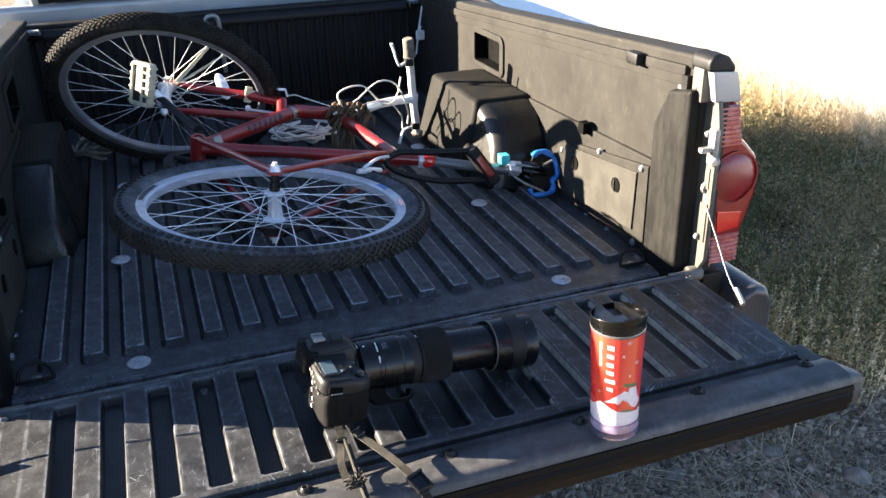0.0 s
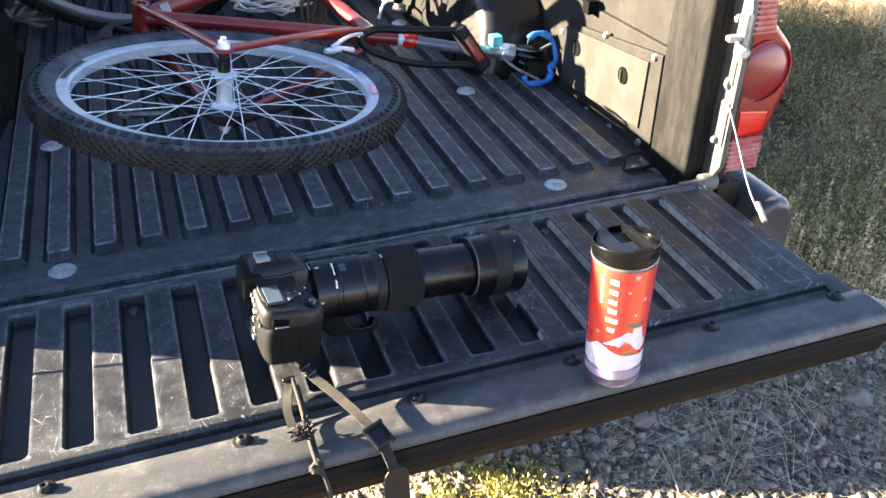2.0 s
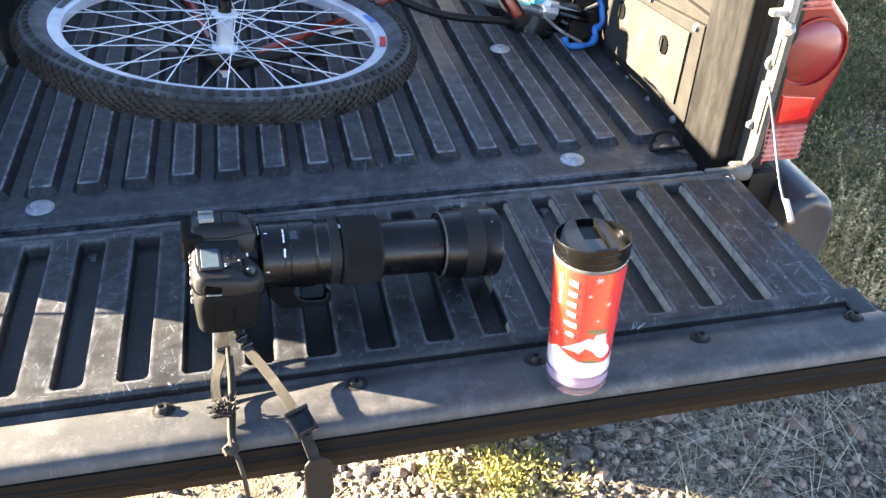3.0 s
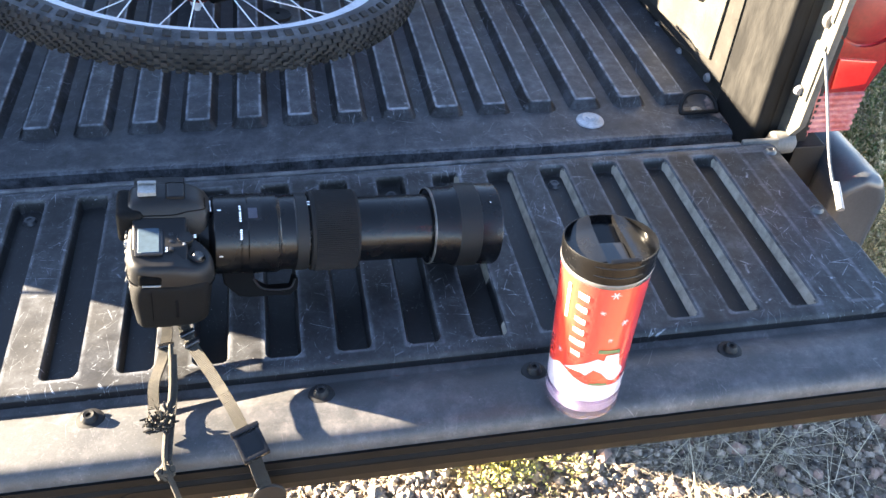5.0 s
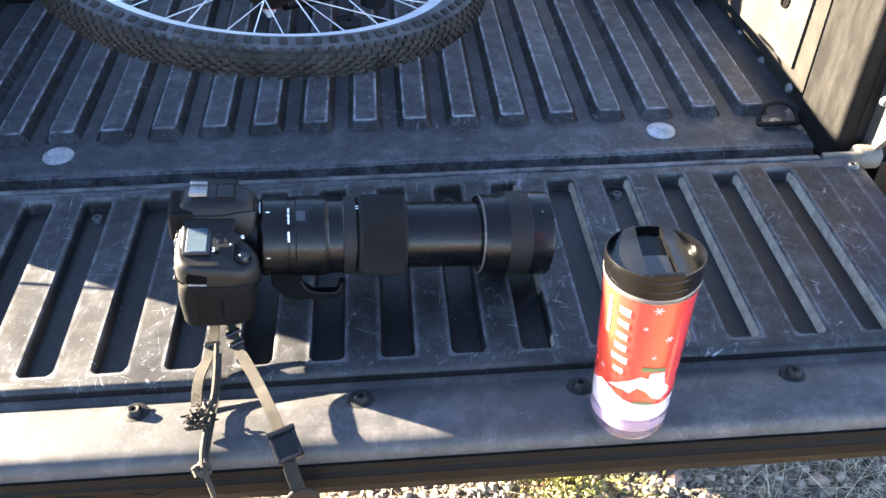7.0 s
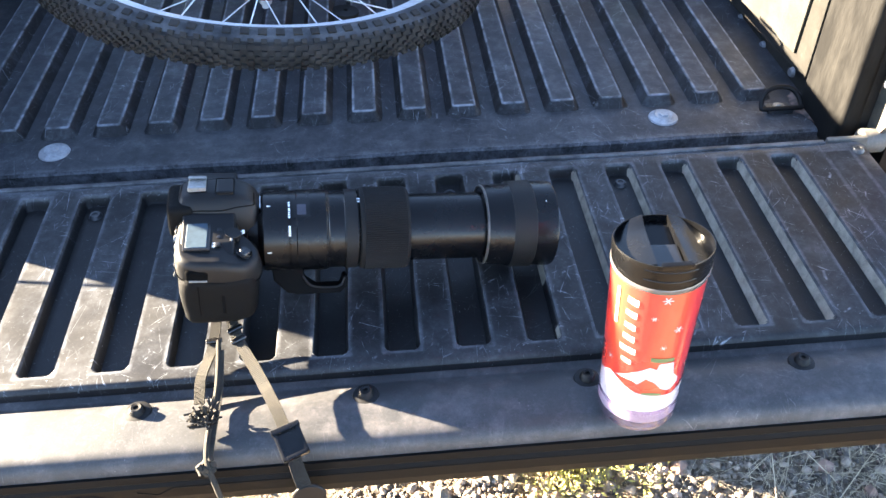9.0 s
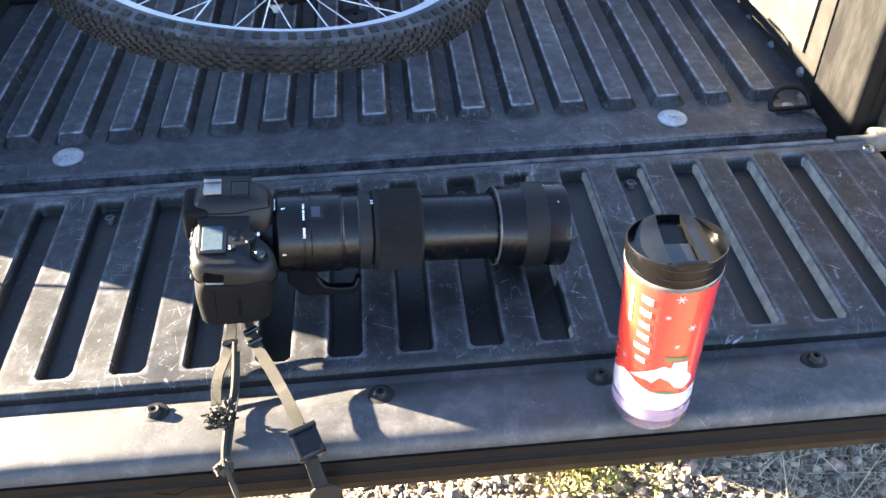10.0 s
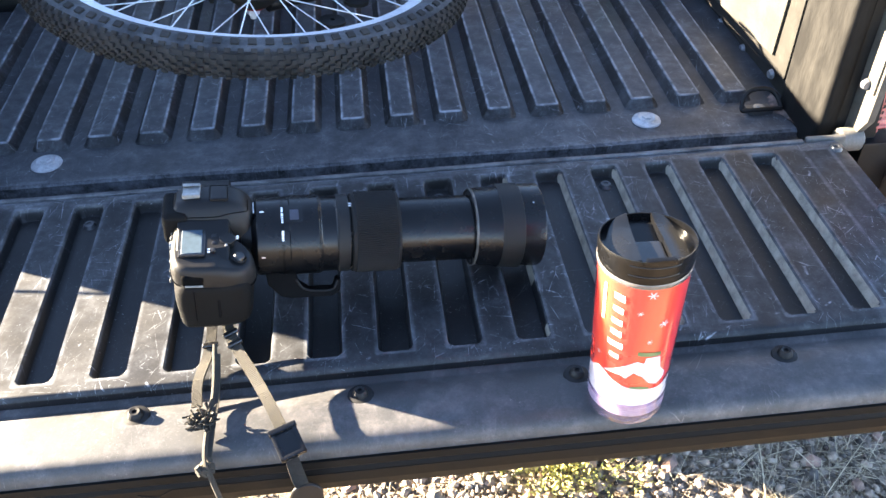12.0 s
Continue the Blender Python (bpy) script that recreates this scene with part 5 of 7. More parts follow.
b = box(bm_(), (-0.010, -0.007, -0.022), (0.010, 0.007, 0.022), 0.004, m=axis_matrix((-0.071, 1.03, 1.040), (0.25, 0.0, 1)))
part("brake_pad", b, "cream", bike, "pale worn brake pad holder")
b = tube(bm_(), [(0.085, 0.445, 0.985), (0.115, 0.462, 0.978), (0.150, 0.480, 0.968)], [0.005, 0.009, 0.005], 10)
tube(b, smooth_path([(0.10, 0.45, 0.99), (0.14, 0.47, 1.0), (0.18, 0.52, 0.985)]), 0.004, 8)
part("brake_arm", b, "alu", bike, "silver rear brake arm")
# stem, handlebar, grips, levers
ST0, ST1 = HEAD_HI + (HEAD_HI - HEAD_LO).normalized() * 0.035, Vector((0.418, 1.055, 0.968))
b = tube(bm_(), smooth_path([HEAD_HI, ST0, ST0.lerp(ST1, 0.45) + Vector((0, 0, 0.01)), ST1]), [0.0135] * 6 + [0.014] * 6 + [0.013] * 6 + [0.016], 14)
tube(b, [ST1 + Vector((0.001, -0.002, 0.013)), ST1 - Vector((0.001, -0.002, 0.013))], 0.0145, 16)
part("stem", b, "alu", bike, "silver handlebar stem")
BT, BO = Vector((0.401, 1.030, 1.150)), Vector((0.436, 1.080, 0.838))
b = tube(bm_(), smooth_path([BT, BT.lerp(ST1, 0.5), ST1, ST1.lerp(BO, 0.5), BO]), 0.0115, 14)
bar = part("handlebar", b, "alu", bike, "silver straight handlebar")
for p, q in ((BT + (BT - ST1) * 0.02, BT.lerp(ST1, 0.30)), (BO, BO.lerp(ST1, 0.14))):
    d = (q - p)
    b = bm_()
    prof = [(0.0, 0.0), (0.013, 0.0), (0.0165, 0.004)] + [(0.0155 + 0.0012 * (k % 2), 0.008 + (d.length - 0.014) * k / 12) for k in range(13)] + [(0.019, d.length - 0.004), (0.012, d.length)]
    lathe(b, prof, 18, axis_matrix(p, d))
    part("grip", b, "grip_rubber", bar, "dusty worn rubber grip")
for base, tip, mid in ((BT.lerp(ST1, 0.37), Vector((0.342, 1.000, 1.149)), Vector((0.364, 1.012, 1.085))), (BO.lerp(ST1, 0.30), Vector((0.352, 1.00, 0.851)), Vector((0.372, 1.015, 0.885)))):
    b = box(bm_(), (-0.012, -0.012, -0.011), (0.013, 0.012, 0.011), 0.005, m=Matrix.Translation(base + Vector((-0.005, -0.003, 0))))
    part("lever_clamp", b, "black", bar)
    b = tube(bm_(), smooth_path([base + Vector((-0.02, -0.01, 0)), mid, tip]), [0.0055] * 6 + [0.0045] * 6 + [0.006], 10, flat=0.7)
    part("brake_lever", b, "alu", bar, "silver brake lever")
# cables looping from the levers
b = bm_()
tube(b, smooth_path([(0.372, 1.02, 1.045), (0.345, 1.0, 0.985), (0.30, 0.98, 0.985), (0.24, 0.97, 1.045), (0.17, 0.97, 1.03), (0.185, 0.96, 0.975)]), 0.0026, 7)
tube(b, smooth_path([(0.39, 1.03, 0.90), (0.385, 1.01, 0.95), (0.35, 1.0, 1.03), (0.29, 0.99, 1.045), (0.22, 0.98, 1.0), (0.15, 0.96, 0.975)]), 0.0026, 7)
tube(b, smooth_path([(0.37, 1.02, 0.89), (0.36, 1.0, 0.94), (0.31, 0.98, 0.99), (0.24, 0.97, 0.99), (0.19, 0.96, 0.97)]), 0.0024, 7)
tube(b, smooth_path([(0.17, 0.97, 0.985), (0.12, 0.98, 1.006), (0.08, 1.0, 1.020), (0.055, 1.0, 1.032), (0.031, 1.0, 1.032)]), 0.0018, 7)
part("brake_cable", b, "cable", bike, "pale looping brake cable housing", angle=60)
# wheel reflectors
b = bm_()
bmesh.ops.create_uvsphere(b, u_segments=20, v_segments=12, radius=1)
for v in b.verts:
    v.co = Vector((v.co.x * 0.0165, v.co.y * 0.006, math.copysign(abs(v.co.z) ** 0.8, v.co.z) * 0.052))
bmesh.ops.transform(b, matrix=axis_matrix((-0.128, 1.135, 1.045), (-0.010, 0.085, 0.055), (1, 0.1, 0)), verts=b.verts)
part("spoke_reflector", b, "white_plastic", bike, "white plastic spoke reflector", angle=60)
for p, q, r0_, r1_ in (((-0.256, 1.092, 1.079), (-0.147, 1.258, 1.132), 0.0066, 0.0046), ((-0.239, 1.105, 1.078), (-0.108, 1.235, 1.110), 0.0036, 0.0028)):
    p, q = Vector(p), Vector(q)
    b = tube(bm_(), [p.lerp(q, k / 12) for k in range(13)], [r0_ + (r1_ - r0_) * k / 12 + (0.0010 if k % 3 == 0 else 0) for k in range(13)], 10)
    part("spoke_sleeve", b, "cream", bike, "pale yellow spoke sleeve")
# seat post with clamp, red reflector and saddle
SC = Vector((0.535, 0.602, 0.872))
b = tube(bm_(), [SEAT + (SEAT - BB) * 0.05, SC], 0.0128, 16)
part("seat_post", b, "rim_dark", bike, "dull grey seat post")
b = lathe(bm_(), [(0.013, -0.015), (0.021, -0.013), (0.021, 0.013), (0.013, 0.015)], 18, axis_matrix(SEAT + (SEAT - BB) * 0.13, SEAT - BB), closed=True)
part("seat_clamp", b, "alu", bike)
RR = Vector((0.318, 0.648, 0.908))
b = lathe(bm_(), [(0, 0.014), (0.012, 0.013), (0.020, 0.008), (0.0215, 0.0), (0.018, -0.010), (0, -0.010)], 24, axis_matrix(RR + Vector((0, -0.012, 0.012)), (-0.2, -0.9, 0.4)))
part("rear_reflector", b, "tail_bright", bike, "round red rear reflector")
# saddle: black pad seen from below, blue edge, rails, clamp
EDGE = [(0.596, 0.590, 0.905), (0.612, 0.588, 0.915), (0.634, 0.586, 0.913), (0.654, 0.582, 0.896), (0.660, 0.570, 0.868), (0.654, 0.560, 0.852), (0.638, 0.552, 0.844), (0.636, 0.542, 0.832),
        (0.622, 0.530, 0.822), (0.594, 0.524, 0.822), (0.568, 0.522, 0.826), (0.560, 0.528, 0.842)]
edge = smooth_path(EDGE, 4)
back = Vector((0.30, 0.92, 0.20)).normalized() * 0.030
b = bm_()
mid = sum(edge, Vector()) / len(edge) + Vector((-0.012, 0, 0))
loops = [[b.verts.new(mid.lerp(p, f) + back * g) for p in edge] for f, g in ((0.97, 0.0), (0.99, 0.5), (0.85, 0.9), (0.4, 1.1))]
for p, q in zip(loops, loops[1:]):
    for k in range(len(p)):
        b.faces.new((p[k], p[(k + 1) % len(p)], q[(k + 1) % len(p)], q[k]))
b.faces.new(loops[-1])
b.faces.new([b.verts.new(mid.lerp(p, 0.8) + back * 0.25) for p in edge])
saddle = part("saddle", b, "black", bike, "black saddle with a blue edge", angle=50)
b = tube(bm_(), edge, [0.0062 + 0.0012 * math.sin(k * 0.9) for k in range(len(edge))], 10, flat=1.25)
part("saddle_edge", b, "blue", saddle, "bright blue saddle edge", angle=60)
for k in range(3):
    b = tube(bm_(), smooth_path([(0.560 + 0.004 * k, 0.575, 0.895 - 0.018 * k), (0.590, 0.560, 0.893 - 0.021 * k), (0.628 - 0.004 * k, 0.560, 0.880 - 0.017 * k)]), 0.007, 8)
    part("saddle_rib", b, "black_gloss", saddle)
b = box(bm_(), (-0.013, -0.014, -0.013), (0.013, 0.014, 0.013), 0.004, m=Matrix.Translation((0.518, 0.602, 0.906)))
part("saddle_tail", b, "cyan", saddle, "cyan plastic saddle bumper")
for p in ([(0.528, 0.590, 0.893), (0.555, 0.570, 0.893), (0.600, 0.556, 0.888), (0.640, 0.562, 0.897)], [(0.530, 0.585, 0.868), (0.552, 0.552, 0.852), (0.580, 0.532, 0.838), (0.600, 0.526, 0.828)]):
    b = tube(bm_(), smooth_path(p), 0.0034, 8)
    part("saddle_rail", b, "steel", saddle, "steel saddle rail")
b = box(bm_(), (-0.015, -0.017, -0.016), (0.015, 0.017, 0.016), 0.004, m=axis_matrix(SC + Vector((0.012, -0.005, 0.004)), SC - SEAT))
lathe(b, [(0, 0.012), (0.007, 0.012), (0.007, 0), (0.012, 0)], 12, axis_matrix(SC + Vector((0.0, -0.02, 0.02)), (-0.2, -0.7, 0.5)))
part("saddle_clamp", b, "alu", saddle, "silver saddle clamp")

# U-lock round the seat post
lock = thing("bicycle_lock", (0.32, 0.58, 0.93), "black U-shaped bicycle lock with a red label on its crossbar", "bike lock")
U0, U1, UO = Vector((0.416, 0.572, 0.950)), Vector((0.470, 0.560, 0.868)), Vector((0.195, 0.590, 0.958))
b = bm_()
mid = UO - (U0 - UO).normalized() * 0.0
tube(b, smooth_path([U0, U0.lerp(UO, 0.55) + Vector((0, 0, 0.006)), UO + Vector((0.035, 0.002, 0.008)), UO + Vector((0.0, 0.0, -0.010)), UO + Vector((0.03, -0.01, -0.040)),
                     U1.lerp(UO, 0.55) + Vector((0, -0.012, -0.03)), U1]), 0.0085, 12)
part("shackle", b, "black", lock, "black rubber-coated shackle", angle=50)
d = (U1 - U0).normalized()
lm = axis_matrix(U0.lerp(U1, 0.5), d, (-0.3, -0.7, 0.6))
b = box(bm_(), (-0.018, -0.016, -0.058), (0.018, 0.016, 0.058), 0.008, 3, lm)
bar = part("crossbar", b, "black", lock, "black lock crossbar", angle=50)
b = box(bm_(), (0.0165, -0.0095, -0.032), (0.0192, 0.0095, 0.032), 0.003, 2, lm)
part("lock_label", b, "tail_red", bar, "dark red label")

# cords, rope and wrench lying about the bicycle
rnd = random.Random(11)
b = bm_()
for k in range(9):
    c = Vector((0.165 + 0.009 * k, 0.985 - 0.004 * k, 0.962 - 0.001 * k))
    pts = [c + Vector((0.020 * math.cos(a) + rnd.uniform(-0.010, 0.010), 0.014 * math.sin(2 * a), 0.034 * math.sin(a) + rnd.uniform(-0.010, 0.010))) for a in span(0, 6.2, 0.55)]
    tube(b, smooth_path(pts, 3), [rnd.uniform(0.0035, 0.0075) for _ in range(len(smooth_path(pts, 3)))], 7)
for k in range(6):
    x = 0.145 + 0.011 * k
    tube(b, smooth_path([(x + 0.02, 0.965, 0.96), (x + rnd.uniform(-0.01, 0.01), 0.945, 0.925), (x - 0.004, 0.935, 0.885), (x + rnd.uniform(-0.02, 0.02), 0.925, 0.850)]), 0.0042, 7)
tube(b, smooth_path([(0.19, 0.96, 0.93), (0.17, 0.93, 0.88), (0.18, 0.92, 0.83), (0.21, 0.90, 0.822)]), 0.0045, 7)
solid("rope", b, "rope", "frayed brown rope wound round the bicycle's top tube", "rope", angle=60)
coil = []
for k in range(9):
    c = Vector((0.115 + rnd.uniform(-0.02, 0.02), 1.28 + rnd.uniform(-0.03, 0.03), 0.824))
    q = rnd.uniform(0, 3)
    pts = [c + Vector(((0.055 + 0.006 * k) * math.cos(a + q) + rnd.uniform(-0.016, 0.016), (0.06 + 0.008 * k) * math.sin(a + q) + rnd.uniform(-0.02, 0.02), 0.004 * k + rnd.uniform(0, 0.012))) for a in span(0.4 * k, 5.9 + 0.3 * k, 0.5)]
    coil += pts
b = tube(bm_(), smooth_path(coil, 3), 0.0036, 6)
solid("cord", b, "cord", "loosely coiled pale grey cord on the bed floor", "cord", angle=60)
b = bm_()
for k in range(4):
    pts = [Vector((-0.515 + (0.042 + 0.006 * k) * math.cos(a + k), 1.36 + (0.075 - 0.006 * k) * math.sin(a + k) + 0.012 * math.sin(3 * a), 0.824 + 0.006 * k + 0.012 * (1 + math.sin(2 * a + k)))) for a in span(0, 5.6, 0.5)]
    tube(b, smooth_path(pts, 3), 0.0055, 7)
solid("rope_coil", b, "grip_rubber", "small coil of brown rope on the bed floor", "rope", angle=60)
b = bm_()
W0, W1 = Vector((-0.315, 0.654, 0.819)), Vector((-0.199, 0.628, 0.819))
wm_ = axis_matrix(W0.lerp(W1, 0.5), (0, 0, 1), W1 - W0)
box(b, (-0.050, -0.006, -0.003), (0.050, 0.006, 0.003), 0.002, 2, wm_)
for s in (1, -1):
    lathe(b, [(0.006, -0.0035), (0.013, -0.0035), (0.013, 0.0035), (0.006, 0.0035)], 14, wm_ @ Matrix.Translation((0.056 * s, 0, 0)), closed=True)
solid("wrench", b, "steel", "small steel ring wrench on the bed floor", "wrench")
b = bm_()
tube(b, smooth_path([(0.668, 1.69, 1.135), (0.655, 1.68, 1.08), (0.640, 1.675, 1.02)]), 0.006, 8, flat=0.5)
box(b, (0.635, 1.665, 1.01), (0.667, 1.681, 1.045), 0.005)
tube(b, smooth_path([(0.655, 1.675, 1.06), (0.640, 1.67, 1.01), (0.632, 1.668, 0.96)]), 0.004, 8)
solid("tie_strap", b, "cord", "grey tie strap hanging from the corner bracket", "strap")
b = tube(bm_(), smooth_path([(-0.100, 1.730, 1.115), (-0.103, 1.715, 1.140), (-0.085, 1.710, 1.150), (-0.065, 1.712, 1.138), (-0.060, 1.722, 1.07), (-0.058, 1.735, 0.95)]), 0.008, 10)
solid("rail_hook", b, "steel", "dull grey bent hook on the headboard rail", "hook")

# ---- camera with telephoto lens on the tailgate ----
L0, L1 = Vector((-0.101, -0.240, 0.921)), Vector((0.219, -0.217, 0.887))
lens_axis = (L1 - L0).normalized()
cm = axis_matrix(L0, (0, 0, 1), lens_axis)
ly = Vector((0, 0, 1)).cross(lens_axis).normalized()
cm = Matrix.Translation(L0) @ Matrix((lens_axis, ly, lens_axis.cross(ly))).transposed().to_4x4()
lz = cm @ Matrix.Rotation(radians(90), 4, "Y")      # lathe axis along the lens
fm = cm @ Matrix.Rotation(radians(-30), 4, "X")      # the lens foot, turned a little towards the gate's edge
lm0 = cm
cm = cm @ Matrix.Translation((-0.016, 0, -0.002))   # the body sits behind the mount
hm = lm0 @ Matrix.Translation((-0.009, 0, -0.003))  # its prism hump
dslr = thing("dslr_camera", (-0.02, -0.23, GATE), "black DSLR camera with a long extended telephoto lens on the tailgate", "camera")
lz = Matrix.Translation((0, 0, -0.002)) @ lz @ Matrix.Translation((0, 0, -0.0035))
# body: rounded block, shoulders, prism hump
o = [(-0.046, -0.070), (-0.050, 0.066), (-0.046, 0.070), (0.020, 0.070), (0.030, 0.062), (0.034, 0.036), (0.040, 0.022), (0.042, 0.010), (0.042, -0.012), (0.040, -0.024), (0.036, -0.034), (0.036, -0.058), (0.028, -0.070)]
b = prism(bm_(), [(y, z) for z, y in o], -0.062, -0.012, "yzx", 0.007, 3, m=cm)
body = part("camera_body", b, "cam_body", dslr, "black magnesium camera body", angle=45)
# hump running forward over the mount
b = bm_()
loops = []
for x, zt, w in ((-0.074, 0.042, 0.0165), (-0.0725, 0.049, 0.0185), (-0.068, 0.0545, 0.0200), (-0.055, 0.0575, 0.0210), (-0.032, 0.0580, 0.0215), (-0.018, 0.0565, 0.0215), (-0.008, 0.0525, 0.0205),
                 (-0.001, 0.0465, 0.0190), (0.0035, 0.0390, 0.0165), (0.0055, 0.0300, 0.0130)):
    loop = []
    for k in range(25):
        a = math.pi * k / 24
        c, q = math.cos(a), math.sin(a)
        loop.append(b.verts.new(hm @ Vector((x, 0.0035 + math.copysign(abs(c) ** 0.50, c) * w * (1.06 + 0.30 * (1 - q) ** 1.5), 0.012 + (zt - 0.012) * q ** 0.52))))
    loops.append(loop)
for p, q in zip(loops, loops[1:]):
    for k in range(25):
        b.faces.new((p[k], q[k], q[(k + 1) % 25], p[(k + 1) % 25]))
b.faces.new(loops[0])
b.faces.new(loops[-1][::-1])
bmesh.ops.recalc_face_normals(b, faces=b.faces)
rail_ = [loops[i][k].co.copy() for i, k in ((1, 17), (1, 19), (2, 20), (3, 20), (4, 20), (5, 19), (6, 18), (7, 16), (7, 14), (7, 12))]
part("prism_hump", b, "cam_body", body, angle=50)
part("flash_seam", tube(bm_(), smooth_path(rail_, 4), 0.0006, 5), "dark_hole", body)
b = box(bm_(), (0.0040, -0.0085, 0.037), (0.0060, 0.0085, 0.0395), 0.0004, 1, hm)
part("print_bar", b, "mark_white", body, "white lettering bar")
# hand grip
b = bm_()
prof = [(-0.064, -0.042), (-0.067, -0.010), (-0.064, 0.010), (-0.054, 0.0165), (-0.016, 0.0175), (0.002, 0.015), (0.0085, 0.004), (0.008, -0.020), (0.000, -0.044), (-0.054, -0.048)]
prof = [Vector((p[0], 0, p[1])) for p in prof]
prof = smooth_path(prof + prof[:1], 5)[:-1]
heart = sum(prof, Vector()) / len(prof)
loops = [[b.verts.new(cm @ (heart + (p - heart) * f + Vector((0, y, 0)))) for p in prof]
         for y, f in ((-0.034, 1.0), (-0.056, 1.01), (-0.068, 1.0), (-0.076, 0.975), (-0.082, 0.93), (-0.0865, 0.86), (-0.0890, 0.75), (-0.0900, 0.55), (-0.0902, 0.25))]
for p, q in zip(loops, loops[1:]):
    for k in range(len(p)):
        b.faces.new((p[k], p[(k + 1) % len(p)], q[(k + 1) % len(p)], q[k]))
b.faces.new(loops[-1])
b.faces.new(loops[0][::-1])
part("hand_grip", b, "cam_rubber", body, "textured rubber hand grip", angle=60)
b = box(bm_(), (-0.026, -0.0908, -0.028), (-0.0225, -0.086, -0.004), 0.001, 1, cm)
part("grip_slot", b, "dark_hole", body)
# top plate: the smooth shoulder over the grip, falling towards the shutter button
out_ = smooth_path([(-0.066, 0.000, 0), (-0.0675, -0.030, 0), (-0.0685, -0.060, 0), (-0.064, -0.079, 0), (-0.050, -0.0865, 0), (-0.022, -0.0885, 0), (-0.002, -0.0855, 0), (0.0095, -0.075, 0), (0.0115, -0.060, 0), (0.004, -0.046, 0), (-0.006, -0.036, 0), (-0.010, -0.018, 0), (-0.010, 0.0, 0), (-0.040, 0.004, 0), (-0.066, 0.000, 0)], 5)[:-1]
heart = sum(out_, Vector()) / len(out_)
b = bm_()
loops = []
for z, f in ((0.006, 0.985), (0.014, 1.0), (0.020, 1.0), (0.0265, 0.985), (0.0310, 0.955), (0.0338, 0.905), (0.0350, 0.84), (0.0352, 0.5)):
    loops.append([b.verts.new(cm @ Vector(((heart + (p - heart) * f).x, (heart + (p - heart) * f).y, z - (0.26 * max(0, p.x + 0.024) + 0.10 * max(0, -0.070 - p.y)) * (z > 0.01)))) for p in out_])
for p, q in zip(loops, loops[1:]):
    for k in range(len(p)):
        b.faces.new((p[k], p[(k + 1) % len(p)], q[(k + 1) % len(p)], q[k]))
b.faces.new(loops[-1])
b.faces.new(loops[0][::-1])
part("top_plate", b, "cam_body", body, "smooth black top plate", angle=50)
b = tube(bm_(), [cm @ Vector((heart.x + (p.x - heart.x) * 1.004, heart.y + (p.y - heart.y) * 1.004, 0.0125 - (0.26 * max(0, p.x + 0.024) + 0.10 * max(0, -0.070 - p.y)))) for p in out_[2:52]], 0.0007, 5)
part("plate_seam", b, "dark_hole", body)
b = box(bm_(), (-0.0470, -0.0906, -0.030), (-0.0464, -0.084, 0.008), 0.0004, 1, cm)
part("door_seam", b, "dark_hole", body)
b = tube(bm_(), [cm @ Vector((-0.0540, -0.0893, 0.0150)), cm @ Vector((-0.0375, -0.0896, 0.0146))], 0.0010, 8)
part("strap_lug", b, "steel", body, "bright metal strap lug")
for k in range(7):      # scalloped edge of the rear thumb rest
    b = lathe(bm_(), [(0, 0.0016), (0.0024, 0.0012), (0.0030, 0)], 10, cm @ axis_matrix((-0.0680, -0.020 - 0.0085 * k, 0.026 - 0.0012 * k * k * 0.4), (-1, 0, 0.35)))
    part("rear_button", b, "bumper", body, "small rear control")
# eyepiece and rear panel
b = box(bm_(), (-0.084, -0.022, 0.012), (-0.058, 0.022, 0.048), 0.007, 3, hm)
part("eyepiece", b, "cam_rubber", body, "rubber eyecup", angle=50)
b = box(bm_(), (-0.068, -0.030, -0.044), (-0.060, 0.058, 0.008), 0.003, 2, cm)
part("rear_screen", b, "black_gloss", body, "glossy black rear screen")
for k in range(5):
    b = lathe(bm_(), [(0, 0.004), (0.0038, 0.0035), (0.0042, 0)], 12, cm @ axis_matrix((-0.066, -0.040 - 0.0035 * (k % 2), 0.026 - 0.014 * k), (-1, 0, 0)))
    part("rear_button", b, "steel", body, "worn shiny rear button")
# hot shoe
b = box(bm_(), (-0.063, -0.0055, 0.0560), (-0.046, 0.0135, 0.0595), 0.0008, 1, hm)
for s in (1, -1):
    box(b, (-0.063, 0.004 + s * 0.0090 - 0.0012, 0.0575), (-0.046, 0.004 + s * 0.0090 + 0.0012, 0.0620), 0.0005, 1, hm)
    box(b, (-0.063, 0.004 + min(s * 0.006, s * 0.00955), 0.0605), (-0.046, 0.004 + max(s * 0.006, s * 0.00955), 0.0620), 0.0004, 1, hm)
part("hot_shoe", b, "steel", body, "worn metal hot shoe")
b = box(bm_(), (-0.037, -0.010, 0.0560), (-0.019, 0.014, 0.0590), 0.0028, 3, hm)
part("flash_cover", b, "cam_body", body)
# top screen with its buttons, dial and shutter button
b = box(bm_(), (-0.0595, -0.0695, 0.0320), (-0.0340, -0.0200, 0.0366), 0.0016, 2, cm)
top = part("screen_bezel", b, "black_gloss", body)
b = box(bm_(), (-0.0570, -0.0665, 0.0360), (-0.0375, -0.0230, 0.0371), 0.0005, 1, cm)
part("top_screen", b, "lcd", body, "pale blue-grey top display")
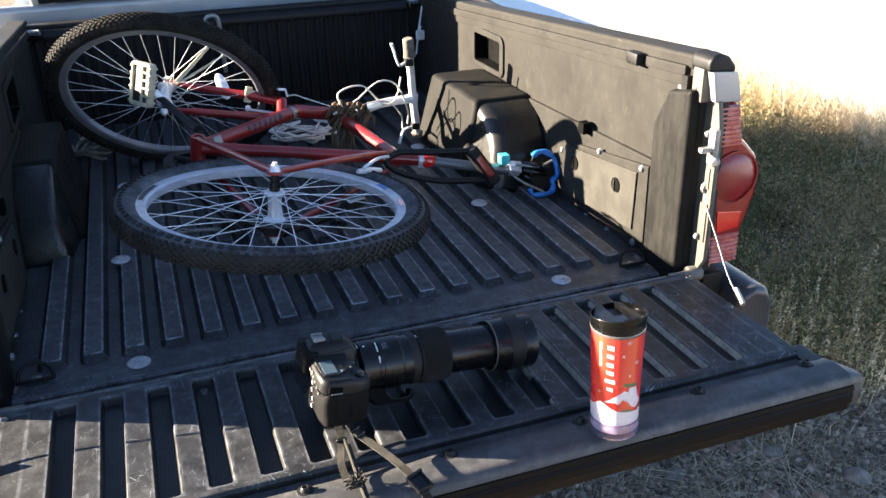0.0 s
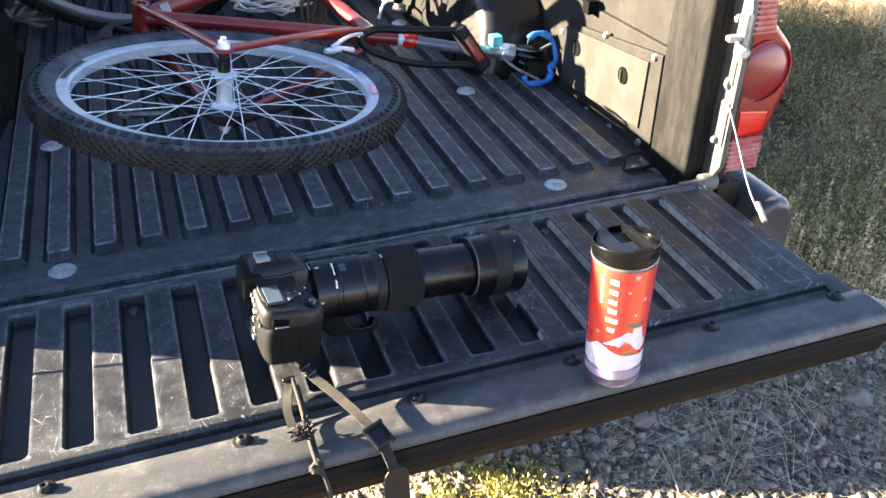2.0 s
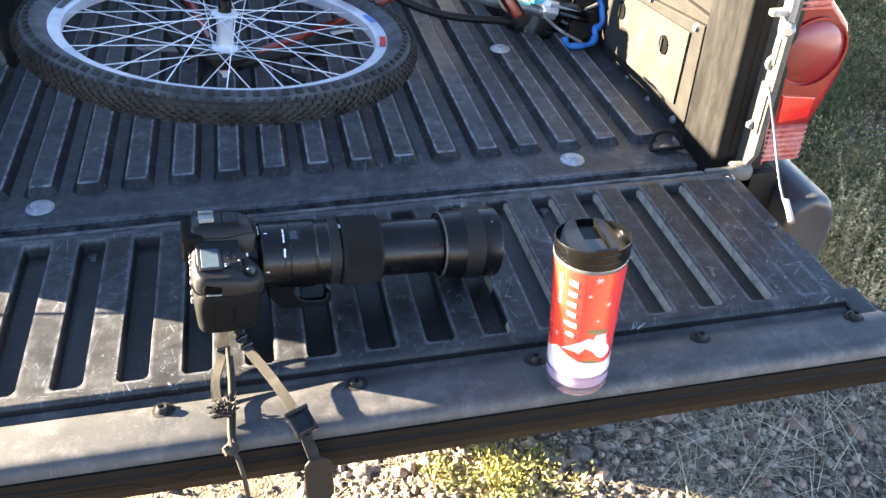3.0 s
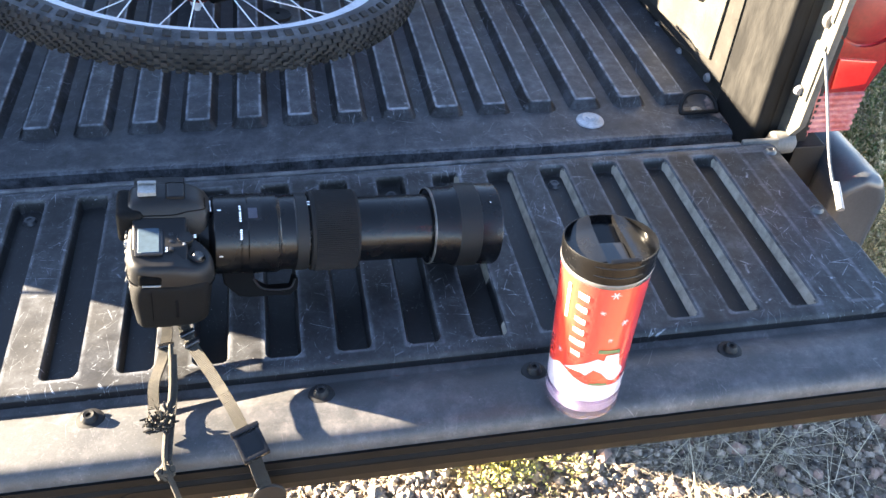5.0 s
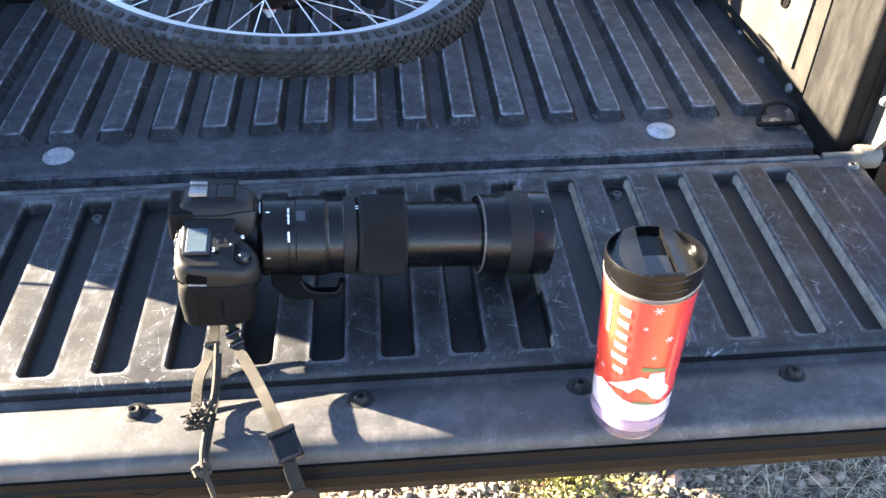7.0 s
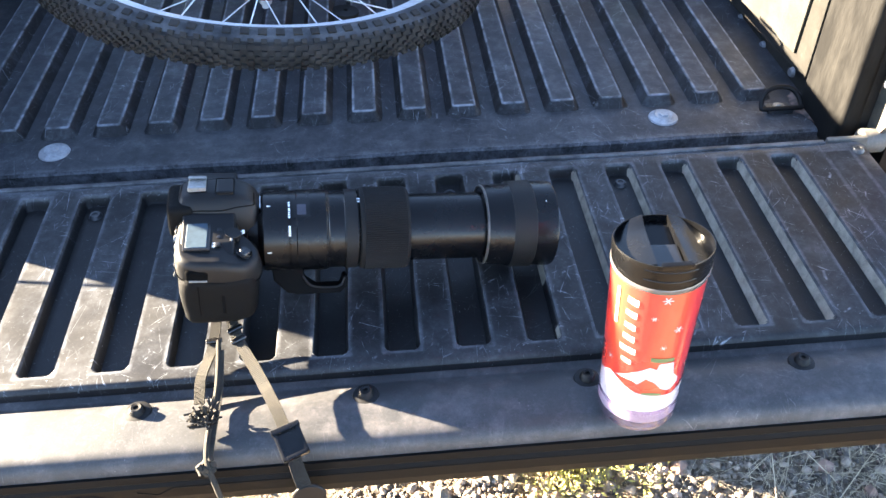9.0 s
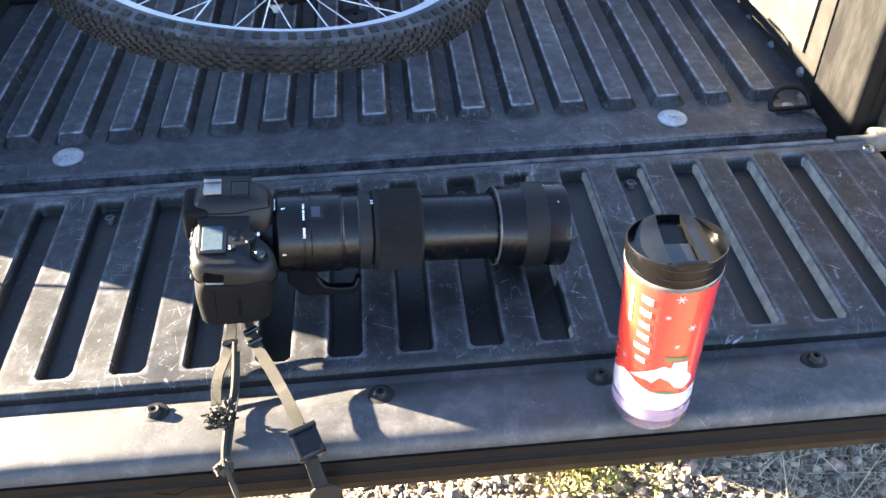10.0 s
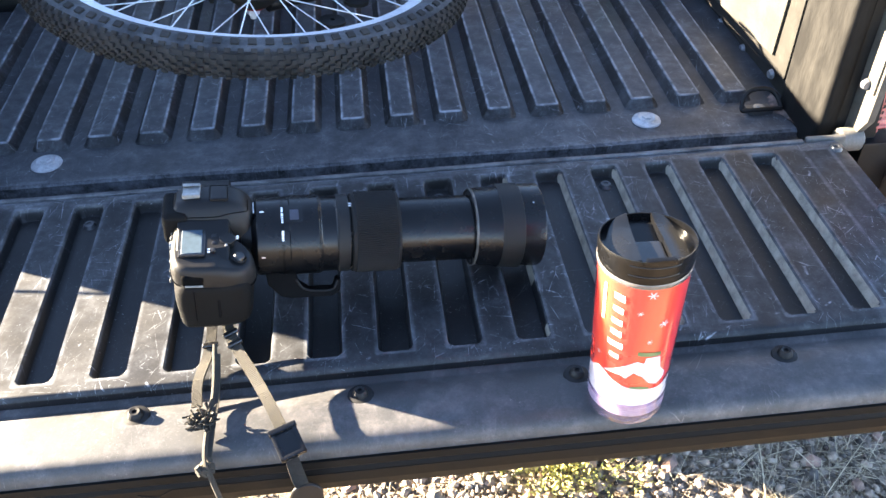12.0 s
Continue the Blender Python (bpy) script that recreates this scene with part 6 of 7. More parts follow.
for k in range(4):
    b = box(bm_(), (-0.0290, -0.0640 + 0.0105 * k, 0.033), (-0.0245, -0.0585 + 0.0105 * k, 0.0368), 0.0015, 2, cm)
    part("top_button", b, "black_gloss", body, "small black top button")
    for dy in (0.0, 0.0040):
        b = box(bm_(), (-0.0325, -0.0640 + 0.0105 * k + dy, 0.0345), (-0.0300, -0.0622 + 0.0105 * k + dy, 0.0356), 0, 1, cm)
        part("button_mark", b, "mark_white", body)
b = lathe(bm_(), [(0, 0.003), (0.0045, 0.0034), (0.0055, 0.0024), (0.006, 0), (0.0075, -0.001)], 22, cm @ axis_matrix((-0.003, -0.066, 0.0285), (0.35, 0, 1)))
part("shutter_button", b, "black_gloss", body, "round shutter button", angle=50)
b = lathe(bm_(), [(0.0060, 0.0012), (0.0066, 0.0018), (0.0072, 0.0012), (0.0072, -0.001), (0.0060, -0.001)], 24, cm @ axis_matrix((-0.003, -0.066, 0.0280), (0.35, 0, 1)), closed=True)
part("button_ring", b, "cam_body", body, "black button ring", angle=50)
b = lathe(bm_(), [(0.0, 0.003), (0.0075, 0.003), (0.008, 0.002), (0.0075, -0.004)], 26, cm @ axis_matrix((-0.014, -0.046, 0.034), (0.1, 0, 1)))
part("control_dial", b, "cam_body", body, angle=40)
b = box(bm_(), (-0.0165, -0.0570, 0.0300), (-0.0135, -0.0480, 0.0365), 0.0012, 2, cm)
part("dial_rim", b, "steel", body, "worn bright dial edge")
for x, y in ((-0.0075, -0.0395), (-0.0105, -0.0425), (-0.0045, -0.0380)):
    b = box(bm_(), (x - 0.0012, y - 0.0008, 0.029), (x + 0.0012, y + 0.0012, 0.0322), 0, 1, cm)
    part("button_mark", b, "mark_white", body)
b = box(bm_(), (-0.0575, -0.0884, 0.0130), (-0.0345, -0.076, 0.0250), 0.0045, 4, cm)
part("lug_recess", b, "dark_hole", body)
# lens: barrel sections along the axis
lens = part("lens_barrel", lathe(bm_(), [(0.024, -0.016), (0.031, -0.014), (0.033, -0.004), (0.040, 0.000), (0.0413, 0.002), (0.0413, 0.0265), (0.0407, 0.027), (0.0407, 0.0278), (0.0413, 0.0283), (0.0413, 0.066), (0.0405, 0.067),
                                         (0.0400, 0.068), (0.0400, 0.082), (0.0408, 0.083), (0.0408, 0.096), (0.0395, 0.098), (0.0395, 0.102)], 72, lz), "barrel", dslr, "satin black telephoto lens barrel", angle=30)
b = lathe(bm_(), [(0.0395, 0.098), (0.0420, 0.099), (0.0423, 0.101), (0.0423, 0.1025), (0.0424, 0.103), (0.0424, 0.146), (0.0423, 0.1465), (0.0418, 0.149), (0.034, 0.150)], 360, lz)
li = lz.inverted()
for v in b.verts:      # every other pair of columns stands proud as a rib
    q = li @ v.co
    k = round(math.degrees(math.atan2(q.y, q.x))) % 3
    if 0.1028 < q.z < 0.1462 and k < 2:
        v.co = lz @ Vector((q.x * 1.022, q.y * 1.022, q.z))
part("zoom_ring", b, "ring_rubber", lens, "ribbed rubber zoom ring", angle=30)
b = lathe(bm_(), [(0.0408, 0.0835), (0.0414, 0.084), (0.0414, 0.095), (0.0408, 0.0955)], 72, lz)
part("focus_ring", b, "barrel_matt", lens, angle=30)
b = lathe(bm_(), [(0.0355, 0.145), (0.0355, 0.232)], 72, lz)
part("inner_barrel", b, "barrel", lens, "smooth extended inner barrel", angle=30)
b = lathe(bm_(), [(0.0335, 0.229), (0.0415, 0.230), (0.0425, 0.232), (0.0438, 0.254), (0.0456, 0.257), (0.0462, 0.281), (0.0458, 0.289), (0.0462, 0.303), (0.0455, 0.305), (0.0425, 0.305), (0.040, 0.287), (0.037, 0.283)], 72, lz)
part("lens_hood", b, "barrel", lens, "flared front lens hood", angle=30)
b = lathe(bm_(), [(0.0458, 0.2572), (0.0464, 0.2577), (0.0470, 0.281), (0.0464, 0.2815)], 72, lz)
part("hood_band", b, "barrel_matt", lens, "matt rubber hood band", angle=30)
b = lathe(bm_(), [(0.0415, 0.2288), (0.0429, 0.2292), (0.0431, 0.2302), (0.0427, 0.2312), (0.0415, 0.2312)], 72, lz)
part("hood_rim", b, "hood_edge", lens, "worn bright hood edge", angle=30)
b = lathe(bm_(), [(0, 0.287), (0.02, 0.289), (0.038, 0.284)], 48, lz)
part("front_element", b, "glass", lens, "dark front lens element", angle=60)
# distance window and print, as bars


def lens_patch(name, s0, s1, a0, a1, r, mat, label=""):
    """A curved patch on the barrel between stations s0, s1 and angles a0, a1 from the top."""
    bb = bm_()
    rows = []
    for a in span(a0, a1, 4):
        w = [(r, math.cos(radians(a)), math.sin(radians(a)))]
        p = [lz @ Matrix.Rotation(radians(-90), 4, "Y") @ Vector((s, -r * math.sin(radians(a)), r * math.cos(radians(a)))) for s in (s0, s1)]
        rows.append([bb.verts.new(v) for v in p])
    for p, q in zip(rows, rows[1:]):
        bb.faces.new((p[0], p[1], q[1], q[0]))
    return part(name, bb, mat, lens, label)


lens_patch("distance_window", 0.0305, 0.048, 6, 34, 0.0427, "black_gloss", "glossy distance window")
lens_patch("window_scale", 0.035, 0.044, 14, 30, 0.0429, "grey_mark")
for a in (8, 11.5, 14, 18.5, 21, 24.5, 28, 31.5):
    lens_patch("print_bar", 0.0262, 0.0282, a, a + 2.4, 0.0416, "mark_white", "white lettering bar")
for a in (45, 48, 51, 54, 57):
    lens_patch("print_bar", 0.0262, 0.0285, a, a + 2.2, 0.0416, "mark_white", "white lettering bar")
lens_patch("print_bar", 0.0050, 0.0090, 14, 16, 0.0416, "mark_white")
lens_patch("print_bar", 0.0050, 0.0090, 82, 84, 0.0416, "mark_white")
lens_patch("print_bar", 0.0930, 0.0980, 8, 10, 0.0411, "mark_white")
lens_patch("print_bar", 0.0900, 0.0985, 3, 5, 0.0411, "mark_white")
lens_patch("hood_mark", 0.292, 0.2935, 20, 22, 0.0464, "mark_white")
# tripod foot under the barrel
b = lathe(bm_(), [(0.0412, 0.034), (0.0422, 0.035), (0.0422, 0.064), (0.0412, 0.065)], 60, lz)
part("collar", b, "barrel", lens, angle=30)
b = prism(bm_(), [(0.004, -0.034), (0.006, -0.052), (0.020, -0.066), (0.030, -0.068), (0.074, -0.068), (0.082, -0.062), (0.083, -0.050), (0.078, -0.049), (0.075, -0.060), (0.050, -0.060), (0.038, -0.052), (0.036, -0.034)], -0.012, 0.012, "xzy", 0.003, 2, m=fm)
part("tripod_foot", b, "foot_black", lens, "black lens tripod foot", angle=45)
b = tube(bm_(), smooth_path([fm @ Vector(p) for p in ((0.036, -0.0122, -0.048), (0.046, -0.0125, -0.059), (0.072, -0.0125, -0.0605), (0.079, -0.0122, -0.051))]), 0.0013, 8)
part("foot_edge", b, "black", lens, "worn foot edge")


def ribbon(bm, pts, w, across, thick=0.0012):
    """A flat strap along the points."""
    pts = smooth_path(pts, 40)
    ac = [Vector(a).normalized() for a in (across if isinstance(across, list) else [across] * 2)]
    ends = []
    for i, p in enumerate(pts):
        d = (pts[min(i + 1, len(pts) - 1)] - pts[max(i - 1, 0)]).normalized()
        a = ac[0].lerp(ac[-1], i / (len(pts) - 1))
        a = (a - d * a.dot(d)).normalized() * w / 2 * (1.0 if i % 2 else 0.975)
        n_ = d.cross(a).normalized() * thick * (1.0 if i % 2 else 0.70)
        ends.append([bm.verts.new(p + q) for q in (a + n_, -a + n_, -a - n_, a - n_)])
    for p, q in zip(ends, ends[1:]):
        for k in range(4):
            bm.faces.new((p[k], p[(k + 1) % 4], q[(k + 1) % 4], q[k]))
    bm.faces.new(ends[0][::-1])
    bm.faces.new(ends[-1])
    return bm


# strap: two webbing tails, buckles, frayed cord, round end tab hanging over the edge
b = ribbon(bm_(), [(-0.153, -0.308, 0.870), (-0.154, -0.325, 0.861), (-0.158, -0.345, 0.853), (-0.165, -0.372, 0.848), (-0.165, -0.397, 0.8405)], 0.0106, (1, 0.1, 0.2))
part("strap_tail", b, "webbing", dslr, "dusty tan webbing strap tail")
b = ribbon(bm_(), [(-0.140, -0.306, 0.870), (-0.134, -0.327, 0.867), (-0.124, -0.352, 0.866), (-0.107, -0.385, 0.863), (-0.090, -0.421, 0.859), (-0.079, -0.447, 0.854)], 0.0112, (0.9, 0.35, 0.25))
part("strap_tail", b, "webbing", dslr, "dusty tan webbing strap tail")
b = ribbon(bm_(), [(-0.072, -0.470, 0.848), (-0.068, -0.480, 0.835), (-0.065, -0.484, 0.822)], 0.013, (0.95, 0.2, 0))
part("strap_tail", b, "webbing_dark", dslr, "dark webbing strap end")
b = bm_()
tab = axis_matrix((-0.062, -0.487, 0.788), (0.10, -1, 0.12), (1, 0, 0))
prism(b, [(0.0155 * math.cos(a), 0.018 + 0.0155 * math.sin(a)) for a in span(0.2, math.pi - 0.2, 0.3)] + [(0.0155 * math.cos(a), -0.018 + 0.0155 * math.sin(a)) for a in span(math.pi + 0.1, 2 * math.pi - 0.1, 0.3)], -0.0018, 0.0018, "xyz", 0.001, 1, tab)
part("strap_tab", b, "black", dslr, "rounded dark strap tab")
bk = axis_matrix((-0.074, -0.459, 0.853), (0.05, -0.35, 1), (0.92, 0.36, 0.08))
b = bm_()
for lo, hi in (((-0.0125, -0.015, -0.003), (-0.0085, 0.015, 0.004)), ((0.0085, -0.015, -0.003), (0.0125, 0.015, 0.004)), ((-0.0125, -0.015, -0.003), (0.0125, -0.011, 0.004)), ((-0.0135, 0.011, -0.003), (0.0135, 0.016, 0.006)), ((-0.010, -0.012, -0.002), (0.010, 0.012, 0.0015))):
    box(b, lo, hi, 0.0012, 2, bk)
part("buckle", b, "black_gloss", dslr, "black plastic ladder buckle")
for c, ax in (((-0.128, -0.343, 0.868), (0.85, 0.45, 0)), ((-0.133, -0.329, 0.8685), (0.85, 0.45, 0)), ((-0.1545, -0.334, 0.859), (1, 0.1, 0))):
    b = box(bm_(), (-0.0078, -0.0025, -0.002), (0.0078, 0.0025, 0.003), 0.001, 1, axis_matrix(c, (0, -0.25, 1), ax))
    part("strap_slider", b, "black_gloss", dslr, "small black strap slider")
b = tube(bm_(), smooth_path([(-0.150, -0.335, 0.860), (-0.149, -0.360, 0.852), (-0.149, -0.385, 0.846), (-0.150, -0.410, 0.845), (-0.151, -0.440, 0.846), (-0.150, -0.464, 0.842), (-0.144, -0.478, 0.828), (-0.141, -0.482, 0.805), (-0.140, -0.482, 0.775)]), 0.0026, 8)
ribbon(b, [(-0.147, -0.345, 0.857), (-0.146, -0.385, 0.846), (-0.147, -0.43, 0.845), (-0.148, -0.462, 0.842)], 0.006, (1, 0, 0))
part("strap_cord", b, "webbing_dark", dslr, "dark braided strap cord")
rnd = random.Random(4)
b = bm_()
for k in range(90):
    c = Vector((-0.156, -0.420, 0.848)) + Vector((rnd.uniform(-0.007, 0.009), rnd.uniform(-0.008, 0.008), rnd.uniform(-0.003, 0.004)))
    d = Vector((rnd.gauss(-0.3, 0.7), rnd.gauss(-0.1, 0.6), abs(rnd.gauss(0.2, 0.5)))).normalized()
    tube(b, [c + d * 0.002, c + d * rnd.uniform(0.008, 0.013) + Vector((0, 0, rnd.uniform(-0.002, 0.003)))], [0.0016, 0.0009], 5)
part("frayed_knot", b, "webbing_dark", dslr, "frayed cord knot", angle=60)
b = bm_()
for k in range(9):
    a = k * 0.75
    tube(b, [(-0.151 + 0.007 * math.cos(a), -0.466 + 0.005 * math.sin(a), 0.840 + 0.004 * math.sin(2 * a)), (-0.151 + 0.007 * math.cos(a + 1.2), -0.468 + 0.005 * math.sin(a + 1.2), 0.834)], 0.003, 6)
part("end_knot", b, "webbing_dark", dslr, "knot in the strap cord", angle=60)

# ---- travel mug ----
MX, MY, MZ = 0.2490, -0.431, LIP
mug = thing("travel_mug", (MX, MY, MZ), "red and white travel mug with black lid on tailgate edge", "mug")
mm = Matrix.Translation((MX, MY, MZ)) @ Matrix.Rotation(radians(-1.8), 4, "Y")
mr = lambda z: 0.0350 + 0.0040 * (z / 0.165)
face = radians(-115)
b = lathe(bm_(), [(0.0, 0.014)] + [(mr(z), z) for z in span(0.014, 0.183, 0.008)] + [(0.034, 0.184), (0, 0.184)], 96, mm)
sleeve = part("sleeve", b, "mug_print", mug, "red and orange printed paper sleeve behind clear plastic", angle=50)
b = lathe(bm_(), [(0, 0.0), (0.0335, 0.0), (0.0352, 0.0012), (0.0366, 0.0045), (0.0368, 0.009), (0.0364, 0.016), (0.0366, 0.030), (0.0362, 0.030), (0.0356, 0.0145), (0, 0.0135)], 72, mm)
part("clear_base", b, "mug_base", mug, "violet-tinted clear plastic base", angle=50)
b = lathe(bm_(), [(mr(0.183) - 0.001, 0.1812), (0.0401, 0.1815), (0.0405, 0.1830), (0.0404, 0.1850), (0.0398, 0.1862), (0.037, 0.1864)], 72, mm)
part("rim_ring", b, "mug_wall", mug, "clear plastic rim", angle=50)
# lid: its rim stands higher on the drinking side
lid_turn = Matrix.Rotation(radians(-95) + math.pi / 2, 4, "Z")       # y of this frame points away from the drinking side
lm_ = mm @ lid_turn
rim_z = lambda y: 0.2045 - 0.0070 * y / 0.040


def slope_lid(bb):
    for v in bb.verts:
        k = min(1.0, max(0.0, (v.co.z - 0.1915) / 0.013))
        v.co.z += k * (rim_z(v.co.y) - 0.2045)
    bmesh.ops.transform(bb, matrix=lm_, verts=bb.verts)
    return bb


b = lathe(bm_(), [(0.030, 0.1858), (0.0397, 0.1860), (0.0399, 0.1892), (0.0394, 0.1899), (0.0394, 0.1908), (0.0402, 0.1914), (0.0405, 0.1960), (0.0406, 0.2015), (0.0404, 0.2036), (0.0398, 0.2045), (0.0390, 0.2042),
                  (0.0388, 0.2025), (0.0386, 0.1960), (0.0380, 0.1925), (0, 0.1920)], 112)
lid = part("lid", slope_lid(b), "lid", mug, "black plastic lid with raised rim", angle=40)
for sx in (1, -1):
    # dished wing on either side of the drinking channel
    b = bm_()
    nu, nv = 12, 18
    grid = []
    for j in range(nv + 1):
        y = -0.0345 + 0.0712 * j / nv
        x1 = math.sqrt(max(1e-6, 0.0387 ** 2 - y * y))
        x0 = min(0.0122 - 0.0018 * (j / nv) ** 2, x1 - 0.0006)
        row = []
        for i in range(nu + 1):
            u = i / nu
            x = x0 + (x1 - x0) * u
            dish = 0.0062 * min(1.0, (x - x0) / 0.023) ** 1.8
            tip = 0.0024 * max(0, (j / nv - 0.70) / 0.30) ** 1.5
            row.append(b.verts.new((sx * x, y, rim_z(y) - 0.0006 - dish + tip)))
        grid.append(row)
    for p, q in zip(grid, grid[1:]):
        for i in range(nu):
            b.faces.new((p[i], p[i + 1], q[i + 1], q[i]))
    edge_ = grid[0] + [r[-1] for r in grid[1:]] + grid[-1][-2::-1] + [r[0] for r in grid[-2:0:-1]]
    low = [b.verts.new((v.co.x, v.co.y, 0.192)) for v in edge_]
    for k in range(len(edge_)):
        b.faces.new((edge_[k], edge_[(k + 1) % len(edge_)], low[(k + 1) % len(edge_)], low[k]))
    bmesh.ops.transform(b, matrix=lm_, verts=b.verts)
    part("lid_wing", b, "lid", lid, angle=40)
b = prism(bm_(), [(-0.0112, -0.0335), (0.0112, -0.0335), (0.0108, 0.0006), (-0.0108, 0.0006)], 0.192, 0.1985, "xyz", 0.0006, 2)
for v in b.verts:
    v.co.z += 0.0045 * max(0, -v.co.y / 0.034) * (v.co.z > 0.196)
bmesh.ops.transform(b, matrix=lm_, verts=b.verts)
part("sip_slider", b, "black_gloss", lid, "glossy sip slider")
b = prism(bm_(), [(-0.0105, -0.0412), (0.0150, -0.0395), (0.0138, -0.0345), (-0.0095, -0.0355)], 0.2085, 0.2130, "xyz", 0.0010, 2, lm_)
part("lid_tab", b, "lid", lid, "raised thumb tab", angle=40)
b = bm_()
for a0, a1, z in ((-122, -62, 0.2005), (-122, -62, 0.1940)):
    tube(b, [(0.0406 * math.cos(radians(a)), 0.0406 * math.sin(radians(a)), z) for a in span(a0, a1, 5)], 0.0004, 5)
part("lid_ridge", slope_lid(b), "lid", lid)


def decal(name, cols, mat, lift=0.0004, label=""):
    """Printed patch on the sleeve: columns of (degrees from the front, low, high)."""
    bb = bm_()
    rows = []
    for deg, lo, hi in cols:
        a = face + radians(deg)
        rows.append([bb.verts.new(mm @ Vector(((mr(z) + lift) * math.cos(a), (mr(z) + lift) * math.sin(a), z))) for z in [lo + (hi - lo) * k / 12 for k in range(13)]])
    for p, q in zip(rows, rows[1:]):
        for k in range(12):
            bb.faces.new((p[k], q[k], q[k + 1], p[k + 1]))
    return part(name, bb, mat, sleeve, label, angle=60)


def between(cols, step=5):
    out = []
    for (a, l0, h0), (c, l1, h1) in zip(cols, cols[1:]):
        for d in span(a, c, step)[:-1]:
            t = (d - a) / (c - a)
            out.append((d, l0 + (l1 - l0) * t, h0 + (h1 - h0) * t))
    return out + [cols[-1]]


decal("snow", between([(-160, 0.014, 0.080), (-110, 0.014, 0.075), (-75, 0.014, 0.055), (-60, 0.014, 0.060), (-42, 0.014, 0.0694), (-31, 0.014, 0.0676), (-17, 0.014, 0.0612), (-3, 0.014, 0.0571), (12, 0.014, 0.0547), (31, 0.014, 0.0528), (54, 0.014, 0.0500),
                       (90, 0.014, 0.056), (140, 0.014, 0.075), (200, 0.014, 0.080)]), "mug_white", 0.0004, "white snow print")
decal("white_shape", between([(-32, 0.0700, 0.0706), (-18, 0.0712, 0.0765), (-7, 0.0714, 0.0825), (1, 0.0683, 0.0862), (11, 0.0773, 0.0915), (14, 0.0758, 0.0926), (23, 0.0720, 0.0897), (24.6, 0.0705, 0.0970), (34, 0.0620, 0.0968), (45, 0.0575, 0.0956), (49, 0.0577, 0.0793), (60, 0.0640, 0.0697)], 4),
      "mug_white", 0.0006, "white printed shape")
decal("green_print", between([(12.5, 0.1004, 0.1056), (45, 0.0972, 0.1020)]), "mug_green", 0.0006)
decal("green_print", between([(8, 0.0550, 0.0575), (22, 0.0542, 0.0580), (36, 0.0525, 0.0555)]), "mug_green", 0.0005)
decal("print_bar", between([(-44, 0.131, 0.1725), (-39, 0.132, 0.1735)]), "mug_cream", 0.0006, "cream lettering bar")
for lo, hi, d0, d1 in ((0.1625, 0.1698, -26.5, -12), (0.1482, 0.1546, -27, -12.4), (0.1338, 0.1400, -27.2, -12.2), (0.1200, 0.1264, -27.5, -11.6), (0.1055, 0.1122, -30.5, -8.2), (0.0915, 0.0972, -26, -12)):
    decal("print_bar", between([(d0, lo + 0.0012, hi), (d1, lo - 0.0008, hi - 0.0004)]), "mug_white", 0.0006, "white lettering bar")
    decal("bar_shadow", between([(d0 - 1.5, hi + 0.0002, hi + 0.0011), (d0 + 9, hi + 0.0002, hi + 0.0007)]), "mug_green", 0.0005)
for deg, z, r in ((19.5, 0.1747, 0.0042), (8.2, 0.1531, 0.0026), (40.3, 0.1385, 0.0040), (25.3, 0.1177, 0.0026), (-44, 0.0865, 0.0030)):
    w = math.degrees(r / 0.039)
    for rot in (0, 60, 120):       # crossed strokes make a snow star
        c_, s_ = math.cos(radians(rot)), math.sin(radians(rot))
        bb = bm_()
        vs = []
        for q, h in ((-1, -0.11), (1, -0.11), (1, 0.11), (-1, 0.11)):
            a = face + radians(deg + w * (q * c_ - h * s_))
            zz = z + r * (q * s_ + h * c_)
            vs.append(bb.verts.new(mm @ Vector(((mr(zz) + 0.0006) * math.cos(a), (mr(zz) + 0.0006) * math.sin(a), zz))))
        bb.faces.new(vs)
        part("star", bb, "mug_white", sleeve, "small white star")

# ---- gravel, stones, weeds and dry grass ----


def heap(name, verts, faces, material, label, category):
    me = bpy.data.meshes.new(name)
    me.from_pydata(verts.tolist() if hasattr(verts, "tolist") else verts, [], faces.tolist() if hasattr(faces, "tolist") else faces)
    me.materials.append(M[material])
    me.update()
    return tagged(new(name, me), label, category, "", "stuff")


def pebble_shape(seed, sub=1):
    b = bm_()
    bmesh.ops.create_icosphere(b, subdivisions=sub, radius=1)
    for v in b.verts:
        v.co *= 1 + 0.45 * noise.noise(v.co * 1.4 + Vector((seed * 3.7, 0, 0))) + 0.22 * noise.noise(v.co * 3 + Vector((0, seed, 0)))
    b.verts.index_update()
    vs = np.array([v.co[:] for v in b.verts])
    fs = np.array([[v.index for v in f.verts] for f in b.faces])
    b.free()
    return vs, fs


def ground_z(xs, ys):
    return np.array([ground_height(float(x), float(y)) for x, y in zip(xs, ys)])


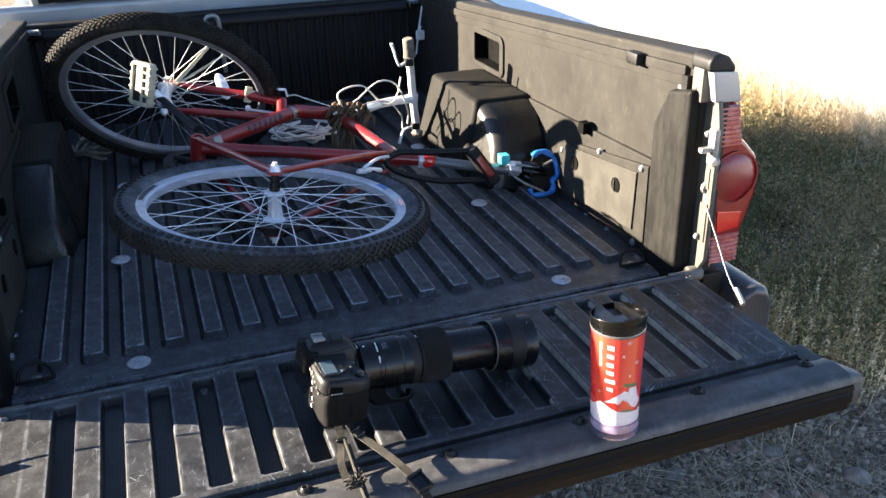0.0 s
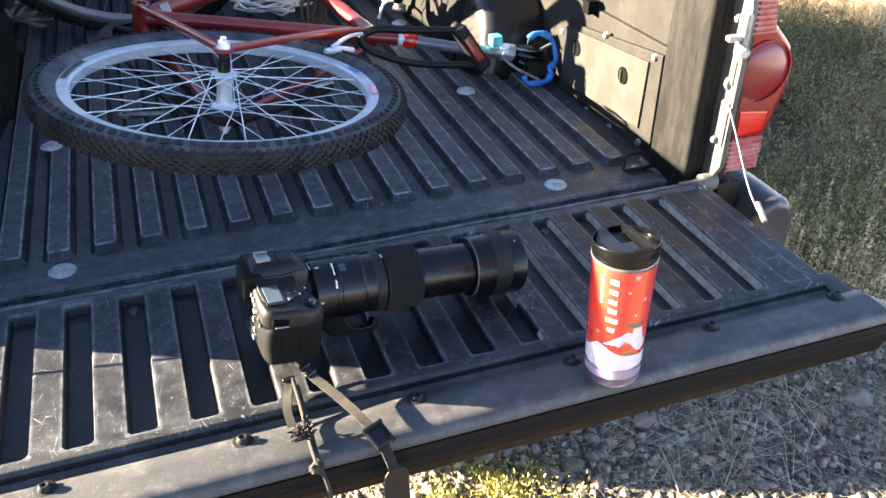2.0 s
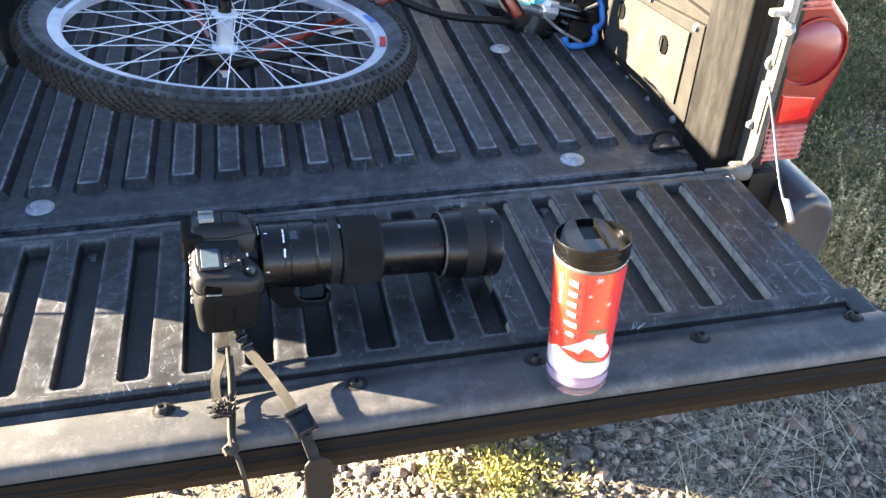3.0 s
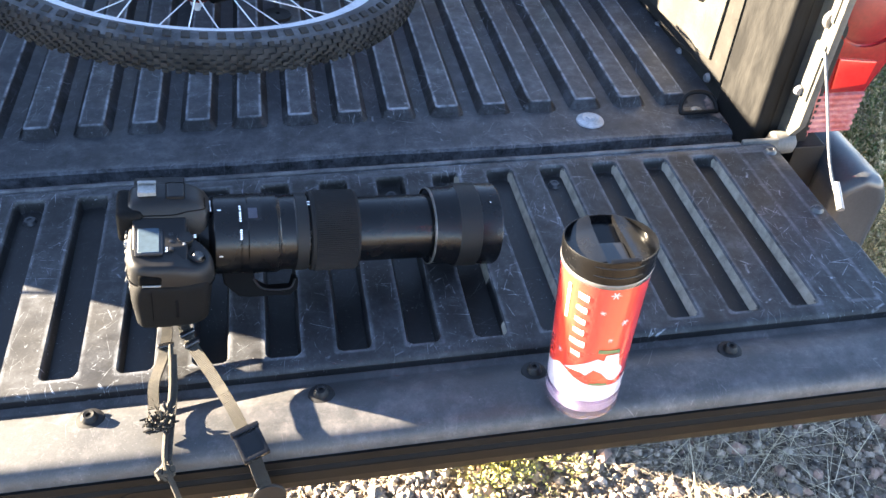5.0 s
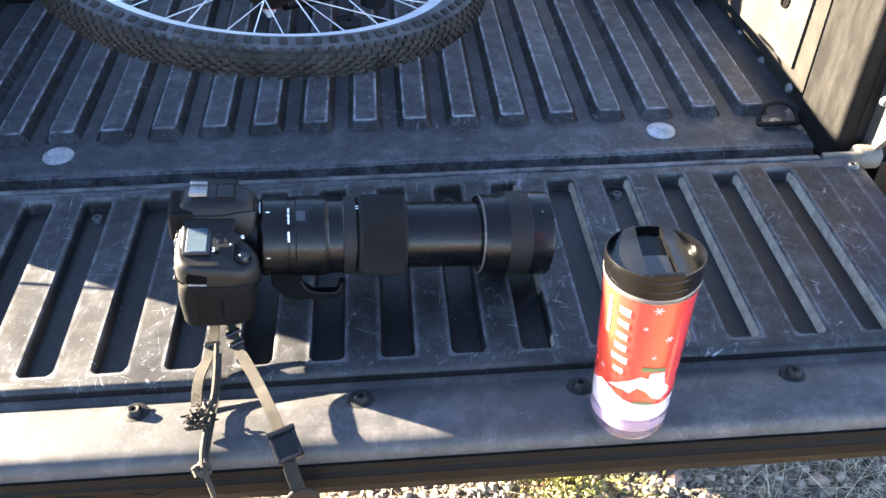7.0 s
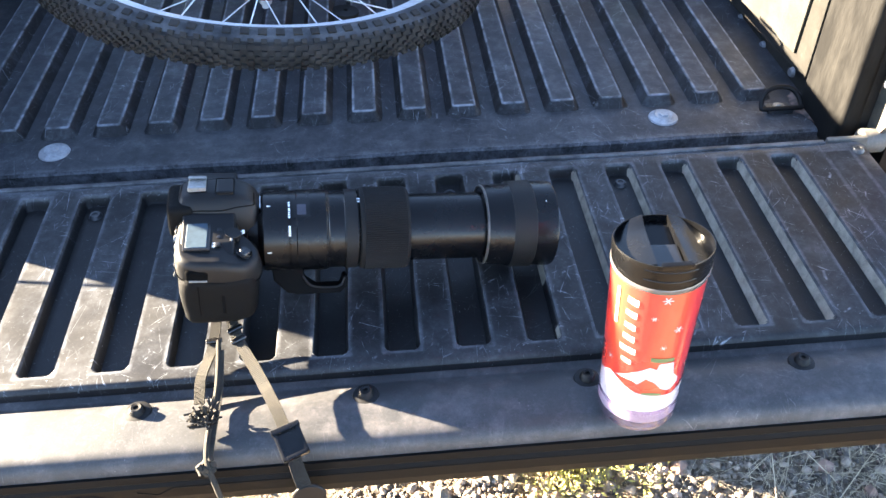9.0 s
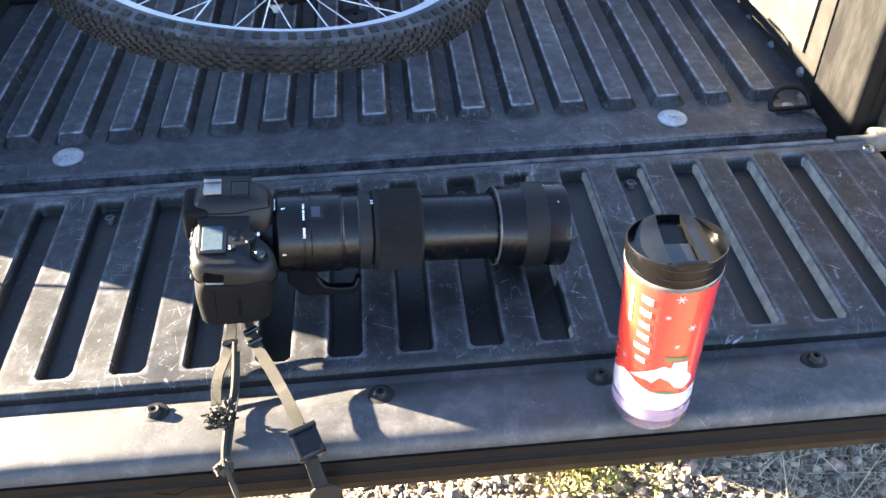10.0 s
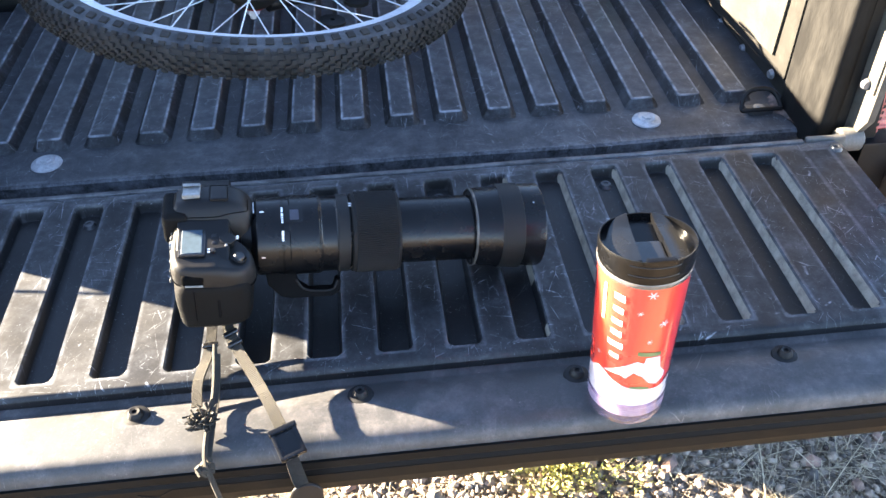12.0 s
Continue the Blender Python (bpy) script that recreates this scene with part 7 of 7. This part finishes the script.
def gravel(name, count, x0, x1, y0, y1, small, large, seed, label, mat="stone"):
    r = np.random.default_rng(seed)
    xs, ys = r.uniform(x0, x1, count), r.uniform(y0, y1, count)
    zs = ground_z(xs, ys)
    size = small * (large / small) ** (r.random(count) ** 3.2)
    allv, allf, k = [], [], 0
    shapes = [pebble_shape(i) for i in range(6)]
    for i in range(count):
        vs, fs = shapes[i % 6]
        a = r.uniform(0, 6.28)
        st = size[i] * np.array([r.uniform(0.8, 1.35), r.uniform(0.7, 1.0), r.uniform(0.45, 0.8)])
        p = vs * st
        c, s = math.cos(a), math.sin(a)
        p = np.stack([p[:, 0] * c - p[:, 1] * s + xs[i], p[:, 0] * s + p[:, 1] * c + ys[i], p[:, 2] + zs[i] + st[2] * 0.35], 1)
        allv.append(p)
        allf.append(fs + k)
        k += len(vs)
    return heap(name, np.concatenate(allv), np.concatenate(allf), mat, label, "gravel")


gravel("gravel", 34000, -0.1, 1.75, -0.36, 0.80, 0.0026, 0.013, 21, "loose grey and brown gravel on dry soil")
gravel("reddish_gravel", 900, -0.1, 1.7, -0.36, 0.7, 0.005, 0.021, 23, "scattered reddish-brown pebbles on the gravel", "stone_brown")
gravel("coarse_gravel", 1500, -0.1, 1.75, -0.36, 0.8, 0.006, 0.022, 24, "coarse grey stones scattered over the gravel", "stone_big")
gravel("loose_gravel", 2500, -1.3, 0.1, -0.8, 1.5, 0.004, 0.019, 22, "thin gravel under the truck")

# single stones that stand out
for i, (x, y, sx, sy, sz, mat, lab) in enumerate((
        (1.39, 0.06, 0.058, 0.045, 0.035, "stone_big", "pale grey angular stone on the gravel"), (1.52, 0.02, 0.05, 0.04, 0.03, "stone_red", "brown stone on the gravel"),
        (0.80, 0.18, 0.045, 0.035, 0.022, "stone_red", "reddish flat stone on the gravel"), (0.55, 0.10, 0.040, 0.03, 0.02, "stone_big", "grey stone on the gravel"),
        (0.93, 0.28, 0.045, 0.032, 0.02, "stone_big", "large grey stone on the gravel"), (0.62, 0.22, 0.05, 0.035, 0.025, "stone_red", "reddish stone on the gravel"),
        (0.36, 0.20, 0.035, 0.028, 0.02, "stone_big", "small grey stone on the gravel"), (1.12, 0.10, 0.04, 0.03, 0.022, "stone_red", "brownish stone on the gravel"),
        (1.25, 0.25, 0.045, 0.03, 0.025, "stone_big", "grey stone among dry stalks"), (0.05, 0.15, 0.03, 0.025, 0.016, "stone_big", "small grey stone on the gravel"))):
    b = bm_()
    bmesh.ops.create_icosphere(b, subdivisions=3, radius=1)
    for v in b.verts:
        q = v.co + Vector((i * 5.1, 0, 0))
        v.co *= 1 + 0.30 * noise.noise(q * 1.1) + 0.10 * noise.noise(q * 2.7) + 0.04 * noise.noise(q * 7)
        v.co = Vector((v.co.x * sx * 0.72 + x, v.co.y * sy * 0.72 + y, v.co.z * sz * 0.72 + sz * 0.25 + ground_height(x, y)))
    solid("stone", b, mat, lab, "stone", group="stones behind the truck", angle=50)


def blades(name, count, place, length, width, lean, material, label, category, seed, curl=0.5, segs=3):
    """Thin tapering blades or stalks; place(r, n) gives their feet."""
    r = np.random.default_rng(seed)
    xs, ys = place(r, count)
    zs = ground_z(xs, ys) - 0.005
    L = r.uniform(length[0], length[1], count)
    A = r.uniform(0, 2 * np.pi, count)
    T = np.abs(r.normal(0, lean, count)) if lean < 1.1 else r.uniform(1.25, 1.56, count)
    W = r.uniform(width[0], width[1], count)
    B = r.uniform(-1, 1, count)
    verts, faces = np.zeros((count, segs + 1, 2, 3)), []
    pos = np.stack([xs, ys, zs], 1)
    out = np.stack([np.cos(A), np.sin(A), np.zeros(count)], 1)
    a2 = A + 1.57 + r.normal(0, 0.9, count)
    side = np.stack([np.cos(a2), np.sin(a2), np.zeros(count)], 1)
    ang = T.copy()
    for s in range(segs + 1):
        w = (W * (1 - 0.85 * s / segs))[:, None]
        verts[:, s, 0], verts[:, s, 1] = pos - side * w / 2, pos + side * w / 2
        step = (L / segs)[:, None]
        pos = pos + (out * np.sin(ang)[:, None] + np.array([0, 0, 1]) * np.cos(ang)[:, None] + side * (0.15 * B)[:, None]) * step
        ang = ang + curl * (0.4 + 0.6 * np.abs(B))
        pos[:, 2] = np.maximum(pos[:, 2], zs + 0.012)
    base = np.arange(count) * (segs + 1) * 2
    q = []
    for s in range(segs):
        q.append(np.stack([base + 2 * s, base + 2 * s + 1, base + 2 * s + 3, base + 2 * s + 2], 1))
    return heap(name, verts.reshape(-1, 3), np.concatenate(q), material, label, category)


def leaves(name, plants, per, height, spread, size, material, label, category, seed, tall=1.0):
    """Leafy weeds: each plant a spray of small leaves about its stems. plants: arrays of feet x, y."""
    r = np.random.default_rng(seed)
    px, py = plants
    n = len(px)
    pz = ground_z(px, py)
    H = r.uniform(height[0], height[1], n)
    idx = np.repeat(np.arange(n), per)
    k = len(idx)
    u = r.random(k) ** 0.7
    stem = r.integers(0, 9, k)
    sa = (stem * 0.698 + np.repeat(r.uniform(0, 6.28, n), per))
    rad = spread * u * (0.5 + 0.5 * r.random(k))
    c = np.stack([px[idx] + rad * np.cos(sa) + r.normal(0, 0.012, k), py[idx] + rad * np.sin(sa) + r.normal(0, 0.012, k), pz[idx] + H[idx] * u * tall], 1)
    s = r.uniform(size[0], size[1], k)[:, None]
    d = r.normal(0, 0.55, (k, 3)) + np.stack([np.cos(sa) * 0.5, np.sin(sa) * 0.5, np.full(k, 0.75)], 1)
    d /= np.linalg.norm(d, axis=1)[:, None]
    e = np.cross(d, r.normal(0, 1, (k, 3)))
    e /= np.linalg.norm(e, axis=1)[:, None]
    v = np.stack([c, c + d * s * 0.5 + e * s * 0.17, c + d * s, c + d * s * 0.5 - e * s * 0.17], 1).reshape(-1, 3)
    f = np.arange(k * 4).reshape(-1, 4)
    return heap(name, v, f, material, label, category)


def spikes(name, px, py, stems, height, material, label, seed):
    """Upright stems set with small seeds along their upper part."""
    r = np.random.default_rng(seed)
    n = len(px) * stems
    fx, fy = np.repeat(px, stems) + r.normal(0, 0.012, n), np.repeat(py, stems) + r.normal(0, 0.012, n)
    foot = np.stack([fx, fy, ground_z(fx, fy)], 1)
    H = r.uniform(height[0], height[1], n)
    a, t = r.uniform(0, 6.28, n), np.abs(r.normal(0, 0.30, n))
    up = np.stack([np.cos(a) * np.sin(t), np.sin(a) * np.sin(t), np.cos(t)], 1)
    per = 46
    idx = np.repeat(np.arange(n), per)
    u = 0.30 + 0.70 * r.random(len(idx))
    c = foot[idx] + up[idx] * (H[idx] * u)[:, None] + r.normal(0, 1, (len(idx), 3)) * (0.0085 * (1.15 - u))[:, None]
    d = r.normal(0, 1, (len(idx), 3)) + up[idx]
    d /= np.linalg.norm(d, axis=1)[:, None]
    e = np.cross(d, r.normal(0, 1, (len(idx), 3)))
    e /= np.linalg.norm(e, axis=1)[:, None]
    s_ = r.uniform(0.005, 0.011, len(idx))[:, None]
    v = np.stack([c, c + d * s_ * 0.5 + e * s_ * 0.32, c + d * s_, c + d * s_ * 0.5 - e * s_ * 0.32], 1).reshape(-1, 3)
    w = np.stack([np.cos(a + 1.57), np.sin(a + 1.57), np.zeros(n)], 1) * 0.0009
    top_ = foot + up * H[:, None]
    stalk = np.stack([foot - w, foot + w, top_ + w * 0.4, top_ - w * 0.4], 1).reshape(-1, 3)
    v = np.concatenate([v, stalk])
    return heap(name, v, np.arange(len(v)).reshape(-1, 4), material, label, "weeds")


def patchy(r, n, x0, x1, y0, y1, scale, cut, seed):
    xs, ys = r.uniform(x0, x1, n * 4), r.uniform(y0, y1, n * 4)
    keep = np.array([noise.noise(Vector((x * scale, y * scale, seed))) > cut for x, y in zip(xs, ys)])
    return xs[keep][:n], ys[keep][:n]


r0 = np.random.default_rng(31)
leaves("green_weeds", patchy(r0, 1700, 1.25, 3.35, 0.35, 5.5, 1.3, -0.10, 2.0), 130, (0.08, 0.28), 0.12, (0.008, 0.020), "weed", "low green weeds on the bank beside the truck", "weeds", 41)
leaves("brown_weeds", patchy(r0, 2400, 1.15, 3.2, 0.30, 5.5, 1.1, -0.25, 7.0), 115, (0.10, 0.34), 0.11, (0.007, 0.018), "weed_brown", "brown withered weeds on the bank", "weeds", 42)
spikes("seed_heads", np.concatenate([r0.normal(1.50, 0.11, 34), r0.uniform(1.55, 2.1, 16)]), np.concatenate([r0.normal(0.58, 0.10, 34), r0.uniform(0.30, 0.85, 16)]), 6, (0.10, 0.27), "pale_seed", "pale dried seed heads beside the bumper", 43)
px, py = patchy(r0, 150, 1.30, 3.1, 0.5, 4.5, 1.6, -0.1, 5.0)
spikes("green_seed_spikes", px, py, 6, (0.16, 0.36), "weed_spike", "upright olive seed spikes among the weeds", 45)
leaves("yellow_weeds", (r0.normal(0.33, 0.08, 26), r0.normal(0.07, 0.055, 26)), 70, (0.015, 0.055), 0.045, (0.008, 0.018), "lime", "small yellow-green weeds in the gravel", "weeds", 44)
blades("dry_grass", 5200, lambda r, n: patchy(r, n, 1.25, 4.2, 0.20, 5.5, 1.2, -0.3, 9.0), (0.08, 0.26), (0.0016, 0.0034), 0.5, "straw", "dry straw-coloured grass", "grass", 51)
blades("bank_grass", 5200, lambda r, n: (r.normal(3.72, 0.26, n), 1.0 + 3.3 * r.random(n) ** 1.25), (0.35, 1.10), (0.0018, 0.0040), 0.42, "straw", "tall dry golden grass along the bank", "grass", 52, 0.30, 7)
blades("bank_tufts", 7000, lambda r, n: (r.normal(3.45, 0.30, n), r.uniform(0.8, 4.6, n)), (0.15, 0.50), (0.0016, 0.0034), 0.40, "weed_brown", "brown dry grass tufts on the bank", "grass", 55, 0.30, 4)
blades("straw_litter", 4600, lambda r, n: patchy(r, n, 0.65, 2.0, -0.6, 0.75, 4.0, -0.05, 3.0), (0.04, 0.17), (0.0009, 0.0020), 1.5, "straw", "fallen dry stalks lying on the gravel", "grass", 53, 0.12, 5)
blades("gravel_straw", 2200, lambda r, n: (r.uniform(-0.9, 1.0, n), r.uniform(-0.7, 0.9, n)), (0.03, 0.12), (0.0012, 0.0025), 1.2, "straw", "bits of dry straw among the gravel", "grass", 54, 0.15, 3)
blades("long_stalks", 420, lambda r, n: patchy(r, n, 0.75, 1.95, -0.35, 0.60, 2.5, -0.15, 6.0), (0.14, 0.42), (0.0016, 0.0032), 1.5, "straw", "long bleached stalks sprawling over the gravel", "grass", 56, 0.10, 8)
blades("tall_stalks", 260, lambda r, n: (r.normal(3.55, 0.22, n), r.uniform(1.0, 4.6, n)), (0.50, 1.25), (0.0022, 0.0042), 0.45, "straw", "tall bare bleached stalks along the bank", "grass", 57, 0.16, 9)
